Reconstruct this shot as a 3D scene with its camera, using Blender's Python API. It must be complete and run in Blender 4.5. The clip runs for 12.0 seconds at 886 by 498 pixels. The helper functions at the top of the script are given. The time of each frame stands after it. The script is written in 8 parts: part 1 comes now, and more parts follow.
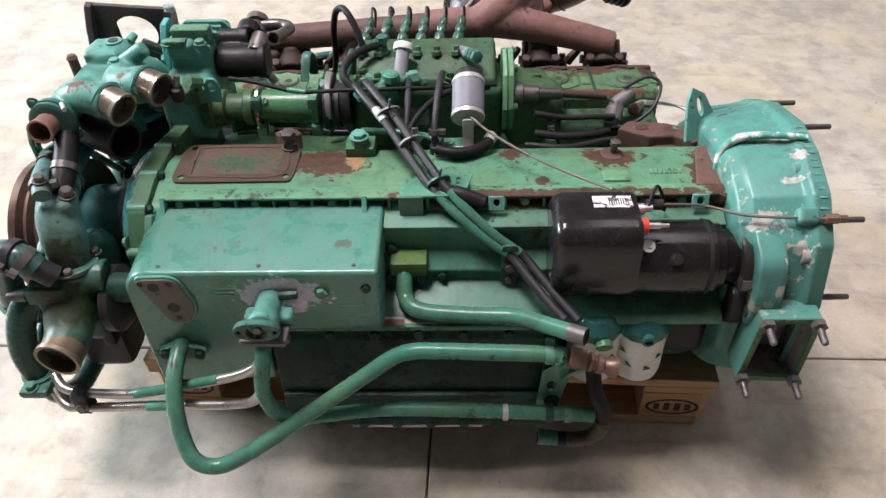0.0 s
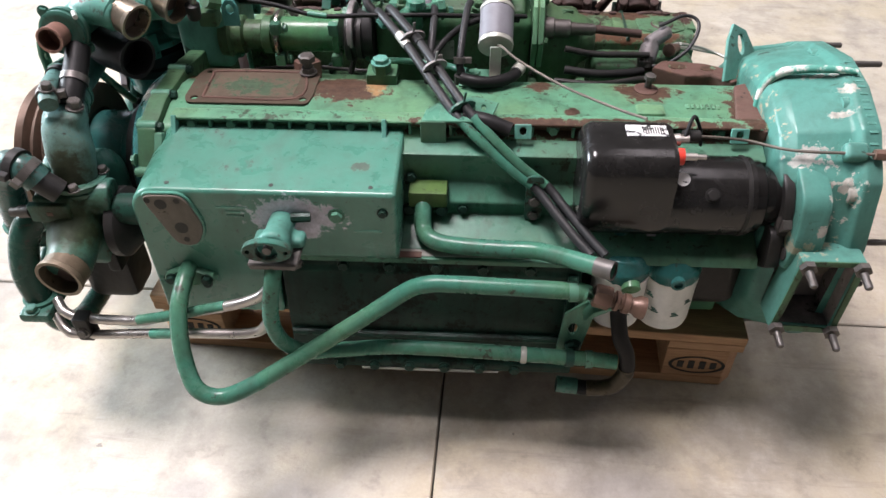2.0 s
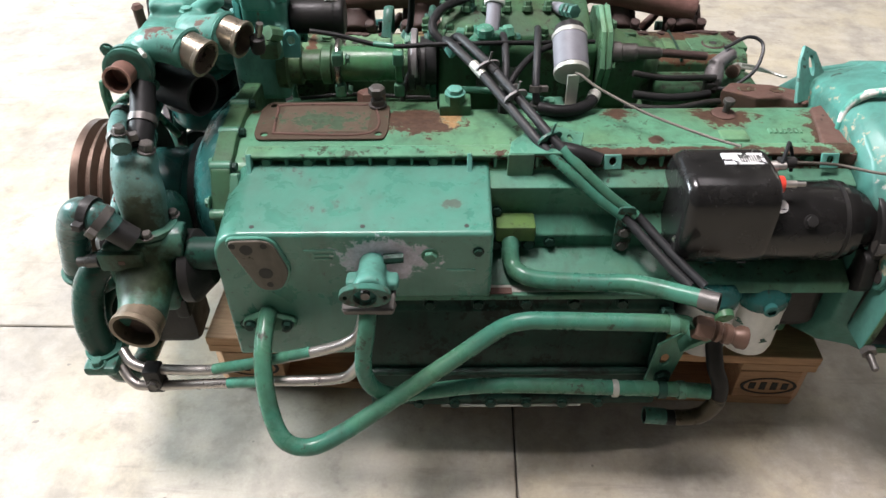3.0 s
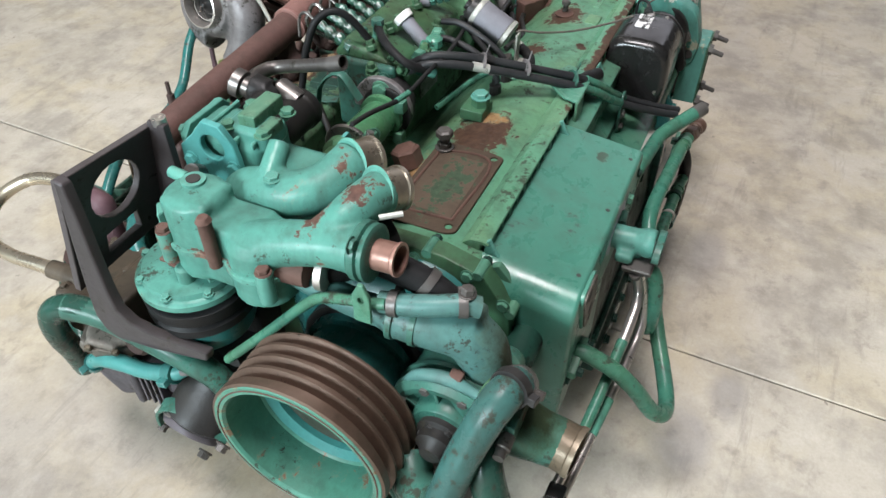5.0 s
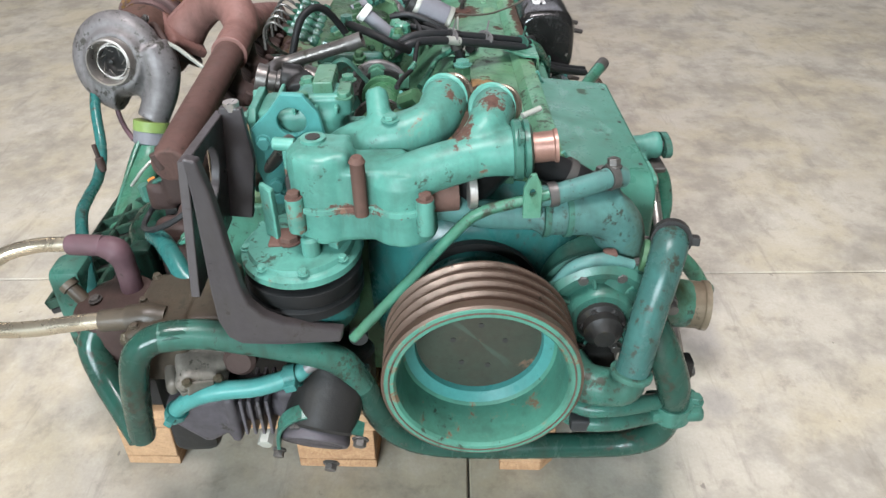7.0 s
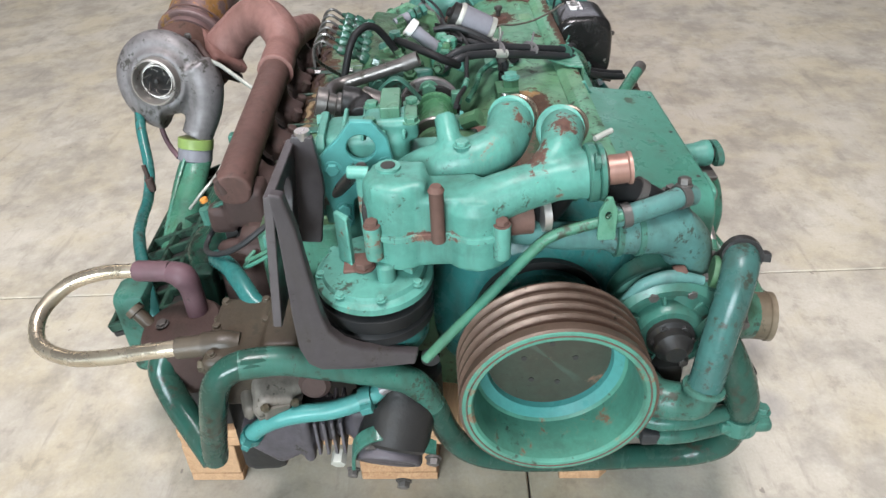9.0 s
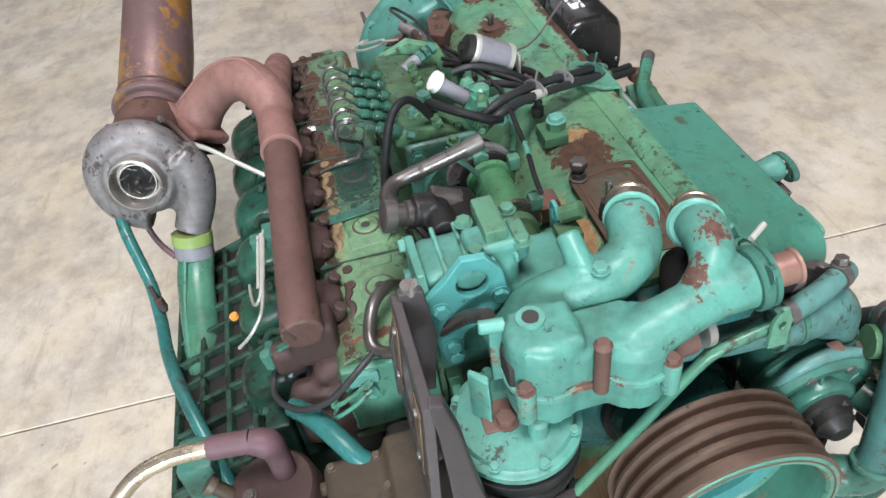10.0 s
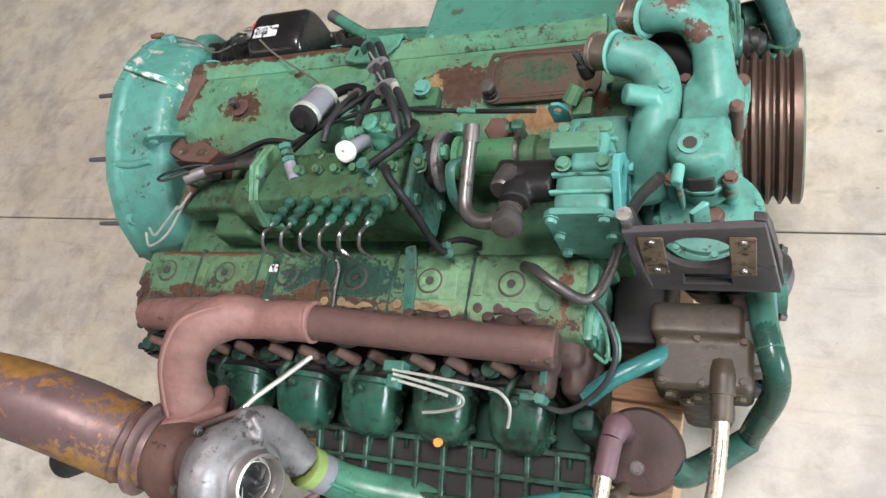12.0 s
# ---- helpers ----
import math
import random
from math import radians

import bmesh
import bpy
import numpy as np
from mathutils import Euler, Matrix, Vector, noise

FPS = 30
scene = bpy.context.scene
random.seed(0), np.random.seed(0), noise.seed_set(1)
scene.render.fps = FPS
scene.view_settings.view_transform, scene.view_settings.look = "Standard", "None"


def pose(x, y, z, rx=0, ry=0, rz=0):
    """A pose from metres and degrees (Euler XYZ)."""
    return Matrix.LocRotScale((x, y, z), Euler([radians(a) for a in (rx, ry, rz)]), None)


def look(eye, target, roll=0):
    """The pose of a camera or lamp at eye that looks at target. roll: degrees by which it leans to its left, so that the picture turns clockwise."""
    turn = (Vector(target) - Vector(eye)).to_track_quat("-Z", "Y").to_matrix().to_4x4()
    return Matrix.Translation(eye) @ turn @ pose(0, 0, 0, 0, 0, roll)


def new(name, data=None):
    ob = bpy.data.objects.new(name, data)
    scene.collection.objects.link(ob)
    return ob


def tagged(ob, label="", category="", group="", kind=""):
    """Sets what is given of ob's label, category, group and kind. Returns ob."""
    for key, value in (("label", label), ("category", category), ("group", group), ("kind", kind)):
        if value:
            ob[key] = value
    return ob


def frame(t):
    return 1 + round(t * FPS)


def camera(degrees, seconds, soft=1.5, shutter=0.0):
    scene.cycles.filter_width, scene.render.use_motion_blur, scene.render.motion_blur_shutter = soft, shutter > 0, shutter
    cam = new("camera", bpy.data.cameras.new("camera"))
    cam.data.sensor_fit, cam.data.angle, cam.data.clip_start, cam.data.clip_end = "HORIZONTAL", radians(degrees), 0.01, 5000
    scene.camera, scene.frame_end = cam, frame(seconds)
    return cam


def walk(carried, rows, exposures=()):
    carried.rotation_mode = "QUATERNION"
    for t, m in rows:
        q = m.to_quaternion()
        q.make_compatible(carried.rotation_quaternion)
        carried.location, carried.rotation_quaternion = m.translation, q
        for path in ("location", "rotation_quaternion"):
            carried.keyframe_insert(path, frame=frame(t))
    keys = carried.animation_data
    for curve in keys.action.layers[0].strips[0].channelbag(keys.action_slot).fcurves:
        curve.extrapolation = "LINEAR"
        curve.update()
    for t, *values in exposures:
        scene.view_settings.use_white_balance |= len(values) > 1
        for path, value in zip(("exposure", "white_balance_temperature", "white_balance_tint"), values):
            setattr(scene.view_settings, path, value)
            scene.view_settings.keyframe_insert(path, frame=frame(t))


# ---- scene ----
cam = camera(62.0, 12.0, soft=1.5)
PATH = [
    (0, (0.126, -0.968, 1.341), (0.027, 0.529, 0.019), -2.0),
    (0.5, (0.119, -0.988, 1.26), (0.005, 0.499, -0.072), -0.4),
    (1, (0.122, -0.994, 1.22), (-0.004, 0.492, -0.112), -1.2),
    (1.5, (0.124, -0.996, 1.214), (-0.002, 0.497, -0.111), -0.9),
    (2, (0.115, -0.995, 1.218), (-0.021, 0.493, -0.111), -0.8),
    (2.5, (0.088, -0.994, 1.226), (-0.032, 0.493, -0.107), 0.3),
    (3, (-0.092, -0.947, 1.233), (-0.129, 0.557, -0.084), -0.3),
    (3.5, (-0.381, -0.814, 1.284), (-0.259, 0.594, -0.13), -0.7),
    (3.7, (-0.506, -0.765, 1.278), (-0.14, 0.61, -0.128), 1.8),
    (4.5, (-0.945, -0.483, 1.288), (0.111, 0.437, 0.004), 1.2),
    (5.3, (-1.309, -0.134, 1.311), (0.086, 0.314, -0.05), 0.0),
    (5.5, (-1.367, -0.057, 1.323), (0.05, 0.285, -0.045), -0.2),
    (6, (-1.38, 0.11, 1.276), (0.138, 0.291, -0.014), 2.5),
    (6.5, (-1.437, 0.178, 1.165), (0.14, 0.3, -0.059), -0.5),
    (7, (-1.485, 0.197, 1.116), (0.165, 0.235, -0.014), -1.3),
    (8.8, (-1.504, 0.261, 1.149), (0.134, 0.379, 0.006), -4.9),
    (9, (-1.468, 0.292, 1.165), (0.164, 0.34, 0.01), -3.0),
    (9.5, (-1.308, 0.409, 1.247), (0.234, 0.443, -0.027), -10.2),
    (10, (-1.155, 0.53, 1.317), (0.325, 0.367, -0.017), -8.8),
    (10.5, (-1.033, 0.717, 1.404), (0.223, 0.209, -0.067), -16.7),
    (11, (-0.908, 0.839, 1.497), (0.171, 0.228, -0.071), -26.8),
    (11.3, (-0.821, 0.863, 1.541), (0.275, 0.305, -0.035), -37.7),
    (11.5, (-0.781, 0.882, 1.564), (0.207, 0.252, -0.057), -38.7),
    (12, (-0.726, 0.985, 1.633), (0.096, 0.237, -0.03), -40.5),
]
walk(cam, [(t, look(eye, target, roll)) for t, eye, target, roll in PATH], [(0, -0.06, 6500, 15), (0.4, 0.12, 6500, 16), (2.6, 0.12, 6500, 15), (3.0, 0.07, 6500, 11), (3.5, -0.41, 6500, 5), (5.3, -0.40, 6400, 8),
      (7, -0.38, 6400, 9), (9, -0.37, 6400, 10), (10, -0.30, 6400, 11), (10.5, -0.10, 6400, 11), (11, -0.06, 6400, 13), (12, -0.26, 6500, 11)])

# ---- light ----
world = bpy.data.worlds.new("hall_world")
scene.world = world
world.use_nodes = True
sky = world.node_tree.nodes.new("ShaderNodeTexSky")
sky.sky_type, sky.sun_disc, sky.sun_elevation, sky.sun_rotation = "NISHITA", False, radians(48), radians(150)
world.node_tree.links.new(sky.outputs[0], world.node_tree.nodes["Background"].inputs[0])
world.node_tree.nodes["Background"].inputs[1].default_value = 0.1


def area(name, x, y, z, sx, sy, watts, color, target):
    lamp = bpy.data.lights.new(name, "AREA")
    lamp.shape, lamp.size, lamp.size_y, lamp.energy, lamp.color = "RECTANGLE", sx, sy, watts, color
    ob = new(name, lamp)
    ob.matrix_world = look((x, y, z), target)
    return ob


DAY = (1.0, 0.925, 0.95)
WARM = (1.0, 0.92, 0.80)
COOL = (0.82, 0.93, 1.0)
area("rooflight", -1.5, 0.45, 6.35, 1.8, 2.0, 760, DAY, (-1.5, 0.45, 0))
area("rooflight", 1.7, 1.3, 6.35, 1.0, 3.6, 50, DAY, (1.7, 1.3, 0))
area("rooflight", 6.2, 6.0, 6.35, 2.0, 3.4, 120, WARM, (6.2, 6.0, 0))
area("gate_daylight", -6.2, 8.9, 2.6, 4.0, 5.0, 120, COOL, (-6.2, 0, 2.6))
area("high_window_daylight", -8.9, 2.2, 3.6, 5.0, 2.4, 2600, COOL, (0, 0.6, 0.4))
# unseen lamp added on the east side to put a sheen on top faces
area("east_sheen_lamp", 8.9, 0.2, 4.6, 7.0, 2.6, 110, DAY, (0, 0.2, 0.4))


# ---- materials ----
def nodes_of(name):
    m = bpy.data.materials.new(name)
    m.use_nodes = True
    nt = m.node_tree
    return m, nt, nt.nodes["Principled BSDF"]


def node(nt, kind, **inputs):
    n = nt.nodes.new(kind)
    for key, value in inputs.items():
        key = key.replace("_", " ")
        n.inputs[key].default_value = value
    return n


def noise_of(nt, vec, scale, detail=4.0, rough=0.55, distort=0.0):
    n = node(nt, "ShaderNodeTexNoise", Scale=scale, Detail=detail, Roughness=rough, Distortion=distort)
    nt.links.new(vec, n.inputs["Vector"])
    return n.outputs["Fac"]


def ramp(nt, fac, lo, hi, a=0.0, b=1.0):
    n = nt.nodes.new("ShaderNodeMapRange")
    n.inputs["From Min"].default_value, n.inputs["From Max"].default_value = lo, hi
    n.inputs["To Min"].default_value, n.inputs["To Max"].default_value = a, b
    nt.links.new(fac, n.inputs["Value"])
    return n.outputs["Result"]


def maths(nt, op, a, b):
    n = nt.nodes.new("ShaderNodeMath")
    n.operation = op
    for i, v in enumerate((a, b)):
        if isinstance(v, (int, float)):
            n.inputs[i].default_value = v
        else:
            nt.links.new(v, n.inputs[i])
    return n.outputs[0]


def mixed(nt, fac, a, b):
    n = nt.nodes.new("ShaderNodeMix")
    n.data_type = "RGBA"
    for sock, v in ((n.inputs["Factor"], fac), (n.inputs["A"], a), (n.inputs["B"], b)):
        if isinstance(v, tuple):
            sock.default_value = (*v, 1)
        elif isinstance(v, (int, float)):
            sock.default_value = v
        else:
            nt.links.new(v, sock)
    return n.outputs["Result"]


RUST = (0.072, 0.041, 0.026)


def surface(name, base, second, rough=0.4, metal=0.0, grime=0.3, grime_color=(0.026, 0.023, 0.015), rust=0.0,
            rust_color=RUST, edge=0.0, bump=0.15, grain=90.0, size=1.0, patches=(), speck=0.0, wear=0.35, spec=0.22):
    """Worn paint or metal: two tones, oily film, caked dirt, runs, rust islands, coloured patches (centre, radii,
    colour).
    """
    m, nt, bsdf = nodes_of(name)
    tc = nt.nodes.new("ShaderNodeTexCoord")
    info = nt.nodes.new("ShaderNodeObjectInfo")
    shift = nt.nodes.new("ShaderNodeVectorMath")
    shift.operation = "ADD"
    nt.links.new(tc.outputs["Object"], shift.inputs[0])
    nt.links.new(maths(nt, "MULTIPLY", info.outputs["Random"], 7.0), shift.inputs[1])
    v = shift.outputs[0]
    big = noise_of(nt, v, 7.0 * size, 5, 0.6)
    mid = noise_of(nt, v, 22.0 * size, 6, 0.65, 0.4)
    fine = noise_of(nt, v, grain * size, 4, 0.6)
    chip = noise_of(nt, v, 60.0 * size, 8, 0.72)
    col = mixed(nt, ramp(nt, big, 0.22, 0.78), base, second)
    if base[1] > 1.5 * base[0] and base[2] < 0.69 * base[1]:
        col = mixed(nt, ramp(nt, noise_of(nt, v, 4.5 * size, 5, 0.6, 0.6), 0.42, 0.66, 0, 0.65), col, (base[0] * 1.9, base[1] * 1.0, base[2] * 0.72))
    col = mixed(nt, ramp(nt, fine, 0.3, 0.75, 0.0, 0.25), col, tuple(c * 0.5 for c in base))
    rgh = ramp(nt, mid, 0.3, 0.7, rough - 0.1, rough + 0.16)
    if wear > 0:
        geo = nt.nodes.new("ShaderNodeNewGeometry")
        rub = maths(nt, "ADD", geo.outputs["Pointiness"], maths(nt, "MULTIPLY", maths(nt, "SUBTRACT", mid, 0.5), 0.12))
        col = mixed(nt, ramp(nt, rub, 0.53, 0.62, 0, wear), col, tuple(min(0.8, c * 1.6 + 0.02) for c in second))
    if grime > 0:
        film = ramp(nt, maths(nt, "ADD", mid, maths(nt, "MULTIPLY", big, 0.6)), 0.90 - 0.35 * grime, 1.30 - 0.30 * grime, 0, 0.3 + 0.6 * grime)
        col = mixed(nt, film, col, tuple(0.6 * g + 0.22 * b for g, b in zip(grime_color, base)))
        runs = nt.nodes.new("ShaderNodeMapping")
        runs.inputs["Scale"].default_value = (30 * size, 30 * size, 4 * size)
        nt.links.new(v, runs.inputs["Vector"])
        col = mixed(nt, ramp(nt, noise_of(nt, runs.outputs[0], 1.0, 5, 0.6), 0.5, 0.72, 0, 0.75 * grime), col, grime_color)
        cake = ramp(nt, maths(nt, "ADD", chip, maths(nt, "MULTIPLY", big, 0.6)), 1.03 - 0.22 * grime, 1.09 - 0.22 * grime, 0, 0.85)
        col = mixed(nt, cake, col, grime_color)
        rgh = maths(nt, "ADD", rgh, maths(nt, "MULTIPLY", cake, 0.2))
    if speck > 0:
        spots = noise_of(nt, v, 150 * size, 2, 0.5)
        col = mixed(nt, ramp(nt, spots, 0.76 - 0.05 * speck, 0.79 - 0.05 * speck, 0, 0.9), col, (0.03, 0.035, 0.03))
    if rust > 0:
        r = maths(nt, "ADD", noise_of(nt, v, 15.0 * size, 8, 0.66, 0.5), maths(nt, "MULTIPLY", maths(nt, "SUBTRACT", chip, 0.5), 0.3))
        if edge > 0:
            geo = nt.nodes.new("ShaderNodeNewGeometry")
            r = maths(nt, "ADD", r, ramp(nt, geo.outputs["Pointiness"], 0.52, 0.66, 0.0, edge))
        k = ramp(nt, r, 0.78 - 0.22 * rust, 0.80 - 0.22 * rust)
        col = mixed(nt, ramp(nt, r, 0.745 - 0.22 * rust, 0.78 - 0.22 * rust, 0, 0.4), col, tuple(min(1, 0.6 * c * 1.8 + 0.4 * b) for c, b in zip(rust_color, second)))
        tone = mixed(nt, ramp(nt, fine, 0.3, 0.7), rust_color, tuple(min(1, c * 1.55 + 0.006) for c in rust_color))
        col = mixed(nt, k, col, tone)
        rgh = maths(nt, "ADD", rgh, maths(nt, "MULTIPLY", k, 0.3))
    for centre, radii, color, *fuzz in patches:
        sub = nt.nodes.new("ShaderNodeVectorMath")
        sub.operation = "SUBTRACT"
        nt.links.new(tc.outputs["Object"], sub.inputs[0])
        sub.inputs[1].default_value = centre
        mul = nt.nodes.new("ShaderNodeVectorMath")
        mul.operation = "MULTIPLY"
        nt.links.new(sub.outputs[0], mul.inputs[0])
        mul.inputs[1].default_value = tuple(1 / q for q in radii)
        far = nt.nodes.new("ShaderNodeVectorMath")
        far.operation = "LENGTH"
        nt.links.new(mul.outputs[0], far.inputs[0])
        wob = maths(nt, "ADD", maths(nt, "MULTIPLY", maths(nt, "SUBTRACT", mid, 0.5), 1.6), maths(nt, "MULTIPLY", maths(nt, "SUBTRACT", chip, 0.5), fuzz[0] if fuzz else 3.0))
        near = maths(nt, "ADD", far.outputs["Value"], wob)
        col = mixed(nt, ramp(nt, near, 1.16, 1.0, 0, 0.55), col, tuple(0.55 * c * 1.9 + 0.45 * b for c, b in zip(color, second)))
        k = ramp(nt, near, 1.02, 0.94 - (fuzz[1] if len(fuzz) > 1 else 0.0))
        tone = mixed(nt, ramp(nt, fine, 0.3, 0.7), color, tuple(c * 0.55 for c in color))
        col = mixed(nt, k, col, tone)
        rgh = maths(nt, "ADD", rgh, maths(nt, "MULTIPLY", k, 0.25))
    nt.links.new(col, bsdf.inputs["Base Color"])
    nt.links.new(rgh, bsdf.inputs["Roughness"])
    bsdf.inputs["Metallic"].default_value = metal
    bsdf.inputs["Specular IOR Level"].default_value = 0.5 if metal > 0.3 else spec
    if bump > 0:
        b = node(nt, "ShaderNodeBump", Strength=bump, Distance=0.004)
        nt.links.new(maths(nt, "ADD", fine, maths(nt, "MULTIPLY", mid, 0.8)), b.inputs["Height"])
        nt.links.new(b.outputs["Normal"], bsdf.inputs["Normal"])
    return m


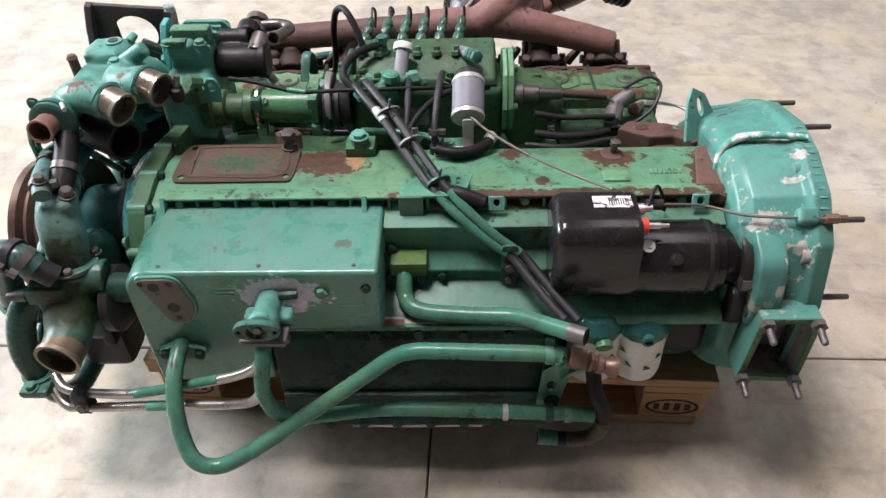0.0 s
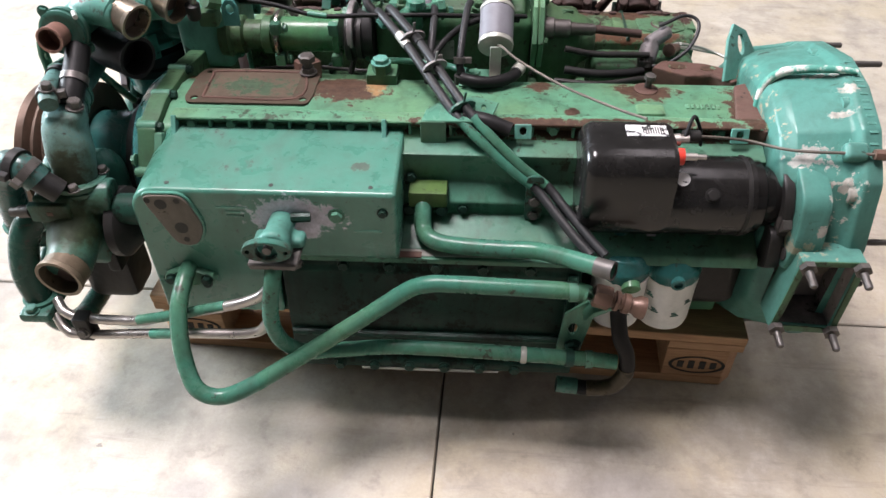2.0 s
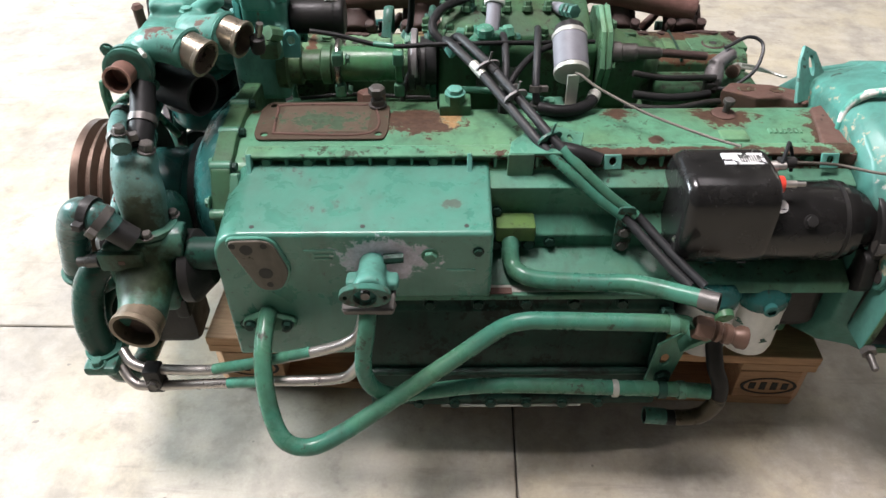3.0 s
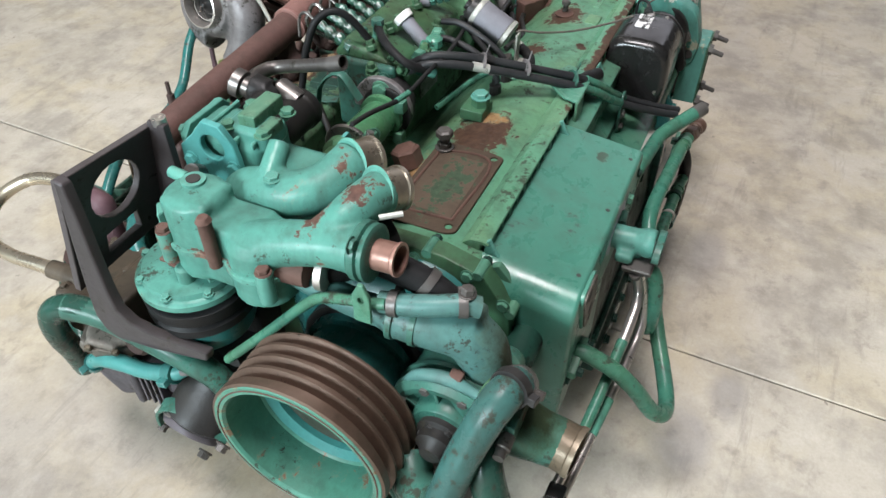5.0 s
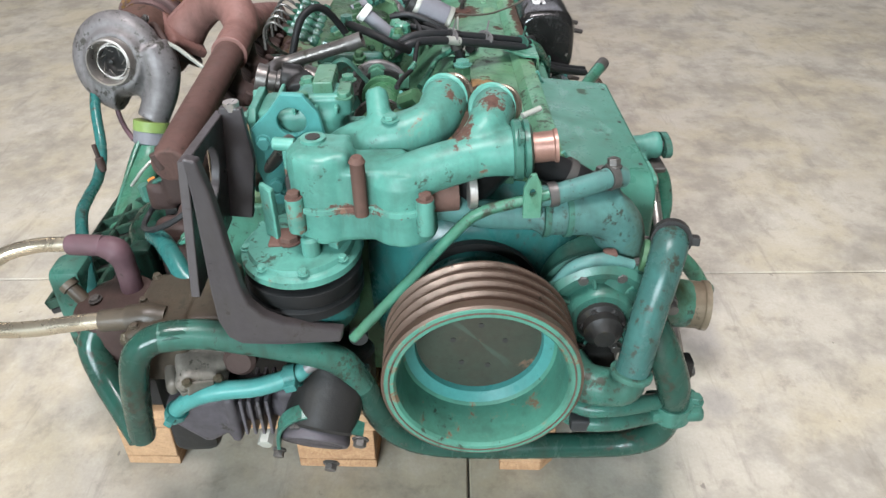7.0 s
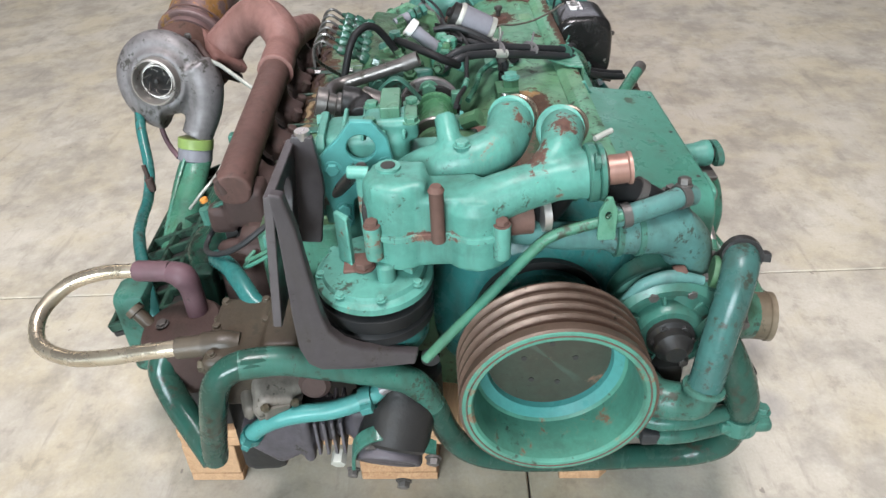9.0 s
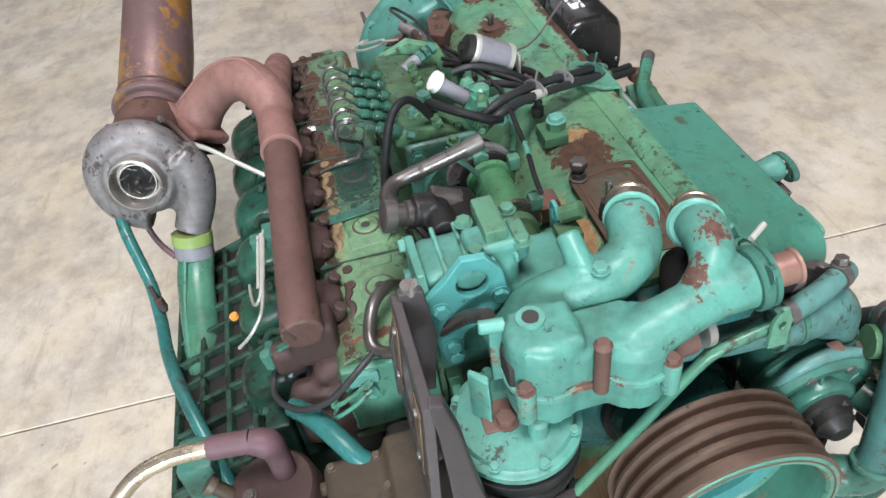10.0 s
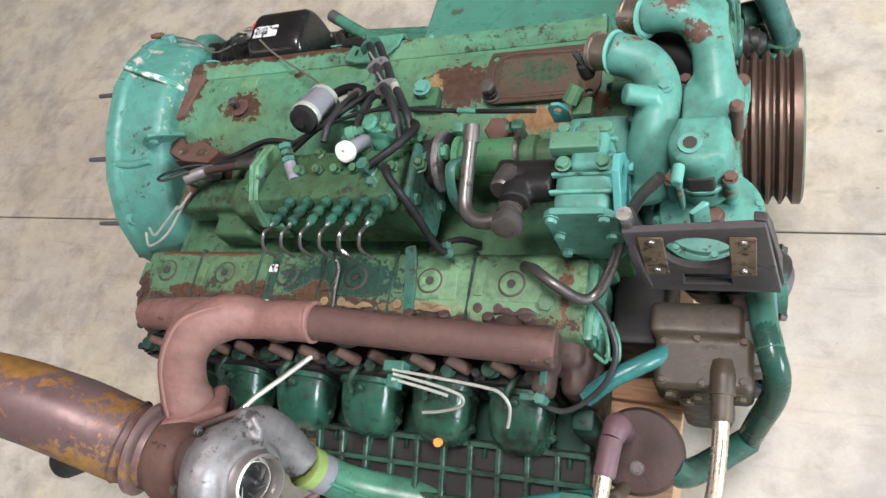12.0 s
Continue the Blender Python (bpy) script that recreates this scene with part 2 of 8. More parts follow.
BARE = (0.60, 0.565, 0.65)
ORANGE = (0.27, 0.165, 0.075)
M = {
    "green": surface("green_paint", (0.045, 0.142, 0.094), (0.074, 0.21, 0.146), 0.3, grime=0.5, rust=0.14, speck=0.35, bump=0.12),
    "cover": surface("cover_green_paint", (0.042, 0.152, 0.109), (0.064, 0.212, 0.154), 0.3, grime=0.36, rust=0.0, speck=0.7, bump=0.06, spec=0.5,
                     patches=[((-0.203, -0.1, 0.485), (0.066, 0.06, 0.036), BARE, 1.8), ((-0.10, -0.05, 0.54), (0.014, 0.010, 0.03), (0.05, 0.09, 0.06), 4.0)]),
    "block": surface("block_green_paint", (0.064, 0.18, 0.102), (0.098, 0.255, 0.158), 0.34, grime=0.62, rust=0.14, bump=0.15,
                     patches=[((0.37, 0.165, 0.575), (0.055, 0.035, 0.05), RUST), ((-0.155, 0.16, 0.57), (0.07, 0.05, 0.06), RUST),
                              ((-0.10, 0.17, 0.57), (0.016, 0.03, 0.06), ORANGE), ((-0.32, 0.235, 0.56), (0.10, 0.02, 0.06), ORANGE),
                              ((0.19, 0.185, 0.575), (0.03, 0.03, 0.03), RUST), ((0.24, 0.09, 0.57), (0.012, 0.012, 0.03), RUST),
                              ((0.29, 0.042, 0.56), (0.32, 0.012, 0.03), RUST), ((0.53, 0.1, 0.56), (0.03, 0.085, 0.06), RUST),
                              ((0.47, 0.28, 0.52), (0.06, 0.05, 0.06), RUST), ((-0.42, 0.235, 0.57), (0.05, 0.05, 0.05), (0.13, 0.075, 0.04))]),
    "shaft": surface("glossy_grass_green_paint", (0.045, 0.15, 0.07), (0.065, 0.2, 0.10), 0.24, grime=0.45, rust=0.05, bump=0.08),
    "mouth": surface("worn_steel_rim", (0.22, 0.185, 0.135), (0.35, 0.31, 0.245), 0.3, metal=0.75, grime=0.45, rust=0.35, rust_color=(0.11, 0.065, 0.04), bump=0.15),
    "brownrim": surface("worn_brown_rim", (0.085, 0.062, 0.04), (0.18, 0.145, 0.10), 0.4, metal=0.3, grime=0.45, rust=0.5, rust_color=(0.10, 0.055, 0.035), bump=0.15),
    # olive patches: oil stain plus the shade of the pipe's -y side
    "haze": surface("dusty_blue_green_paint", (0.056, 0.14, 0.125), (0.088, 0.198, 0.18), 0.36, grime=0.45, bump=0.12,
                    patches=[((-0.575, -0.08, 0.54), (0.075, 0.06, 0.10), (0.032, 0.04, 0.022), 1.2, 0.45), ((-0.56, -0.03, 0.63), (0.045, 0.04, 0.06), (0.035, 0.038, 0.024), 1.2, 0.4)]),
    "head": surface("rust_edged_head_paint", (0.052, 0.132, 0.07), (0.092, 0.19, 0.105), 0.4, grime=0.78, rust=0.08, edge=0.03, rust_color=(0.09, 0.045, 0.026), bump=0.2,
                    patches=[((0.04, 0.555, 0.513), (0.13, 0.05, 0.03), (0.018, 0.05, 0.036), 2.0), ((0.18, 0.6, 0.513), (0.36, 0.016, 0.03), (0.062, 0.036, 0.024), 3.0), ((0.235, 0.585, 0.513), (0.05, 0.024, 0.03), (0.075, 0.042, 0.026), 2.0),
                             ((0.40, 0.588, 0.513), (0.05, 0.02, 0.03), (0.08, 0.044, 0.027), 2.0), ((0.09, 0.582, 0.513), (0.035, 0.026, 0.03), (0.085, 0.046, 0.027), 2.0), ((0.525, 0.585, 0.51), (0.022, 0.04, 0.04), (0.06, 0.034, 0.026), 2.0),
                             ((0.05, 0.618, 0.513), (0.6, 0.016, 0.03), (0.055, 0.034, 0.022)), ((-0.16, 0.60, 0.513), (0.09, 0.010, 0.03), (0.17, 0.12, 0.06), 3.0, 0.2), ((-0.28, 0.56, 0.513), (0.13, 0.05, 0.03), (0.115, 0.2, 0.11), 1.0, 0.6), ((-0.395, 0.56, 0.513), (0.01, 0.05, 0.03), (0.12, 0.06, 0.035), 4.0), ((0.38, 0.497, 0.51), (0.14, 0.008, 0.03), (0.12, 0.062, 0.034), 4.0)]),
    "oily": surface("oily_bottle_green_paint", (0.012, 0.058, 0.039), (0.03, 0.112, 0.075), 0.2, grime=0.85, grime_color=(0.010, 0.014, 0.010), rust=0.03, bump=0.3, spec=0.4),
    # blackish green of ribs, small head parts and head gaps
    "blackgreen": surface("blackish_green_paint", (0.010, 0.036, 0.024), (0.03, 0.08, 0.055), 0.34, grime=0.85, grime_color=(0.010, 0.012, 0.009), bump=0.2),
    "orange": surface("orange_plastic", (0.5, 0.17, 0.03), (0.55, 0.2, 0.04), 0.4, grime=0.1, bump=0.0),
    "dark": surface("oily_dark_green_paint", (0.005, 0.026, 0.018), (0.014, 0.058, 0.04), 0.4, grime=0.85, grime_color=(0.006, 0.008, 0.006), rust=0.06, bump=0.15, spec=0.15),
    "olive": surface("grimy_olive_green_paint", (0.032, 0.092, 0.046), (0.054, 0.145, 0.076), 0.4, grime=0.68, rust=0.22, bump=0.25),
    "teal": surface("teal_paint", (0.064, 0.2, 0.16), (0.094, 0.27, 0.215), 0.36, grime=0.5, rust=0.46, rust_color=(0.11, 0.062, 0.042), edge=0.1, bump=0.14,
                    patches=[((-0.505, 0.225, 0.70), (0.02, 0.016, 0.02), (0.10, 0.056, 0.04), 6.0), ((-0.57, 0.165, 0.728), (0.022, 0.016, 0.015), (0.105, 0.056, 0.042), 6.0),
                             ((-0.60, 0.205, 0.70), (0.026, 0.012, 0.015), (0.10, 0.056, 0.042), 7.0), ((-0.645, 0.34, 0.615), (0.02, 0.05, 0.008), (0.12, 0.062, 0.048), 5.0)]),
    "bell": surface("teal_housing_paint", (0.055, 0.178, 0.143), (0.08, 0.228, 0.188), 0.36, grime=0.42, rust=0.1, bump=0.1,
                    patches=[((0.625, 0.105, 0.64), (0.022, 0.006, 0.014), (0.36, 0.36, 0.32), 9.0), ((0.655, 0.06, 0.63), (0.010, 0.008, 0.014), (0.38, 0.36, 0.31), 9.0),
                             ((0.64, 0.02, 0.61), (0.013, 0.006, 0.014), (0.38, 0.36, 0.31), 9.0), ((0.585, -0.035, 0.57), (0.026, 0.011, 0.014), (0.42, 0.41, 0.37), 9.0),
                             ((0.645, -0.075, 0.54), (0.016, 0.028, 0.012), (0.40, 0.38, 0.33), 9.0), ((0.62, -0.1, 0.485), (0.017, 0.018, 0.008), (0.42, 0.40, 0.35), 9.0),
                             ((0.59, -0.09, 0.455), (0.03, 0.03, 0.011), (0.34, 0.34, 0.25), 9.0), ((0.556, 0.12, 0.56), (0.0072, 0.0648, 0.0288), (0.36, 0.288, 0.2), 9.0)]),
    # olive patch: oil on the pump with its shaded -y side mixed in
    "pump": surface("water_pump_paint", (0.026, 0.092, 0.068), (0.048, 0.15, 0.115), 0.3, grime=0.68, rust=0.03, bump=0.15,
                    patches=[((-0.585, -0.10, 0.45), (0.06, 0.06, 0.065), (0.026, 0.04, 0.018), 1.2, 0.45)]),
    "pipe": surface("green_pipe_paint", (0.036, 0.145, 0.10), (0.06, 0.208, 0.148), 0.26, grime=0.5, rust=0.2, bump=0.04),
    "bluepipe": surface("teal_hose_paint", (0.018, 0.098, 0.09), (0.031, 0.145, 0.132), 0.24, grime=0.5, rust=0.04, bump=0.05),
    "greypipe": surface("grey_green_hose_paint", (0.026, 0.08, 0.072), (0.05, 0.13, 0.115), 0.24, grime=0.5, rust=0.0, bump=0.08),
    "darkpipe": surface("dark_grey_green_paint", (0.011, 0.042, 0.031), (0.023, 0.076, 0.056), 0.22, grime=0.5, rust=0.0, bump=0.05),
    "rust": surface("rusty_cast_iron", (0.0646, 0.035, 0.0274), (0.114, 0.0631, 0.0486), 0.7, grime=0.35, rust=0.2, bump=0.35),
    "exhaust": surface("heat_tinted_cast_iron", (0.074, 0.041, 0.035), (0.122, 0.066, 0.055), 0.58, grime=0.4, rust=0.3, rust_color=(0.17, 0.082, 0.045), bump=0.3),
    "elbow": surface("rust_pink_cast_iron", (0.155, 0.079, 0.065), (0.235, 0.126, 0.11), 0.52, grime=0.42, grime_color=(0.05, 0.03, 0.022), rust=0.34, rust_color=(0.2, 0.095, 0.05), bump=0.35),
    "darkrust": surface("dark_brown_iron", (0.0342, 0.0228, 0.0205), (0.0646, 0.038, 0.0319), 0.6, grime=0.4, rust=0.2, bump=0.3),
    "outlet": surface("heat_tinted_steel_pipe", (0.098, 0.06, 0.058), (0.135, 0.084, 0.078), 0.4, metal=0.25, grime=0.3, rust=0.5, rust_color=(0.2, 0.09, 0.03), bump=0.12, size=0.7,
                      patches=[((0.52, 0.81, 0.74), (0.16, 0.035, 0.05), (0.24, 0.12, 0.032), 5.0), ((0.40, 0.95, 0.62), (0.10, 0.03, 0.06), (0.26, 0.14, 0.045), 6.0), ((0.6, 0.87, 0.81), (0.12, 0.05, 0.03), (0.11, 0.075, 0.11)), ((0.34, 0.86, 0.64), (0.03, 0.03, 0.04), (0.2, 0.1, 0.03), 5.0)]),
    "alu": surface("cast_aluminium", (0.145, 0.135, 0.134), (0.225, 0.21, 0.21), 0.48, metal=0.35, grime=0.62, bump=0.2),
    "steel": surface("bare_steel", (0.36, 0.335, 0.31), (0.46, 0.43, 0.40), 0.32, metal=0.85, grime=0.1, rust=0.04, bump=0.05),
    "iron": surface("dark_steel", (0.055, 0.05, 0.046), (0.09, 0.082, 0.075), 0.42, metal=0.4, grime=0.45, rust=0.16, bump=0.2),
    "chrome": surface("oily_bright_steel", (0.18, 0.165, 0.15), (0.3, 0.28, 0.26), 0.26, metal=0.9, grime=0.5, bump=0.05),
    "black": surface("gloss_black_paint", (0.006, 0.006, 0.006), (0.012, 0.011, 0.010), 0.18, grime=0.0, bump=0.04, spec=0.4),
    # greasy iron, and the black of shaded gaps and filler blocks
    "blackiron": surface("greasy_iron_and_gap_black", (0.010, 0.010, 0.010), (0.019, 0.018, 0.017), 0.4, grime=0.3, bump=0.2, spec=0.2),
    "bracket": surface("worn_brown_black_paint", (0.033, 0.029, 0.030), (0.058, 0.05, 0.051), 0.34, grime=0.4, rust=0.16, rust_color=(0.14, 0.085, 0.05), bump=0.12),
    "strip": surface("rubbed_bare_rusty_steel", (0.10, 0.068, 0.043), (0.165, 0.118, 0.077), 0.45, metal=0.3, grime=0.5, rust=0.5, rust_color=(0.085, 0.046, 0.03), bump=0.15),
    "rubber": surface("black_rubber", (0.009, 0.009, 0.009), (0.017, 0.017, 0.017), 0.45, grime=0.05, bump=0.1, spec=0.12),
    "greyhose": surface("dusty_grey_hose", (0.012, 0.0125, 0.013), (0.026, 0.027, 0.028), 0.42, grime=0.2, bump=0.1),
    "band": surface("lime_painted_clamp", (0.12, 0.21, 0.06), (0.16, 0.26, 0.08), 0.35, grime=0.3, bump=0.05),
    "flaked": surface("paint_flaked_to_white", (0.0532, 0.228, 0.175), (0.0684, 0.266, 0.205), 0.45, grime=0.3, rust=1.0, rust_color=(0.42, 0.40, 0.36), edge=0.1, bump=0.2),
    "lime": surface("dirty_yellow_green_paint", (0.0418, 0.114, 0.0342), (0.0646, 0.152, 0.0494), 0.4, grime=0.5, bump=0.15),
    "white": surface("white_filter_paint", (0.62, 0.62, 0.58), (0.72, 0.71, 0.67), 0.35, grime=0.14, grime_color=(0.16, 0.2, 0.15), bump=0.03),
    "whitepipe": surface("bare_bright_pipe", (0.26, 0.265, 0.23), (0.36, 0.36, 0.32), 0.35, metal=0.3, grime=0.15, bump=0.03),
    "copper": surface("old_copper", (0.085, 0.05, 0.036), (0.15, 0.088, 0.063), 0.42, metal=0.4, grime=0.3, rust=0.1, bump=0.1),
    "stub": surface("pink_worn_copper", (0.2, 0.11, 0.083), (0.3, 0.165, 0.13), 0.4, metal=0.4, grime=0.3, bump=0.08),
    "brass": surface("brassy_braided_hose", (0.46, 0.39, 0.29), (0.56, 0.49, 0.38), 0.25, metal=0.85, grime=0.12, bump=0.06, grain=260),
    "mauve": surface("dusty_mauve_grey_casting", (0.05, 0.044, 0.05), (0.09, 0.08, 0.088), 0.5, grime=0.5, bump=0.2),
    "web": surface("brown_stained_web", (0.05, 0.035, 0.026), (0.035, 0.06, 0.045), 0.4, grime=0.4, rust=0.55, rust_color=(0.10, 0.06, 0.04), bump=0.12),
    "purple": surface("mauve_fitting_paint", (0.076, 0.0418, 0.0494), (0.114, 0.0646, 0.0722), 0.5, grime=0.35, bump=0.12),
    "grease": surface("oil_caked_brown_metal", (0.034, 0.026, 0.018), (0.078, 0.06, 0.04), 0.42, grime=0.7, bump=0.2, spec=0.3),
    "lining": surface("dusty_grey_bare_casting", (0.13, 0.11, 0.105), (0.24, 0.21, 0.205), 0.6, grime=0.6, rust=0.5, rust_color=(0.075, 0.045, 0.034), bump=0.25),
    "gasket": surface("bare_gasket_metal", (0.095, 0.084, 0.07), (0.15, 0.132, 0.11), 0.5, metal=0.2, grime=0.45, rust=0.1, bump=0.15),
    "khaki": surface("oily_khaki_metal", (0.038, 0.031, 0.02), (0.085, 0.07, 0.044), 0.34, metal=0.3, grime=0.75, rust=0.2, rust_color=(0.05, 0.03, 0.02), bump=0.3),
    "tan": surface("tan_crusted_gasket", (0.16, 0.115, 0.06), (0.24, 0.175, 0.10), 0.6, grime=0.5, bump=0.3),
    "oilsteel": surface("oily_dark_bare_steel", (0.085, 0.078, 0.072), (0.16, 0.148, 0.138), 0.32, metal=0.7, grime=0.5, bump=0.06),
    "pale": surface("pale_greasy_casting", (0.17, 0.15, 0.128), (0.28, 0.25, 0.215), 0.45, metal=0.2, grime=0.7, bump=0.25),
    "grey": surface("grey_plastic_sleeve", (0.129, 0.129, 0.144), (0.167, 0.167, 0.182), 0.5, grime=0.2, bump=0.04),
    "red": surface("red_plastic", (0.5, 0.03, 0.02), (0.55, 0.05, 0.03), 0.35, grime=0.0, bump=0.0),
    "recess": surface("rust_stained_recess", (0.046, 0.033, 0.022), (0.068, 0.048, 0.031), 0.6, grime=0.3, rust=0.1, bump=0.3,
                      patches=[((-0.32, 0.15, 0.565), (0.06, 0.022, 0.05), (0.05, 0.085, 0.05), 8.0)]),
    "label": surface("worn_white_sticker", (0.55, 0.54, 0.52), (0.65, 0.64, 0.62), 0.5, grime=0.3, rust=1.1, rust_color=(0.012, 0.012, 0.013), bump=0.02, size=4),
    # black of real print, and of discs that stand for shaded holes
    "print": surface("dark_print_and_hole_black", (0.02, 0.02, 0.018), (0.03, 0.028, 0.025), 0.7, grime=0, bump=0),
    "groove": surface("rusty_pulley_grooves", (0.078, 0.05, 0.036), (0.15, 0.098, 0.072), 0.4, metal=0.55, grime=0.35, rust=0.3, bump=0.15),
    "dish": surface("rust_blushed_green_paint", (0.052, 0.17, 0.12), (0.078, 0.23, 0.17), 0.38, grime=0.45, rust=0.75, rust_color=(0.13, 0.075, 0.045), bump=0.12),
    "cyan": surface("fresh_teal_paint", (0.045, 0.19, 0.175), (0.065, 0.235, 0.215), 0.32, grime=0.2, rust=0.08, bump=0.06),
}


def wood_material():
    m, nt, bsdf = nodes_of("pallet_wood")
    tc = nt.nodes.new("ShaderNodeTexCoord")
    info = nt.nodes.new("ShaderNodeObjectInfo")
    mp = nt.nodes.new("ShaderNodeMapping")
    nt.links.new(tc.outputs["Object"], mp.inputs["Vector"])
    mp.inputs["Scale"].default_value = (1.2, 14, 14)
    sh = nt.nodes.new("ShaderNodeVectorMath")
    sh.operation = "ADD"
    nt.links.new(mp.outputs[0], sh.inputs[0])
    nt.links.new(maths(nt, "MULTIPLY", info.outputs["Random"], 20.0), sh.inputs[1])
    g = noise_of(nt, sh.outputs[0], 5.0, 6, 0.6, 1.2)
    f = noise_of(nt, sh.outputs[0], 26.0, 4, 0.6)
    col = mixed(nt, ramp(nt, g, 0.3, 0.7), (0.28, 0.14, 0.066), (0.46, 0.27, 0.14))
    col = mixed(nt, ramp(nt, f, 0.45, 0.75, 0, 0.5), col, (0.13, 0.07, 0.04))
    col = mixed(nt, ramp(nt, info.outputs["Random"], 0, 1, 0, 0.3), col, (0.5, 0.36, 0.22))
    nt.links.new(col, bsdf.inputs["Base Color"])
    bsdf.inputs["Roughness"].default_value = 0.75
    b = node(nt, "ShaderNodeBump", Strength=0.3, Distance=0.003)
    nt.links.new(f, b.inputs["Height"])
    nt.links.new(b.outputs["Normal"], bsdf.inputs["Normal"])
    return m


def concrete_material():
    m, nt, bsdf = nodes_of("polished_concrete")
    tc = nt.nodes.new("ShaderNodeNewGeometry")
    v = tc.outputs["Position"]
    big = noise_of(nt, v, 0.9, 5, 0.6)
    mid = noise_of(nt, v, 4.6, 10, 0.68, 0.15)
    cloud = noise_of(nt, v, 15.0, 9, 0.7, 0.1)
    fine = noise_of(nt, v, 150.0, 3, 0.6)
    broad = noise_of(nt, v, 2.1, 4, 0.55, 0.3)
    col = mixed(nt, ramp(nt, big, 0.35, 0.65), (0.38, 0.345, 0.282), (0.465, 0.428, 0.355))
    col = mixed(nt, ramp(nt, broad, 0.40, 0.64, 0, 0.6), col, (0.28, 0.252, 0.203))
    col = mixed(nt, ramp(nt, noise_of(nt, v, 3.1, 6, 0.62, 0.6), 0.44, 0.62, 0, 0.7), col, (0.40, 0.345, 0.235))
    col = mixed(nt, ramp(nt, mid, 0.46, 0.60, 0, 0.62), col, (0.22, 0.2, 0.168))
    col = mixed(nt, ramp(nt, cloud, 0.50, 0.66, 0, 0.32), col, (0.53, 0.495, 0.425))
    col = mixed(nt, ramp(nt, cloud, 0.46, 0.34, 0, 0.5), col, (0.18, 0.16, 0.13))
    col = mixed(nt, ramp(nt, fine, 0.35, 0.7, 0, 0.2), col, (0.24, 0.215, 0.172))
    for turn, sx, sy, lo, k in ((0.5, 2.4, 16.0, 0.58, 0.35), (-0.9, 1.4, 18.0, 0.60, 0.3), (1.9, 5.0, 40.0, 0.66, 0.22)):
        scuff = nt.nodes.new("ShaderNodeMapping")
        scuff.inputs["Scale"].default_value = (sx, sy, 1.0)
        scuff.inputs["Rotation"].default_value = (0, 0, turn)
        nt.links.new(v, scuff.inputs["Vector"])
        col = mixed(nt, ramp(nt, noise_of(nt, scuff.outputs[0], 1.0, 8, 0.7), lo, lo + 0.08, 0, k), col, (0.16, 0.142, 0.115))
    spots = noise_of(nt, v, 23.0, 3, 0.5, 0.3)
    col = mixed(nt, ramp(nt, spots, 0.735, 0.75, 0, 0.7), col, (0.14, 0.12, 0.1))
    # bluish dark blotches in front of and beside the engine
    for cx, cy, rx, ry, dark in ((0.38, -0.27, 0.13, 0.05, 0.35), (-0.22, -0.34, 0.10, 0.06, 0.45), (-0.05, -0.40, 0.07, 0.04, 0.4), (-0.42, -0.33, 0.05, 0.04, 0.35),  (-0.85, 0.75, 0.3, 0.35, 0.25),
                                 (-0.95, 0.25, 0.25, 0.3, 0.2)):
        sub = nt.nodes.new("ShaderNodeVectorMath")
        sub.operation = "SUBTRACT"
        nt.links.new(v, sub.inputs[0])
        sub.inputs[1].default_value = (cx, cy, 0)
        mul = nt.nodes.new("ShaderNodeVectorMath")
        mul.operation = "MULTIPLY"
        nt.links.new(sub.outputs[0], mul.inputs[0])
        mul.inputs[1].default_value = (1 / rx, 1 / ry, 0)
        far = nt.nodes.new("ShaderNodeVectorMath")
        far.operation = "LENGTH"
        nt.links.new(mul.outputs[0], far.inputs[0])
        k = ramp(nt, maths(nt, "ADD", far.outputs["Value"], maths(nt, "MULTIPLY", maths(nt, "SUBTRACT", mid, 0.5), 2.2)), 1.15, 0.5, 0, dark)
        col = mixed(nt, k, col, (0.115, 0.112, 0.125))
    nt.links.new(col, bsdf.inputs["Base Color"])
    nt.links.new(ramp(nt, maths(nt, "ADD", mid, maths(nt, "MULTIPLY", cloud, 0.5)), 0.5, 0.95, 0.36, 0.6), bsdf.inputs["Roughness"])
    b = node(nt, "ShaderNodeBump", Strength=0.12, Distance=0.003)
    nt.links.new(maths(nt, "ADD", cloud, fine), b.inputs["Height"])
    nt.links.new(b.outputs["Normal"], bsdf.inputs["Normal"])
    return m


M["wood"] = wood_material()
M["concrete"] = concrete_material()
M["wall"] = surface("dark_grey_hall_wall", (0.07, 0.07, 0.07), (0.1, 0.1, 0.097), 0.7, grime=0.1, bump=0.1, size=0.2)
M["joint"] = surface("dark_joint_filler", (0.07, 0.06, 0.05), (0.1, 0.09, 0.075), 0.8, grime=0.2, bump=0.2)


# ---- shapes ----
def joined(*bms):
    out = bms[0]
    for b in bms[1:]:
        tmp = bpy.data.meshes.new("tmp")
        b.to_mesh(tmp)
        b.free()
        out.from_mesh(tmp)
        bpy.data.meshes.remove(tmp)
    return out


def moved(bm, m):
    bmesh.ops.transform(bm, matrix=m, verts=bm.verts)
    return bm


def bevelled(bm, r, seg=2, angle=30):
    if r > 0:
        edges = [e for e in bm.edges if len(e.link_faces) == 2 and e.calc_face_angle(0) > radians(angle)]
        bmesh.ops.bevel(bm, geom=edges, offset=r, segments=seg, profile=0.5, affect="EDGES", clamp_overlap=True)
    return bm


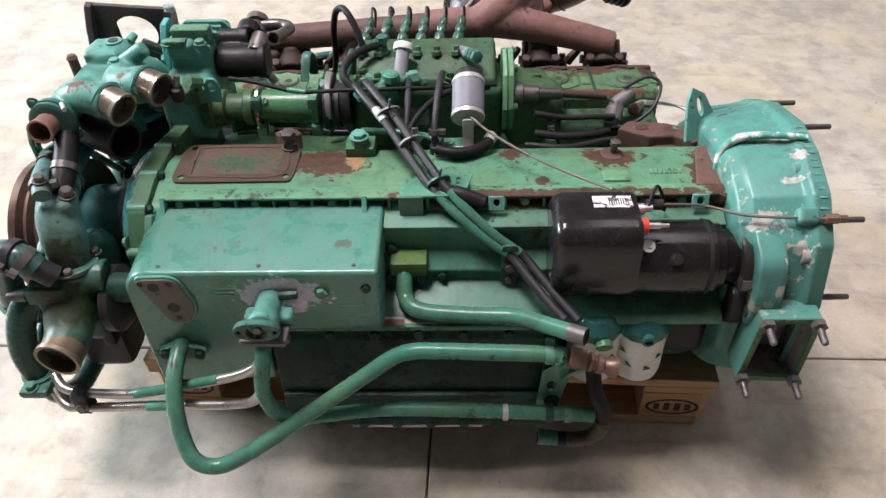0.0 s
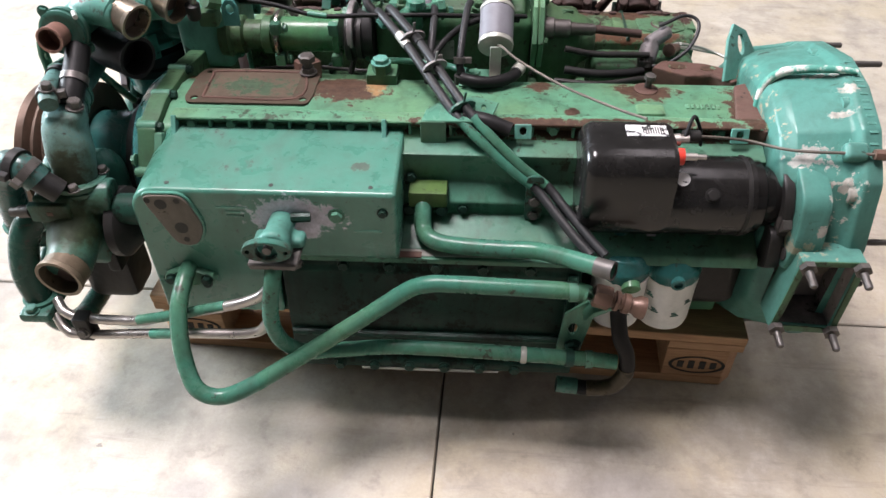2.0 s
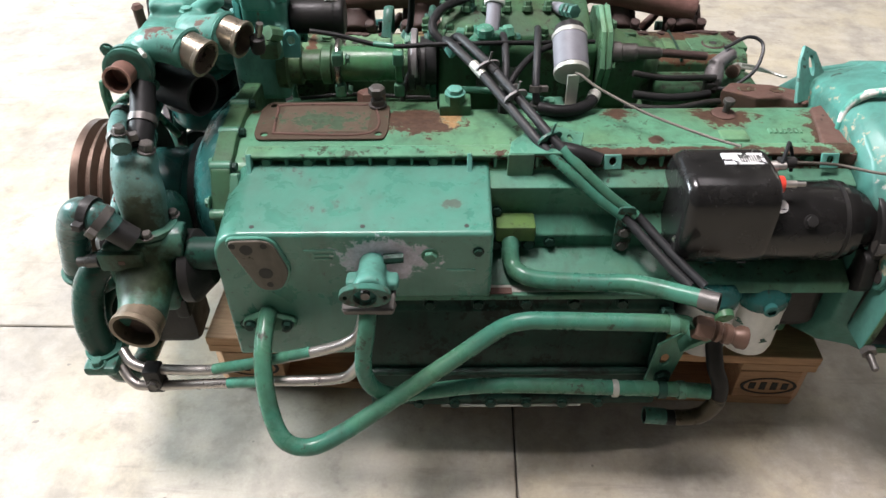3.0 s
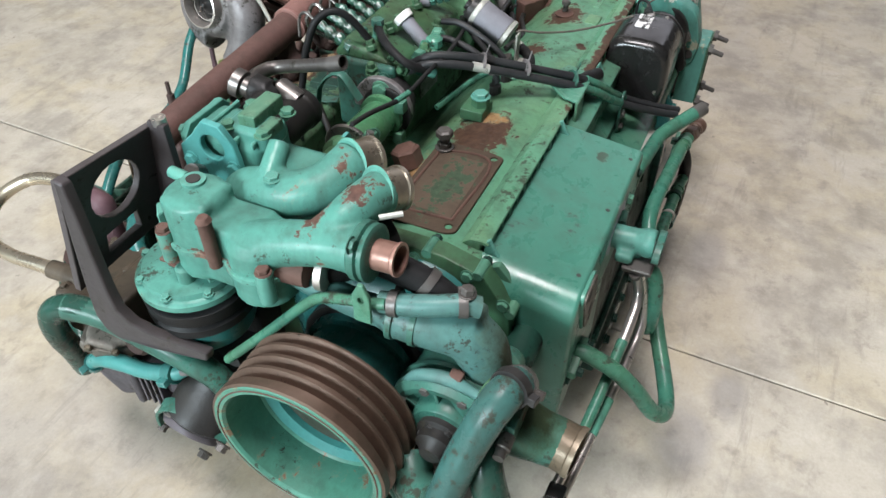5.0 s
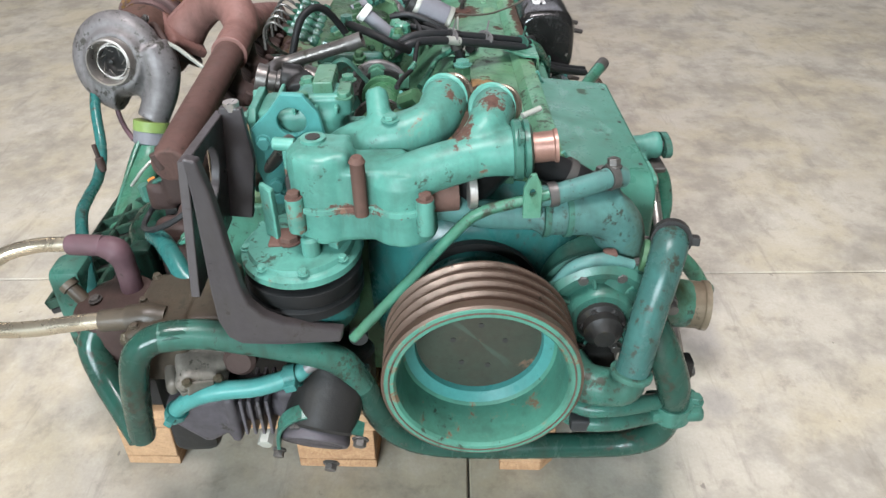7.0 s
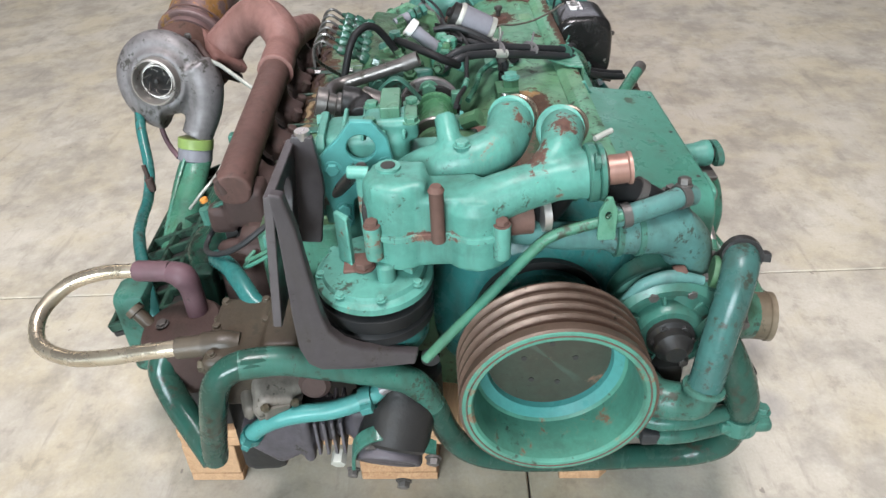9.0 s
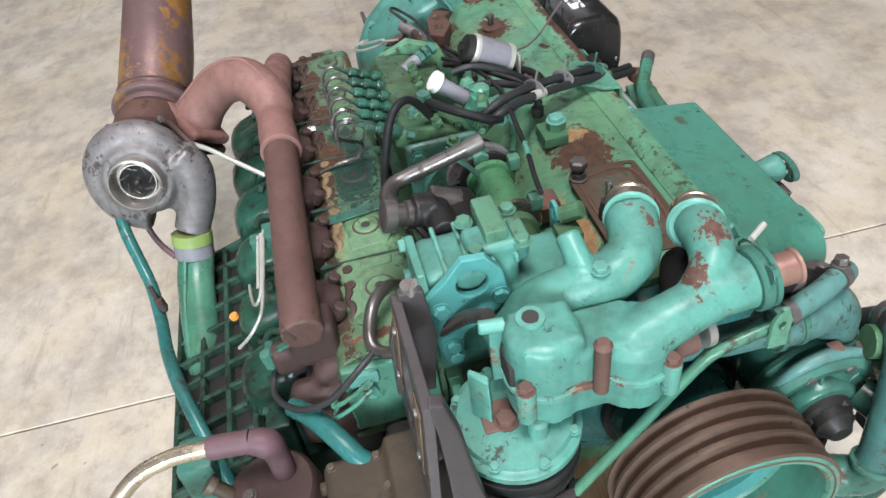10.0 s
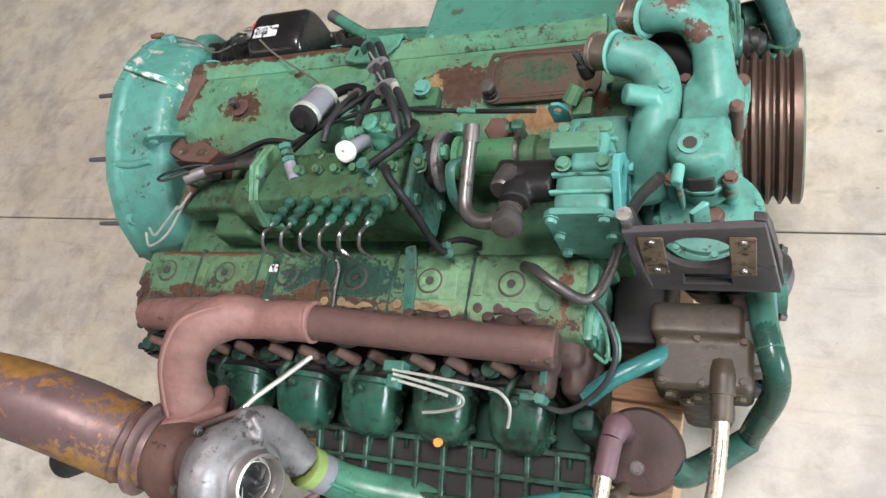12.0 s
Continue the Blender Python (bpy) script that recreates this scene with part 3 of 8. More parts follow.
def rbox(x0, x1, y0, y1, z0, z1, r=0.004, seg=2):
    bm = bmesh.new()
    bmesh.ops.create_cube(bm, size=1)
    for v in bm.verts:
        v.co = ((x0 + x1) / 2 + v.co.x * (x1 - x0), (y0 + y1) / 2 + v.co.y * (y1 - y0), (z0 + z1) / 2 + v.co.z * (z1 - z0))
    return bevelled(bm, r, seg)


AX = {"x": lambda a, p, q: (a, p, q), "y": lambda a, p, q: (p, a, q), "z": lambda a, p, q: (p, q, a)}


def loft(rings, caps=True):
    bm = bmesh.new()
    vs = [[bm.verts.new(p) for p in ring] for ring in rings]
    n = len(rings[0])
    for a, b in zip(vs, vs[1:]):
        for i in range(n):
            bm.faces.new((a[i], a[(i + 1) % n], b[(i + 1) % n], b[i]))
    if caps:
        bm.faces.new(vs[0])
        bm.faces.new(vs[-1])
    bmesh.ops.recalc_face_normals(bm, faces=bm.faces)
    return bm


def prism(poly, axis, a0, a1, r=0.004, seg=2):
    bm = loft([[AX[axis](a, p, q) for p, q in poly] for a in (a0, a1)])
    return bevelled(bm, r, seg)


def plate(poly, holes, axis, a0, a1, r=0.0):
    """A flat plate with round or oval holes (centre p, q, radius, second radius) or holes given by their corners."""
    bm = bmesh.new()
    loops = [poly] + [h if isinstance(h, list) else [(h[0] + h[2] * math.cos(k * math.tau / 20), h[1] + h[3] * math.sin(k * math.tau / 20)) for k in range(20)] for h in holes]
    for loop in loops:
        vs = [bm.verts.new(AX[axis](a0, p, q)) for p, q in loop]
        for i in range(len(vs)):
            bm.edges.new((vs[i - 1], vs[i]))
    bmesh.ops.triangle_fill(bm, edges=bm.edges[:], use_beauty=True)
    bmesh.ops.dissolve_limit(bm, angle_limit=0.01, verts=bm.verts, edges=bm.edges)
    geom = bmesh.ops.extrude_face_region(bm, geom=bm.faces[:])
    bmesh.ops.translate(bm, vec=AX[axis](a1 - a0, 0, 0), verts=[g for g in geom["geom"] if isinstance(g, bmesh.types.BMVert)])
    bmesh.ops.recalc_face_normals(bm, faces=bm.faces)
    return bevelled(bm, r, 1, 50)


def frame_of(d):
    return Vector(d).to_track_quat("Z", "Y").to_matrix().to_4x4()


def lathe(profile, at, axis=(0, 0, 1), seg=32, caps=True):
    """Turned shape: profile of (radius, height) along axis from at."""
    rings = [[(r * math.cos(k * math.tau / seg), r * math.sin(k * math.tau / seg), h) for k in range(seg)] for r, h in profile]
    bm = loft(rings, caps)
    return moved(bm, Matrix.Translation(at) @ frame_of(axis))


def smooth_path(pts, per=8):
    if len(pts) < 3:
        return [Vector(p) for p in pts]
    P = [Vector(p) for p in pts]
    P = [P[0] * 2 - P[1]] + P + [P[-1] * 2 - P[-2]]
    out = []
    for i in range(1, len(P) - 2):
        a, b, c, d = P[i - 1:i + 3]
        for k in range(per):
            t = k / per
            out.append(0.5 * ((2 * b) + (c - a) * t + (2 * a - 5 * b + 4 * c - d) * t * t + (3 * b - a - 3 * c + d) * t ** 3))
    out.append(P[-2])
    return out


def tube(pts, r, seg=14, per=8, mouth=0.0, flat=1.0, mouth0=0.0):
    """A bent pipe along pts; r may be a list (one radius a point); mouth: depth of the open bore at the far end."""
    path = smooth_path(pts, per)
    n = len(path)
    if isinstance(r, (list, tuple)):
        radii = [float(np.interp(i / (n - 1) * (len(r) - 1), range(len(r)), r)) for i in range(n)]
    else:
        radii = [r] * n
    tang = [(path[min(i + 1, n - 1)] - path[max(i - 1, 0)]).normalized() for i in range(n)]
    up = Vector((0, 0, 1)) if abs(tang[0].z) < 0.9 else Vector((1, 0, 0))
    side = tang[0].cross(up).normalized()
    rings = []
    frames = []
    for i in range(n):
        side = (side - tang[i] * side.dot(tang[i])).normalized()
        frames.append((side.copy(), tang[i].cross(side)))

    def ring(i, rad, back=0.0):
        s, u = frames[i]
        return [path[i] - tang[i] * back + (s * math.cos(k * math.tau / seg) + u * math.sin(k * math.tau / seg) * flat) * rad for k in range(seg)]

    if mouth0 > 0:
        rings.append(ring(0, radii[0] * 0.84, -mouth0))
        rings.append(ring(0, radii[0] * 0.84))
    rings += [ring(i, radii[i]) for i in range(n)]
    if mouth > 0:
        rings.append(ring(n - 1, radii[-1] * 0.84))
        rings.append(ring(n - 1, radii[-1] * 0.84, mouth))
    return loft(rings)


def strap(pts, side, w, t, r=0.003, per=6):
    """A flat bar along pts, w wide towards side and t thick."""
    path = smooth_path(pts, per)
    n = len(path)
    rings = []
    for i, p in enumerate(path):
        d = (path[min(i + 1, n - 1)] - path[max(i - 1, 0)]).normalized()
        s = (Vector(side) - d * d.dot(Vector(side))).normalized()
        u = d.cross(s)
        ww = float(np.interp(i / (n - 1) * (len(w) - 1), range(len(w)), w)) if isinstance(w, (list, tuple)) else w
        rings.append([p + s * a * ww / 2 + u * b * t / 2 for a, b in ((-1, -1), (1, -1), (1, 1), (-1, 1))])
    return bevelled(loft(rings), r, 2, 50)


def linked(name, me, parent):
    ob = new(name, me)
    ob.parent = parent
    return ob


def rounded(poly, r, seg=4):
    """The outline poly with its corners rounded by r."""
    out = []
    n = len(poly)
    for i in range(n):
        p, a, c = Vector(poly[i]), Vector(poly[i - 1]), Vector(poly[(i + 1) % n])
        u, w = (a - p).normalized(), (c - p).normalized()
        k = min(r, (a - p).length * 0.45, (c - p).length * 0.45)
        for j in range(seg + 1):
            t = j / seg
            q = (p + u * k) * (1 - t) ** 2 + p * 2 * t * (1 - t) + (p + w * k) * t * t
            out.append((q.x, q.y))
    return out


def part(name, bm, material, parent, label="", angle=38, cast=0.0, smooth=2):
    """One mesh object under its thing or part. cast: voxel size that melts overlapping forms into one casting."""
    me = bpy.data.meshes.new(name)
    bm.to_mesh(me)
    bm.free()
    me.materials.append(M[material])
    me.polygons.foreach_set("use_smooth", [True] * len(me.polygons))
    if cast == 0:
        me.set_sharp_from_angle(angle=radians(angle))
    ob = linked(name, me, parent)
    if cast == 0:
        flat = ob.modifiers.new("flat_faces", "WEIGHTED_NORMAL")
        flat.keep_sharp, flat.weight = True, 60
    if cast > 0:
        mod = ob.modifiers.new("melt", "REMESH")
        mod.mode, mod.voxel_size, mod.use_smooth_shade = "VOXEL", cast, True
        sm = ob.modifiers.new("soften", "SMOOTH")
        sm.factor, sm.iterations = 0.5, smooth
    if label:
        ob["label"] = label
    return ob


def thing(name, label, category, m=Matrix()):
    ob = new(name)
    ob.matrix_world = m
    ob.empty_display_size = 0.1
    return tagged(ob, label, category)


BOLTS = {}


def bolt(at, axis, parent, material="green", r=0.0085, h=0.007, name="bolt"):
    """A hexagon head on a washer."""
    if (material, name) not in BOLTS:
        bm = lathe([(1.25, -0.1), (1.3, 0.0), (1.3, 0.16), (1.2, 0.2)], (0, 0, 0), seg=12)
        bm = joined(bm, lathe([(0.98, 0.18), (1.0, 0.25), (1.0, 0.9), (0.86, 1.0)], (0, 0, 0), seg=6))
        me = bpy.data.meshes.new(name)
        bm.to_mesh(me)
        bm.free()
        me.materials.append(M[material])
        BOLTS[material, name] = me
    ob = linked(name, BOLTS[material, name], parent)
    ob.matrix_basis = Matrix.Translation(at) @ frame_of(axis) @ pose(0, 0, 0, 0, 0, (len(bpy.data.objects) * 37) % 60) @ Matrix.Diagonal((r, r, h, 1))
    return ob


def stud(at, axis, length, parent, material="iron", r=0.006, name="stud"):
    bm = lathe([(r * 0.85, 0), (r, 0.002), (r, length * 0.55), (r * 0.93, length * 0.58), (r * 0.93, length - 0.002), (r * 0.7, length)], at, axis, 10)
    return part(name, bm, material, parent)


def clamp_ring(at, axis, r, parent, material="iron", w=0.010, name="hose_clamp"):
    bm = lathe([(r * 0.9, -w / 2), (r + 0.002, -w / 2), (r + 0.002, w / 2), (r * 0.9, w / 2)], at, axis, 20)
    q = frame_of(axis)
    bm = joined(bm, moved(rbox(r - 0.001, r + 0.012, -0.006, 0.006, -w / 2, w / 2, 0.001, 1), Matrix.Translation(at) @ q))
    return part(name, bm, material, parent)


# ---- hall ----
def hall():
    floor = tagged(new("floor"), "worn polished concrete hall floor with dark blotches and joints", "floor", kind="structure")
    bm = rbox(-10, 10, -9, 10, -0.16, -0.012, 0)
    part("joint_filler", bm, "joint", floor)
    size, gap = 5.0, 0.0019
    me = bpy.data.meshes.new("slab")
    bm = rbox(-size / 2 + gap, size / 2 - gap, -size / 2 + gap, size / 2 - gap, -0.1, 0, 0.0025, 1)
    bm.to_mesh(me)
    bm.free()
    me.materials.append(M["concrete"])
    for i in range(-2, 2):
        for j in range(-2, 2):
            s = linked("slab", me, floor)
            s.location = (0.025 + (i + 0.5) * size, 0.18 + (j + 0.5) * size, 0)
    tagged(part("wall_south", rbox(-9.2, 9.2, -9.2, -9, -0.1, 6.6, 0), "wall", None), "plain dark grey hall wall", "wall", kind="structure")
    # this opening is there only for the added east lamp
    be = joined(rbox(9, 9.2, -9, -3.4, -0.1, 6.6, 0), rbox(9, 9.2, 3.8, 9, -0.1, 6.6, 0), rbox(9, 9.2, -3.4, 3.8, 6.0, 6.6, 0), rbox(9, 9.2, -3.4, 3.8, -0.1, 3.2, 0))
    tagged(part("wall_east", be, "wall", None), "plain grey hall wall with a high opening for an unseen lamp", "wall", kind="structure")
    bm = joined(rbox(-9.2, -8.25, 9, 9.2, -0.1, 6.6, 0), rbox(-4.15, 9.2, 9, 9.2, -0.1, 6.6, 0), rbox(-8.25, -4.15, 9, 9.2, 5.15, 6.6, 0))
    bw = joined(rbox(-9.2, -9, -9, 0.8, -0.1, 6.6, 0), rbox(-9.2, -9, 6.0, 9, -0.1, 6.6, 0), rbox(-9.2, -9, 0.8, 6.0, 4.9, 6.6, 0), rbox(-9.2, -9, 0.8, 6.0, -0.1, 2.3, 0))
    tagged(part("wall_west", bw, "wall", None), "plain grey hall wall with a high opening for an unseen lamp", "wall", kind="structure")
    tagged(part("wall_north", bm, "wall", None), "plain grey hall wall with an open gate", "wall", kind="structure")
    tagged(part("ceiling", rbox(-9.2, 9.2, -9.2, 9.2, 6.6, 6.8, 0), "wall", None), "plain grey hall ceiling", "ceiling", kind="structure")


hall()


# ---- pallet ----
def pallet():
    p = thing("pallet", "worn wooden shipping pallet under the engine on the concrete floor", "pallet", pose(0.012, 0.006, 0, 0, 0, -1.6))
    boards = [(0.0, 0.145), (0.1875, 0.2875), (0.3275, 0.4725), (0.5125, 0.6125), (0.655, 0.8)]
    for y0, y1 in boards:
        part("deck_board", rbox(-0.6, 0.6, y0, y1, 0.122, 0.144, 0.002, 1), "wood", p)
    for x0, x1 in ((-0.6, -0.455), (-0.0725, 0.0725), (0.455, 0.6)):
        part("cross_board", rbox(x0, x1, 0.002, 0.798, 0.1, 0.1215, 0.002, 1), "wood", p)
    rows = ((0.0, 0.1), (0.3275, 0.4725), (0.7, 0.8))
    for x0, x1 in ((-0.6, -0.455), (-0.0725, 0.0725), (0.455, 0.6)):
        for k, (y0, y1) in enumerate(rows):
            ca = 0.025
            if k == 0 and x0 < -0.5:
                poly = [(x0 + ca, y0 + 0.001), (x1, y0 + 0.001), (x1, y1), (x0, y1), (x0, y0 + ca)]
            elif k == 0 and x0 > 0.4:
                poly = [(x0, y0 + 0.001), (x1 - ca, y0 + 0.001), (x1, y0 + ca), (x1, y1), (x0, y1)]
            else:
                poly = [(x0, y0 + 0.001), (x1, y0 + 0.001), (x1, y1), (x0, y1)]
            b = part("block", prism(poly, "z", 0.022, 0.0995, 0.002, 1), "wood", p)
            if k == 0 and abs(x0) > 0.4:
                cx = (x0 + x1) / 2 + (-0.008 if x0 > 0 else 0.008)
                ring = lathe([(0.036, 0), (0.041, 0), (0.041, 0.0012), (0.036, 0.0012), (0.036, 0)], (0, 0, 0), (0, -1, 0), 36, caps=False)
                ring = moved(ring, Matrix.Translation((cx, 0.0002, 0.058)) @ Matrix.Diagonal((1.35, 1, 0.6, 1)))
                part("brand_mark", ring, "print", b, "dark branded oval mark")
                for dx, dz in ((-0.032, 0.009), (-0.011, 0.011), (0.011, 0.011), (0.032, 0.009)):
                    part("print_bar", rbox(cx + dx - 0.006, cx + dx + 0.006, -0.001, 0.0004, 0.058 - dz, 0.058 + dz, 0), "print", b)
    for k, (y0, y1) in enumerate(rows):
        c = 0.025
        poly = [(-0.6 + c, y0), (0.6 - c, y0), (0.6, y0 + c), (0.6, y1), (-0.6, y1), (-0.6, y0 + c)] if k == 0 else [(-0.6, y0), (0.6, y0), (0.6, y1), (-0.6, y1)]
        part("runner_board", prism(poly, "z", 0.0, 0.0215, 0.002, 1), "wood", p)


pallet()

# ---- engine ----
E = thing("diesel_engine", "used green-painted diesel engine, rusty and oily, on a wooden pallet", "engine", pose(0, 0, 0, 0, 0, 1.5))


def crankcase():
    prof = [(0.04, 0.15), (0.02, 0.30), (0.02, 0.515), (0.035, 0.545), (0.048, 0.5555), (0.10, 0.566), (0.16, 0.567), (0.205, 0.556), (0.25, 0.525),
            (0.29, 0.48), (0.33, 0.435), (0.38, 0.42), (0.485, 0.42), (0.485, 0.17), (0.4, 0.148)]
    part("crankcase", prism(prof, "x", -0.455, 0.555, 0.006), "block", E, "worn green crankcase top with rust stains")
    part("valley_floor", rbox(-0.44, 0.54, 0.335, 0.487, 0.417, 0.4225, 0.001, 1), "olive", E, "oily olive valley beside the cylinder head")
    # front plate of the timing gear and its rim
    rim = [(-0.02, 0.20), (-0.03, 0.40), (-0.022, 0.50), (0.02, 0.56), (0.09, 0.578), (0.20, 0.577), (0.30, 0.56), (0.40, 0.53), (0.47, 0.48), (0.48, 0.2), (0.30, 0.16), (0.08, 0.16)]
    tp = part("timing_plate", prism(rim, "x", -0.485, -0.452, 0.005), "olive", E)
    for y, z in ((-0.022, 0.505), (0.03, 0.562), (-0.03, 0.43), (0.11, 0.576), (0.2, 0.577)):
        lg = part("lug", lathe([(0.0075, 0), (0.0088, 0.002), (0.0088, 0.034), (0.0075, 0.036)], (-0.486, y, z - 0.004), (1, 0, 0), 16), "green", tp)
        bolt((-0.452, y - 0.001, z - 0.004), (1, 0, 0), lg, "dark", 0.0075, 0.009)
    part("rim_step", prism([(-0.034, 0.39), (-0.036, 0.46), (-0.028, 0.515), (0.01, 0.558), (0.025, 0.55), (-0.01, 0.50), (-0.018, 0.40)], "x", -0.452, -0.438, 0.003), "green", tp)
    for y, z in ((-0.012, 0.53), (0.045, 0.566), (0.0, 0.46), (-0.018, 0.34), (0.13, 0.572), (0.26, 0.565)):
        bolt((-0.485, y, z - 0.012), (-1, 0, 0), tp, "green")
    # flange and side cover under the rusty edge of the block
    f = part("side_flange", prism([(0.07, 0.54), (0.049, 0.54), (0.047, 0.5665), (0.036, 0.567), (0.035, 0.5725), (0.046, 0.5755), (0.064, 0.574), (0.078, 0.563)], "x", -0.43, 0.55, 0.0015, 1), "block", E)
    for i in range(15):
        x = -0.398 + i * 0.067
        if abs(x + 0.42) > 0.02 and abs(x + 0.065) > 0.02:
            bolt((x, 0.048, 0.558), (0, -1, 0.1), f, "green", 0.0082, 0.012)
        part("web", rbox(x + 0.030, x + 0.035, 0.036, 0.05, 0.548, 0.568, 0.001, 1), "green", f)
    prof = [(0.045, 0.547), (0.0, 0.534), (0.006, 0.4786), (-0.022, 0.4537), (-0.017, 0.4275), (-0.085, 0.402), (-0.092, 0.385), (0.03, 0.36)]
    sc = part("side_cover", prism(prof, "x", -0.05, 0.545, 0.004), "green", E, "greasy green side cover with stepped ribs")
    st = part("strap", plate(rounded([(0.163, 0.425), (0.192, 0.425), (0.192, 0.515), (0.163, 0.515)], 0.01), [(0.178, 0.488, 0.006, 0.014)], "y", -0.028, -0.0235, 0.001), "pump", sc, "slotted steel strap over the ribs")
    for x, z in ((0.178, 0.437), (0.178, 0.465)):
        bolt((x, -0.028, z), (0, -1, 0.2), st, "iron", 0.008, 0.007)
    for x, y, z in ((-0.028, -0.002, 0.49), (0.06, -0.021, 0.44), (0.225, -0.021, 0.44)):
        bolt((x, y, z), (0, -1, 0.2), sc, "dark", 0.0075)
    # added body, blackened to stand for the shade below the starter
    part("rear_pan", rbox(0.27, 0.562, -0.04, 0.1, 0.235, 0.376, 0.035, 4), "blackiron", sc, "rear body coloured black for the shaded gap under the starter")
    # loops that stand on the flange
    for x in (0.155, 0.50):
        bm = plate([(x - 0.014, 0.008), (x + 0.014, 0.008), (x + 0.014, 0.032), (x - 0.014, 0.032)], [(x, 0.021, 0.0055, 0.0065)], "y", 0.012, 0.016, 0.001)
        part("hanger_tab", moved(bm, Matrix.Translation((0, 0.006, 0.552)) @ pose(0, 0, 0, -24)), "teal", E)
    # rusty cover plate on the top face
    out = [(-0.422, 0.092), (-0.212, 0.092), (-0.206, 0.118), (-0.206, 0.196), (-0.222, 0.212), (-0.418, 0.212), (-0.43, 0.19), (-0.43, 0.11)]
    holes = [(-0.412, 0.107, 0.006, 0.006), (-0.222, 0.107, 0.006, 0.006), (-0.410, 0.2, 0.006, 0.006)]
    tc = part("top_cover", plate(rounded(out, 0.008), holes, "z", 0.5655, 0.5695, 0.001), "recess", E, "rust-brown cover plate with bolt holes")
    inner = [(-0.395, 0.112), (-0.24, 0.112), (-0.238, 0.19), (-0.262, 0.197), (-0.388, 0.195)]
    part("recess", prism(inner, "z", 0.5695, 0.5702, 0.0003, 1), "recess", tc, "rust-stained panel with green paint left")
    frame_bar = tube([(-0.397, 0.108, 0.5695), (-0.236, 0.108, 0.5695), (-0.233, 0.192, 0.5695), (-0.262, 0.2, 0.5695), (-0.39, 0.2, 0.5695), (-0.4, 0.18, 0.5695), (-0.397, 0.108, 0.5695)], 0.0026, 8, 5)
    part("edge_bead", frame_bar, "rust", tc)
    b = bolt((-0.228, 0.196, 0.572), (0, 0, 1), tc, "iron", 0.0125, 0.012)
    part("bolt_shank", lathe([(0.008, 0), (0.008, 0.016), (0.015, 0.017), (0.015, 0.027), (0.011, 0.03)], (-0.228, 0.196, 0.578), (0, 0, 1), 6), "iron", tc)
    part("boss", lathe([(0.026, 0), (0.026, 0.03), (0.022, 0.034)], (-0.245, 0.255, 0.53), (0, 0.3, 1), 6), "rust", E)
    # small plug with a standing bolt
    pl = part("plug", lathe([(0.021, 0), (0.021, 0.003), (0.017, 0.005), (0.009, 0.006)], (0.372, 0.168, 0.565), (0, 0.02, 1), 24), "rust", E)
    part("stud", lathe([(0.006, 0), (0.006, 0.014), (0.010, 0.015), (0.010, 0.022), (0.007, 0.024)], (0.374, 0.168, 0.572), (0.1, 0, 1), 8), "iron", pl)
    part("cast_pad", rbox(0.345, 0.395, 0.085, 0.118, 0.55, 0.5685, 0.006), "block", E)
    for i in range(7):
        part("cast_mark", rbox(0.43 + i * 0.0085, 0.435 + i * 0.0085, 0.105, 0.118, 0.565, 0.5685, 0.0008, 1), "block", E)
    # machined, rust-bare mount lugs beside the bell housing
    lug = joined(prism([(0.40, 0.272), (0.425, 0.302), (0.50, 0.292), (0.548, 0.268), (0.562, 0.235), (0.535, 0.218), (0.505, 0.245), (0.46, 0.24)], "z", 0.47, 0.556, 0.006),
                 rbox(0.46, 0.55, 0.22, 0.28, 0.46, 0.535, 0.01))
    ml = part("mount_lug", lug, "rust", E, "bare rusty machined mounting lug")
    for x, y, rx in ((0.447, 0.274, 0.017), (0.502, 0.268, 0.014)):
        part("pocket", moved(lathe([(1, 0), (1, 0.0012)], (0, 0, 0), (0, 0, 1), 18), Matrix.Translation((x, y, 0.5556)) @ Matrix.Diagonal((rx, 0.010, 1, 1))), "block", ml)
    part("step_pad", prism([(0.50, 0.05), (0.545, 0.03), (0.55, 0.19), (0.525, 0.18)], "z", 0.55, 0.572, 0.004), "rust", E)


crankcase()


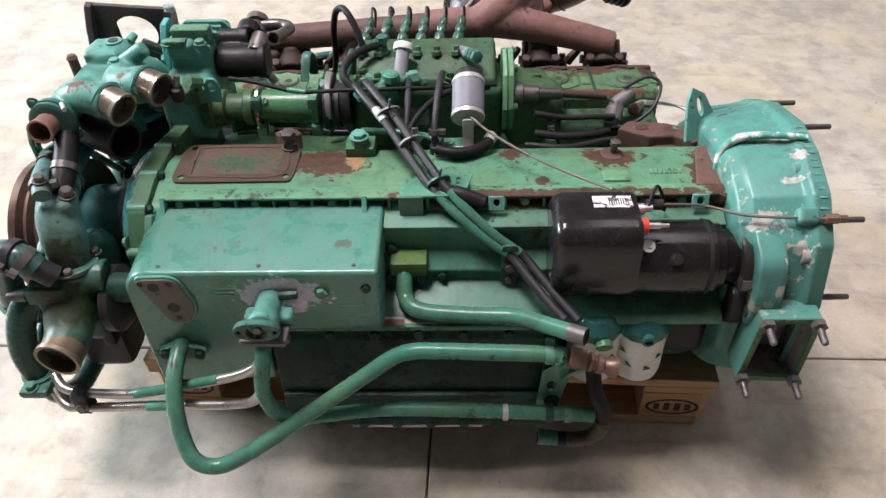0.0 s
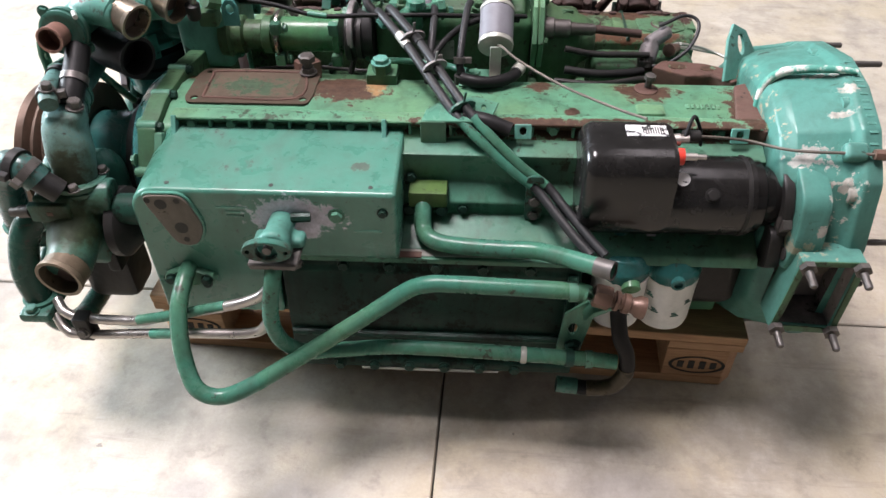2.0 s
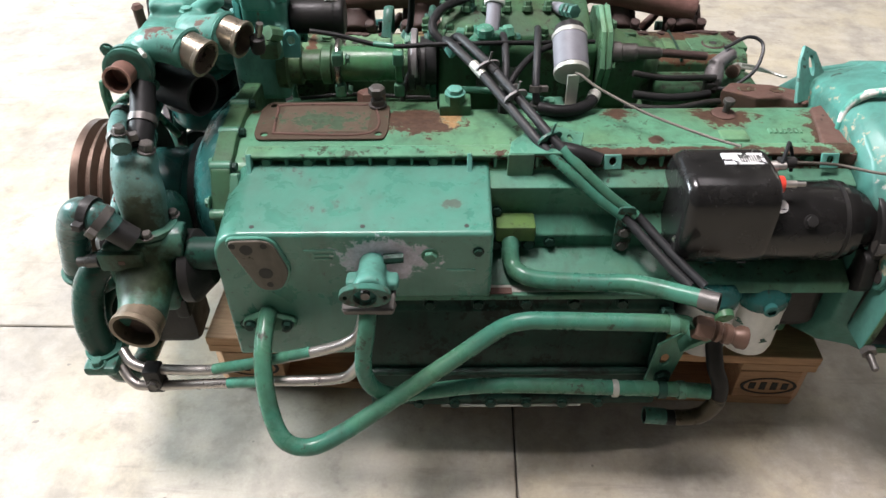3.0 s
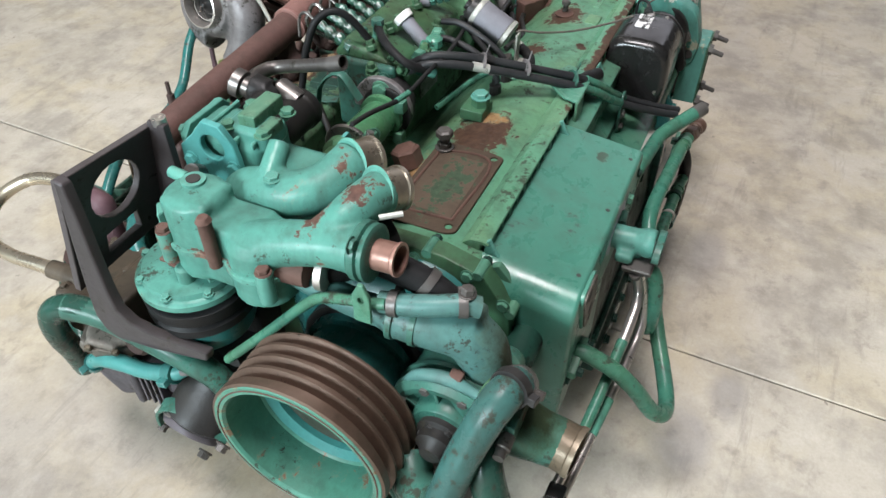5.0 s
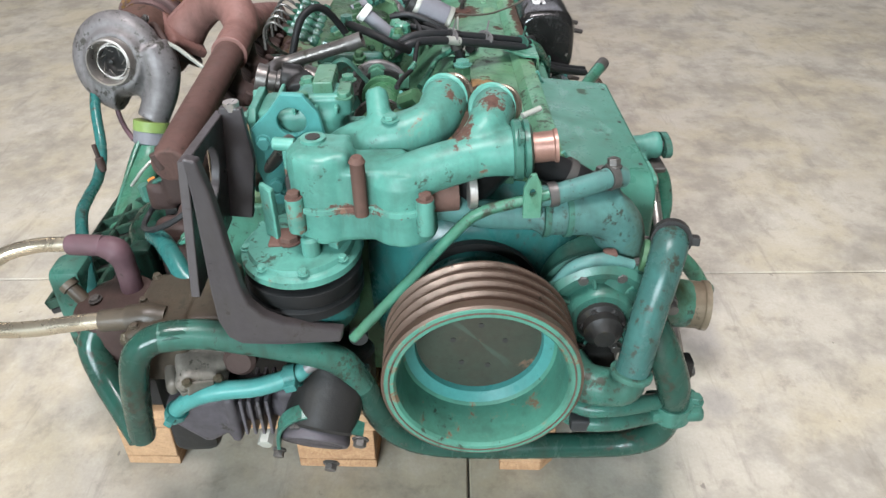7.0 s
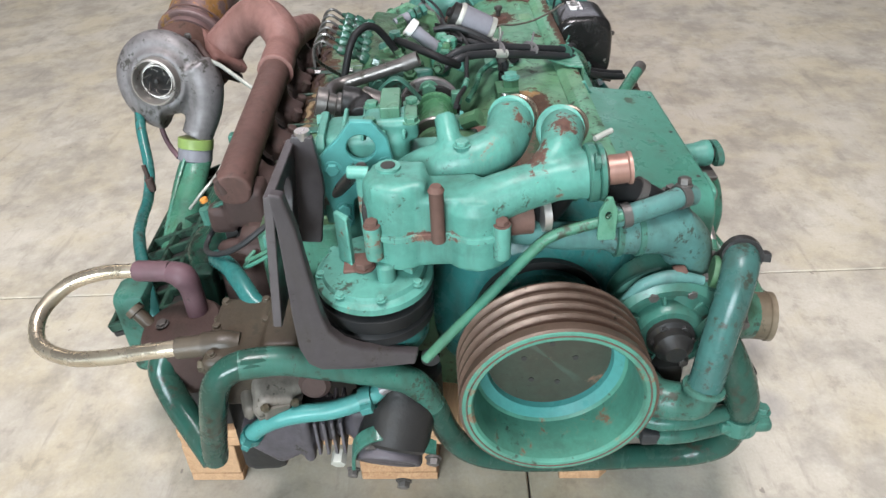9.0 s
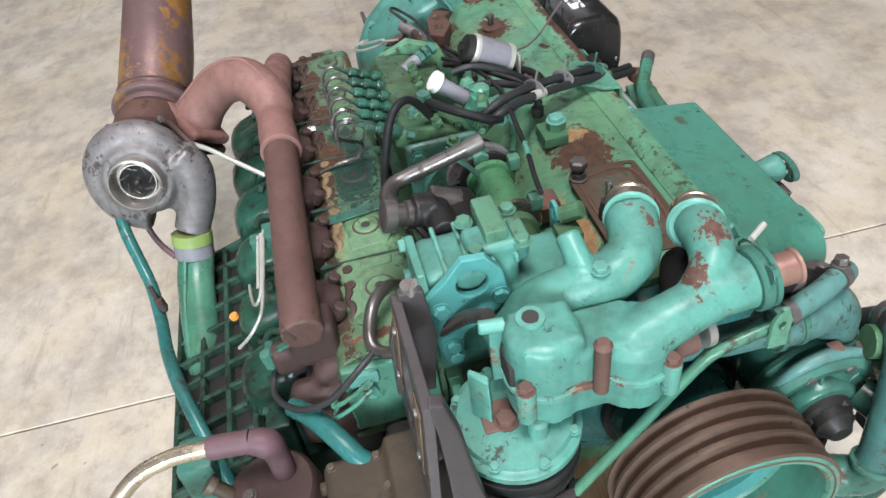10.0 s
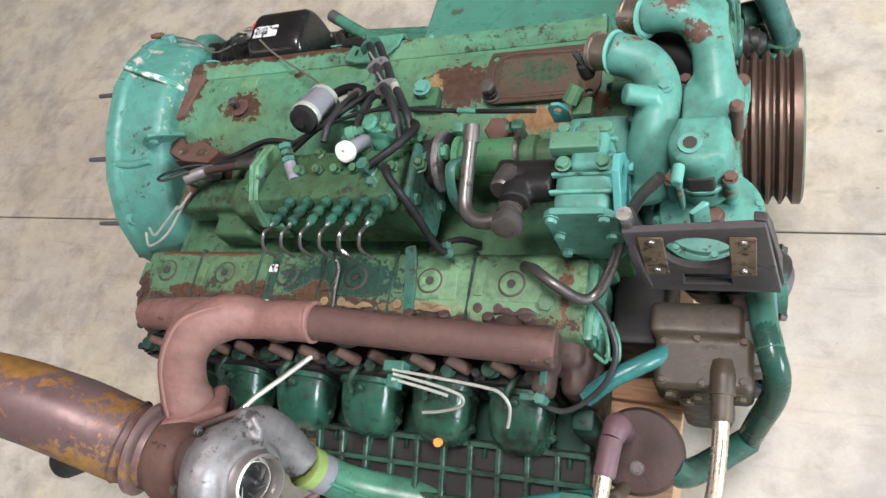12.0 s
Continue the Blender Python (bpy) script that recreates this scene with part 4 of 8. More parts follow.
def gear_cover():
    """The big box on the near side, with its gasket face, peeled patch and tabs."""
    rings = []
    for y, top in ((0.05, 0.5555), (-0.113, 0.535)):
        arc = [(-0.462 + 0.044 * (1 - math.cos(radians(k * 15))), top - 0.044 * (1 - math.sin(radians(k * 15)))) for k in range(7)]
        outline = [(-0.462, 0.268)] + arc + [(-0.04, top), (-0.04, 0.402), (-0.25, 0.402), (-0.25, 0.268)]
        rings.append([(x, y, z) for x, z in outline])
    c = part("gear_cover", bevelled(loft(rings), 0.007, 3, 40), "cover", E, "smooth green box-shaped gear cover with small dark chips")
    holes = [(-0.408, 0.512, 0.0085, 0.0075), (-0.386, 0.465, 0.0095, 0.0085), (-0.428, 0.519, 0.0045, 0.004), (-0.381, 0.519, 0.0045, 0.004), (-0.383, 0.441, 0.0045, 0.004)]
    face = rounded([(-0.439, 0.528), (-0.370, 0.529), (-0.349, 0.466), (-0.367, 0.428), (-0.4, 0.428)], 0.018)
    g = part("gasket_face", plate(face, holes, "y", -0.006, 0.002, 0.0015), "gasket", c, "bare brownish gasket face with ports")
    g.matrix_basis = Matrix.Translation((0.0, -0.1145, 0.0))
    # black discs give the ports the dark of deep holes
    for px, pz, pr, _ in holes:
        part("port", lathe([(pr * 1.15, 0), (pr * 1.15, 0.0012)], (px, -0.0052, pz), (0, -1, 0), 14), "print", g)
    rim = rounded([(-0.443, 0.5315), (-0.367, 0.5325), (-0.345, 0.466), (-0.364, 0.424), (-0.403, 0.424)], 0.02)
    part("face_rim", prism(rim, "y", -0.003, 0.004, 0.001, 1), "cover", g)
    for x in (-0.424, -0.072):
        part("tab", prism([(0.04, 0.574), (0.034, 0.578), (0.024, 0.556), (0.01, 0.543), (0.045, 0.54)], "x", x - 0.004, x + 0.004, 0.001, 1), "teal", c)
    # flat black discs stand for small dark holes
    for x in (-0.40, -0.235, -0.08):
        part("hole_plug", lathe([(0.0038, 0), (0.0034, 0.0006)], (x, -0.097, 0.5372), (0, -0.13, 0.99), 10), "print", c)
    bolt((-0.135, -0.113, 0.493), (0, -1, -0.05), c, "green", 0.0105, 0.009)
    for x, z in ((-0.062, 0.50), (-0.375, 0.335), (-0.44, 0.345)):
        bolt((x, -0.113, z), (0, -1, -0.05), c, "dark", 0.007, 0.006)
    for k, (x, z, w) in enumerate(((-0.30, 0.503, 0.05), (-0.295, 0.4945, 0.03), (-0.297, 0.4865, 0.028), (-0.088, 0.462, 0.045))):
        part("cast_mark", rbox(x - w / 2, x + w / 2, -0.1142, -0.105, z - 0.0026, z + 0.0026, 0.0008, 1), "cover", c)
    part("rear_stub", lathe([(0.027, 0), (0.027, 0.06), (0.022, 0.07)], (-0.46, -0.045, 0.44), (-1, 0, 0), 24), "dark", c)


gear_cover()


def sump():
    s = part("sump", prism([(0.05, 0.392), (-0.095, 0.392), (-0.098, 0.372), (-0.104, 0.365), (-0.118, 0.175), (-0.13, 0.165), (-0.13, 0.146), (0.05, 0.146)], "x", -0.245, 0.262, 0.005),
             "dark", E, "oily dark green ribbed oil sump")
    part("top_flange", rbox(-0.25, 0.25, -0.106, -0.05, 0.388, 0.4, 0.003), "green", s)
    part("gasket_trace", rbox(-0.07, -0.005, -0.1045, -0.09, 0.4005, 0.4024, 0.0005, 1), "rust", s, "torn red gasket edge")
    part("gasket", rbox(-0.248, 0.248, -0.1, -0.06, 0.4, 0.4018, 0.0005, 1), "whitepipe", s)
    for i in range(6):
        bolt((-0.215 + i * 0.078, -0.101, 0.378), (0, -1, 0.05), s, "dark", 0.009, 0.008)
    for i in range(6):
        bolt((-0.16 + i * 0.064, -0.131, 0.157), (0, -1, 0), s, "dark", 0.009, 0.009)
    part("rail", tube([(-0.24, -0.119, 0.228), (0, -0.12, 0.228), (0.25, -0.12, 0.228)], 0.007, 8), "dark", s)
    part("end_rib", rbox(0.238, 0.256, -0.122, -0.09, 0.17, 0.37, 0.004), "dark", s)
    br = [(0.225, 0.19), (0.262, 0.185), (0.285, 0.33), (0.27, 0.352), (0.235, 0.32)]
    b = part("pipe_bracket", plate(br, [(0.252, 0.285, 0.008, 0.014)], "y", -0.145, -0.139, 0.001), "green", s, "slotted steel pipe bracket")
    bolt((0.256, -0.145, 0.245), (0, -1, 0), b, "dark", 0.011, 0.01)
    part("wing", prism([(0.262, 0.33), (0.275, 0.352), (0.315, 0.372), (0.318, 0.366)], "y", -0.17, -0.138, 0.0015, 1), "green", b)
    # pale bead drawn in for the shine along the lower edge
    part("bright_edge", tube([(-0.12, -0.131, 0.1465), (-0.02, -0.1318, 0.1462), (0.13, -0.131, 0.1465)], 0.0022, 6), "whitepipe", s)
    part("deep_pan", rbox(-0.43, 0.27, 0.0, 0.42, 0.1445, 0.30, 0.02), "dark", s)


sump()


def front_pipes():
    p = part("return_pipe", tube([(-0.397, -0.098, 0.372), (-0.398, -0.135, 0.372), (-0.398, -0.185, 0.352), (-0.393, -0.222, 0.315), (-0.382, -0.252, 0.268), (-0.362, -0.272, 0.243),
                                  (-0.325, -0.273, 0.232), (-0.275, -0.255, 0.245), (-0.20, -0.22, 0.277), (-0.08, -0.168, 0.337), (-0.025, -0.15, 0.37), (0.012, -0.148, 0.384),
                                  (0.06, -0.15, 0.387), (0.24, -0.162, 0.392), (0.262, -0.166, 0.391)], 0.0142, 16), "pipe", E, "bent green-painted oil pipe")
    fl = [(-0.438, 0.363), (-0.40, 0.38), (-0.356, 0.364), (-0.352, 0.352), (-0.396, 0.338), (-0.442, 0.352)]
    f = part("pipe_flange", prism(fl, "y", -0.126, -0.1115, 0.002, 1), "green", p)
    for x in (-0.427, -0.367):
        bolt((x, -0.126, 0.358), (0, -1, 0), f, "dark", 0.008, 0.01)
    clamp_ring((0.24, -0.162, 0.391), (1, -0.02, 0), 0.0148, p, "green", 0.014, "pipe_clamp")
    part("nut", lathe([(0.017, 0), (0.0195, 0.003), (0.0195, 0.026), (0.017, 0.028)], (0.272, -0.166, 0.39), (0.8, -0.12, -0.16), 6), "copper", p, "old copper union nut")
    part("union", lathe([(0.012, 0), (0.012, 0.006), (0.0165, 0.007), (0.0165, 0.013), (0.0125, 0.015), (0.0125, 0.019), (0.0165, 0.021), (0.0165, 0.03), (0.013, 0.032), (0.014, 0.038), (0.0185, 0.045), (0.0185, 0.055), (0.012, 0.056)], (0.298, -0.17, 0.385), (0.8, -0.12, -0.16), 20), "copper", p)

    q = part("feed_pipe", tube([(-0.228, -0.172, 0.445), (-0.23, -0.195, 0.42), (-0.238, -0.207, 0.37), (-0.238, -0.208, 0.328), (-0.225, -0.206, 0.292), (-0.195, -0.2, 0.268),
                                (-0.14, -0.185, 0.258), (-0.02, -0.17, 0.253), (0.245, -0.172, 0.243), (0.29, -0.173, 0.241), (0.328, -0.176, 0.24)], 0.0132, 16, mouth=0.02), "pipe", E, "bent green-painted lower pipe")
    clamp_ring((0.248, -0.172, 0.243), (1, 0, -0.03), 0.0142, q, "dark", 0.014, "pipe_clamp")
    part("ferrule", lathe([(0.0155, 0), (0.0155, 0.012)], (0.275, -0.173, 0.2415), (1, -0.02, -0.02), 18), "green", q)
    part("dent_ring", lathe([(0.0138, 0), (0.015, 0.002), (0.015, 0.008), (0.0138, 0.01)], (0.165, -0.1725, 0.246), (1, 0, -0.03), 16), "whitepipe", q)

    for name, pts in (("steel_pipe", [(-0.235, -0.165, 0.425), (-0.25, -0.178, 0.385), (-0.30, -0.178, 0.355), (-0.42, -0.168, 0.312), (-0.5, -0.16, 0.285), (-0.60, -0.148, 0.275), (-0.635, -0.14, 0.28), (-0.655, -0.12, 0.29)]),
                      ("steel_pipe", [(-0.232, -0.175, 0.42), (-0.238, -0.19, 0.37), (-0.255, -0.195, 0.325), (-0.29, -0.193, 0.30), (-0.40, -0.182, 0.282), (-0.60, -0.158, 0.243), (-0.64, -0.15, 0.243), (-0.663, -0.13, 0.262)])):
        sp = part(name, tube(pts, 0.0088, 12), "steel", E, "bare steel pipe with green paint remnants")
        for a, b in (((2, 0.2), (3, 0.9)),) if pts[2][0] < -0.28 else (((4, 0.0), (4, 0.35)),):
            i0, i1 = a[0], b[0]
            P0 = Vector(pts[i0]).lerp(Vector(pts[min(i0 + 1, len(pts) - 1)]), a[1])
            P1 = Vector(pts[i1]).lerp(Vector(pts[min(i1 + 1, len(pts) - 1)]), b[1])
            mid = [P0] + [Vector(pts[k]) for k in range(i0 + 1, i1 + 1)] + [P1]
            part("paint_sleeve", tube(mid, 0.0093, 12), "pipe", sp)
    cl = part("pipe_clip", rbox(-0.612, -0.584, -0.168, -0.14, 0.235, 0.288, 0.004), "blackiron", E)
    bolt((-0.598, -0.168, 0.258), (0, -1, 0), cl, "iron", 0.009)

    o = part("drain_pipe", tube([(-0.006, 0.0, 0.462), (-0.006, -0.03, 0.452), (-0.004, -0.062, 0.428), (0.012, -0.085, 0.425), (0.045, -0.095, 0.423), (0.12, -0.105, 0.426),
                                 (0.175, -0.113, 0.432), (0.21, -0.13, 0.439), (0.29, -0.178, 0.453)], 0.0145, 16, mouth=0.05), "pipe", E, "green pipe with a bare cut end")
    part("bare_end", tube([(0.268, -0.1648, 0.4492), (0.2925, -0.1795, 0.4536)], 0.0152, 16, mouth=0.03, mouth0=0.02), "iron", o)
    fl = part("pipe_flange", rbox(-0.03, 0.034, -0.036, 0.004, 0.452, 0.482, 0.003), "lime", o, "yellowish green pipe flange")
    for x in (-0.03, 0.024):
        bolt((x, -0.03, 0.444), (0, -1, 0.2), fl, "dark", 0.009, 0.008)

    h = part("drain_hose", tube([(0.318, -0.15, 0.345), (0.326, -0.17, 0.298), (0.342, -0.175, 0.258), (0.347, -0.176, 0.215), (0.333, -0.176, 0.18), (0.298, -0.175, 0.166), (0.233, -0.172, 0.171)], 0.0135, 16, mouth=0.03),
             "rubber", E, "black rubber hose with a brass-worn bend")
    part("worn_bend", tube([(0.3465, -0.176, 0.228), (0.3455, -0.176, 0.208), (0.333, -0.176, 0.18), (0.312, -0.1755, 0.1685), (0.285, -0.1745, 0.1665)], 0.0144, 16), "khaki", h, "brassy worn metal bend")
    part("hose_end", tube([(0.268, -0.1738, 0.1682), (0.232, -0.172, 0.1711)], 0.0148, 16, mouth=0.03), "pump", h)


front_pipes()


def oil_valve():
    """The oval-mouthed valve body on the gear cover."""
    body = joined(lathe([(0.021, 0), (0.021, 0.055), (0.026, 0.075), (0.024, 0.086)], (-0.222, -0.097, 0.478), (0, -1, 0.06), 20),
                  lathe([(0.017, 0), (0.017, 0.05)], (-0.222, -0.14, 0.484), (0, -0.3, -1), 16), rbox(-0.262, -0.182, -0.155, -0.125, 0.455, 0.475, 0.006))
    v = part("oil_valve", body, "teal", E, "pale green cast valve body with an oval mouth", cast=0.0035)
    oval = [(-0.228 + 0.038 * math.copysign(abs(math.cos(a)) ** 0.9, math.cos(a)), 0.485 + 0.020 * math.sin(a)) for a in [k * math.tau / 24 for k in range(24)]]
    part("mouth_flange", plate(oval, [(-0.228, 0.485, 0.0165, 0.0155), (-0.257, 0.485, 0.0032, 0.0032), (-0.199, 0.485, 0.0032, 0.0032)], "y", -0.196, -0.184, 0.001), "pump", v, "worn green oval flange")
    part("bore", lathe([(0.0155, 0), (0.0155, 0.004)], (-0.228, -0.178, 0.485), (0, -1, 0), 16), "blackiron", v)
    part("stem", lathe([(0.007, 0), (0.007, 0.012)], (-0.228, -0.181, 0.485), (0, -1, 0), 12), "iron", v)
    f2 = part("lower_flange", prism([(-0.262, 0.442), (-0.19, 0.442), (-0.186, 0.455), (-0.266, 0.455)], "y", -0.19, -0.14, 0.003, 1), "iron", v)
    for x in (-0.258, -0.196):
        bolt((x, -0.165, 0.44), (0, -0.2, -1), f2, "iron", 0.008, 0.01)
    part("side_screw", lathe([(0.008, 0), (0.008, 0.03)], (-0.205, -0.12, 0.492), (1, 0.1, 0), 8), "dark", v)


oil_valve()


def starter():
    rings = []
    for x, s in ((0.243, 0.80), (0.25, 0.93), (0.262, 1.0), (0.375, 1.0), (0.383, 0.97)):
        ring = []
        for k in range(32):
            a = k * math.tau / 32
            c, si = math.cos(a), math.sin(a)
            ring.append((x, -0.025 + 0.07 * s * math.copysign(abs(c) ** 0.55, c), 0.515 + 0.082 * s * math.copysign(abs(si) ** 0.6, si)))
        rings.append(ring)
    s = part("starter_motor", loft(rings), "black", E, "gloss black starter motor with a solenoid")
    part("barrel", lathe([(0.062, 0), (0.064, 0.004), (0.064, 0.135), (0.058, 0.138), (0.058, 0.15), (0.050, 0.155), (0.046, 0.185)], (0.38, -0.025, 0.485), (1, 0, 0), 40), "black", s)
    part("nose_flange", joined(lathe([(0.07, 0), (0.072, 0.004), (0.072, 0.014), (0.066, 0.018)], (0.556, -0.02, 0.475), (1, 0, 0), 36)), "blackiron", s)
    part("end_band", lathe([(0.0645, 0), (0.0655, 0.001), (0.0655, 0.006), (0.0645, 0.007)], (0.50, -0.025, 0.485), (1, 0, 0), 40), "blackiron", s)
    bolt((0.445, -0.076, 0.523), (0, -0.8, 0.6), s, "blackiron", 0.009, 0.006)
    lab = part("label", rbox(0.31, 0.373, -0.03, 0.0, 0.5955, 0.5985, 0.0005, 1), "label", s, "torn white sticker with barcode bars")
    for i in range(9):
        part("print_bar", rbox(0.335 + i * 0.0038, 0.3368 + i * 0.0038, -0.024, -0.006, 0.5985, 0.5989, 0), "print", lab)
    part("terminal", lathe([(0.013, 0), (0.013, 0.012)], (0.383, -0.05, 0.575), (1, 0, 0), 18), "red", s, "red terminal insulator")
    part("terminal_stud", lathe([(0.006, 0), (0.006, 0.02), (0.004, 0.021), (0.004, 0.034)], (0.395, -0.05, 0.575), (1, 0, 0), 10), "steel", s)
    part("terminal_stud", lathe([(0.010, 0), (0.010, 0.01), (0.006, 0.011), (0.006, 0.024)], (0.383, -0.02, 0.585), (1, 0, 0.1), 10), "steel", s)
    part("wire", tube([(0.40, -0.02, 0.59), (0.408, -0.005, 0.61), (0.42, 0.015, 0.605), (0.435, 0.02, 0.575), (0.44, 0.02, 0.55)], 0.003, 8), "rubber", s)
    part("cover_screw", lathe([(0.006, 0), (0.006, 0.004)], (0.246, -0.077, 0.492), (-0.7, -0.7, 0), 8), "chrome", s)
    part("round_label", lathe([(0.011, 0), (0.011, 0.0006)], (0.40, -0.06, 0.5405), (0, -0.6, 0.8), 20), "label", s)
    part("nose_lug", prism(rounded([(-0.09, 0.46), (-0.105, 0.40), (-0.07, 0.375), (0.0, 0.40), (0.0, 0.46)], 0.012), "x", 0.548, 0.57, 0.003), "blackiron", s)
    part("nose_bolt", lathe([(0.013, 0), (0.013, 0.014)], (0.57, -0.085, 0.478), (-1, -0.1, 0), 6), "iron", s)
    part("cable", tube([(0.385, -0.012, 0.588), (0.43, -0.005, 0.583), (0.5, 0.004, 0.572), (0.56, -0.03, 0.578), (0.64, -0.05, 0.588), (0.67, -0.055, 0.59)], 0.0024, 10), "gasket", s, "thin grey-white cable")
    part("cable_lug", lathe([(0.008, 0), (0.0085, 0.02), (0.006, 0.022), (0.006, 0.034)], (0.67, -0.055, 0.59), (1, -0.02, 0.02), 8), "copper", s)
    part("cable_sleeve", tube([(0.40, -0.01, 0.587), (0.425, -0.006, 0.584)], 0.009, 12), "blackiron", s)


starter()


def oil_filters():
    head = joined(rbox(0.30, 0.44, -0.045, 0.02, 0.385, 0.42, 0.012), lathe([(0.047, 0), (0.047, 0.02), (0.03, 0.04)], (0.418, -0.062, 0.352), (0, 0, 1), 28),
                  lathe([(0.045, 0), (0.045, 0.02), (0.03, 0.04)], (0.332, -0.072, 0.36), (0, 0, 1), 28), rbox(0.435, 0.455, -0.05, -0.01, 0.375, 0.41, 0.005),
                  lathe([(0.016, 0), (0.016, 0.05)], (0.325, -0.03, 0.40), (0, -0.3, 1), 16))
    h = part("filter_head", head, "bluepipe", E, "dark teal cast filter head", cast=0.004)
    part("plug", lathe([(0.012, 0), (0.012, 0.01), (0.016, 0.011), (0.016, 0.022), (0.011, 0.024)], (0.34, -0.10, 0.366), (0.05, -0.9, -0.35), 10), "shaft", h)
    part("plug", lathe([(0.012, 0), (0.012, 0.01), (0.007, 0.011), (0.007, 0.006)], (0.418, -0.104, 0.365), (0, -1, 0), 12), "bluepipe", h)
    part("fin", prism([(0.365, 0.41), (0.385, 0.41), (0.375, 0.435)], "y", -0.05, -0.044, 0.001, 1), "grey", h)
    for x, y, z0 in ((0.416, -0.064, 0.241), (0.33, -0.074, 0.25)):
        f = part("oil_filter", lathe([(0.012, 0), (0.034, 0.001), (0.044, 0.008), (0.0465, 0.02), (0.0465, 0.098), (0.0475, 0.1), (0.0475, 0.11), (0.044, 0.113)], (x, y, z0), (0.02, 0.05, 1), 40),
                 "white", E, "white spin-on oil filter with worn green print")
        for i, (a, z) in enumerate(((-2.1, 0.055), (-1.35, 0.05), (-0.9, 0.075), (-2.4, 0.085))):
            px, py = x + 0.0468 * math.cos(a), y + 0.0468 * math.sin(a)
            b = joined(*[rbox(-0.007 + 0.002 * (j % 2), 0.007 - 0.003 * (j % 3), -0.0006, 0.0006, -0.004 + j * 0.0035, -0.0022 + j * 0.0035, 0) for j in range(3)])
            part("print_bar", moved(b, Matrix.Translation((px, py, z0 + z)) @ pose(0, 0, 0, 0, 0, math.degrees(a) + 90)), "pump", f)


oil_filters()


def bell_housing():
    shape = [(-0.108, 0.29), (-0.112, 0.45), (-0.082, 0.555), (-0.02, 0.612), (0.06, 0.641), (0.14, 0.648), (0.25, 0.622), (0.345, 0.575), (0.42, 0.505), (0.462, 0.42),
             (0.462, 0.33), (0.43, 0.24), (0.36, 0.165), (0.26, 0.118), (0.15, 0.108), (0.04, 0.13), (-0.05, 0.19)]
    cy, cz = 0.18, 0.385

    def ring(x, s, dz=0.0):
        return [(x, cy + (y - cy) * s, cz + dz + (z - cz) * s) for y, z in shape]

    rings = [ring(0.545, 0.80), ring(0.553, 0.87), ring(0.575, 0.915), ring(0.65, 0.965), ring(0.66, 1.0), ring(0.688, 1.0), ring(0.688, 0.93), ring(0.60, 0.88)]
    shell = loft(rings)
    hole = [f for f in shell.faces if f.calc_center_median().y < -0.07 and 0.58 < f.calc_center_median().x < 0.656 and 0.3 < f.calc_center_median().z < 0.44]
    bmesh.ops.delete(shell, geom=hole, context="FACES")
    b = part("bell_housing", bevelled(shell, 0.005, 2, 22), "bell", E, "bright teal-green flywheel housing with flaking paint")
    # raised ribs over the shell
    part("rib", tube([(0.545, 0.105, 0.54), (0.546, 0.112, 0.58), (0.552, 0.117, 0.61), (0.57, 0.116, 0.63), (0.60, 0.11, 0.640), (0.64, 0.098, 0.647), (0.675, 0.086, 0.650)], [0.005, 0.006, 0.0075, 0.0075, 0.007, 0.006, 0.005], 10), "flaked", b, "rib worn to pale primer")
    for px, py, pz in ((0.662, 0.041, 0.614), (0.648, -0.043, 0.585)):
        part("cast_pad", moved(rbox(-0.018, 0.018, -0.014, 0.014, -0.012, 0.012, 0.008, 3), Matrix.Translation((px, py, pz)) @ pose(0, 0, 0, 35)), "bell", b)
    part("rib", tube([(0.57, 0.30, 0.575), (0.62, 0.31, 0.575), (0.665, 0.31, 0.583)], 0.009, 10), "bell", b)
    part("shell_web", prism([(0.565, 0.575), (0.60, 0.612), (0.66, 0.632), (0.67, 0.60), (0.6, 0.55)], "y", 0.10, 0.108, 0.002, 1), "bell", b)
    for y, z in ((0.04, 0.617), (-0.02, 0.585), (-0.075, 0.53), (0.2, 0.62), (0.33, 0.565), (0.41, 0.50), (0.44, 0.40)):
        dy, dz = y - cy, z - cz
        part("boss", lathe([(0.014, 0), (0.014, 0.012), (0.009, 0.013), (0.009, 0.006)], (0.656, cy + dy * 0.985, cz + dz * 0.985), (-1, 0, 0), 14), "bell", b)
    for y, z in ((0.30, 0.59), (0.15, 0.63), (-0.04, 0.575), (-0.085, 0.445), (-0.06, 0.33), (0.42, 0.5), (0.44, 0.36)):
        stud((0.68, y, z), (1, 0, 0.01), 0.062, b, "iron", 0.0055)
    # embossed row of small ticks along the rim
    top = sorted(shape[2:6])
    for i in range(13):
        y = 0.125 - i * 0.0135
        z = float(np.interp(y, [p for p, q in top], [q for p, q in top]))
        m = part("cast_mark", rbox(-0.006, 0.006, -0.0022, 0.0022, -0.001, 0.0012, 0.0005, 1), "bell", b)
        m.matrix_basis = Matrix.Translation((0.674, y, z)) @ pose(0, 0, 0, 28 if y < 0.06 else 12)
    # starter pocket and lower window
    part("starter_pocket", prism(rounded([(-0.112, 0.40), (-0.122, 0.46), (-0.10, 0.535), (-0.04, 0.56), (0.02, 0.56), (0.02, 0.40)], 0.02), "x", 0.572, 0.618, 0.006), "bell", b)
    # black disc for the dark inside of an uncut hole
    part("bolt_hole", lathe([(0.011, 0), (0.011, 0.002)], (0.5715, -0.1, 0.43), (-1, 0, 0), 16), "print", b)
    outer = [(0.572, 0.30), (0.678, 0.295), (0.680, 0.453), (0.582, 0.452)]
    inner = [(0.583, 0.312), (0.669, 0.306), (0.669, 0.443), (0.592, 0.443)]
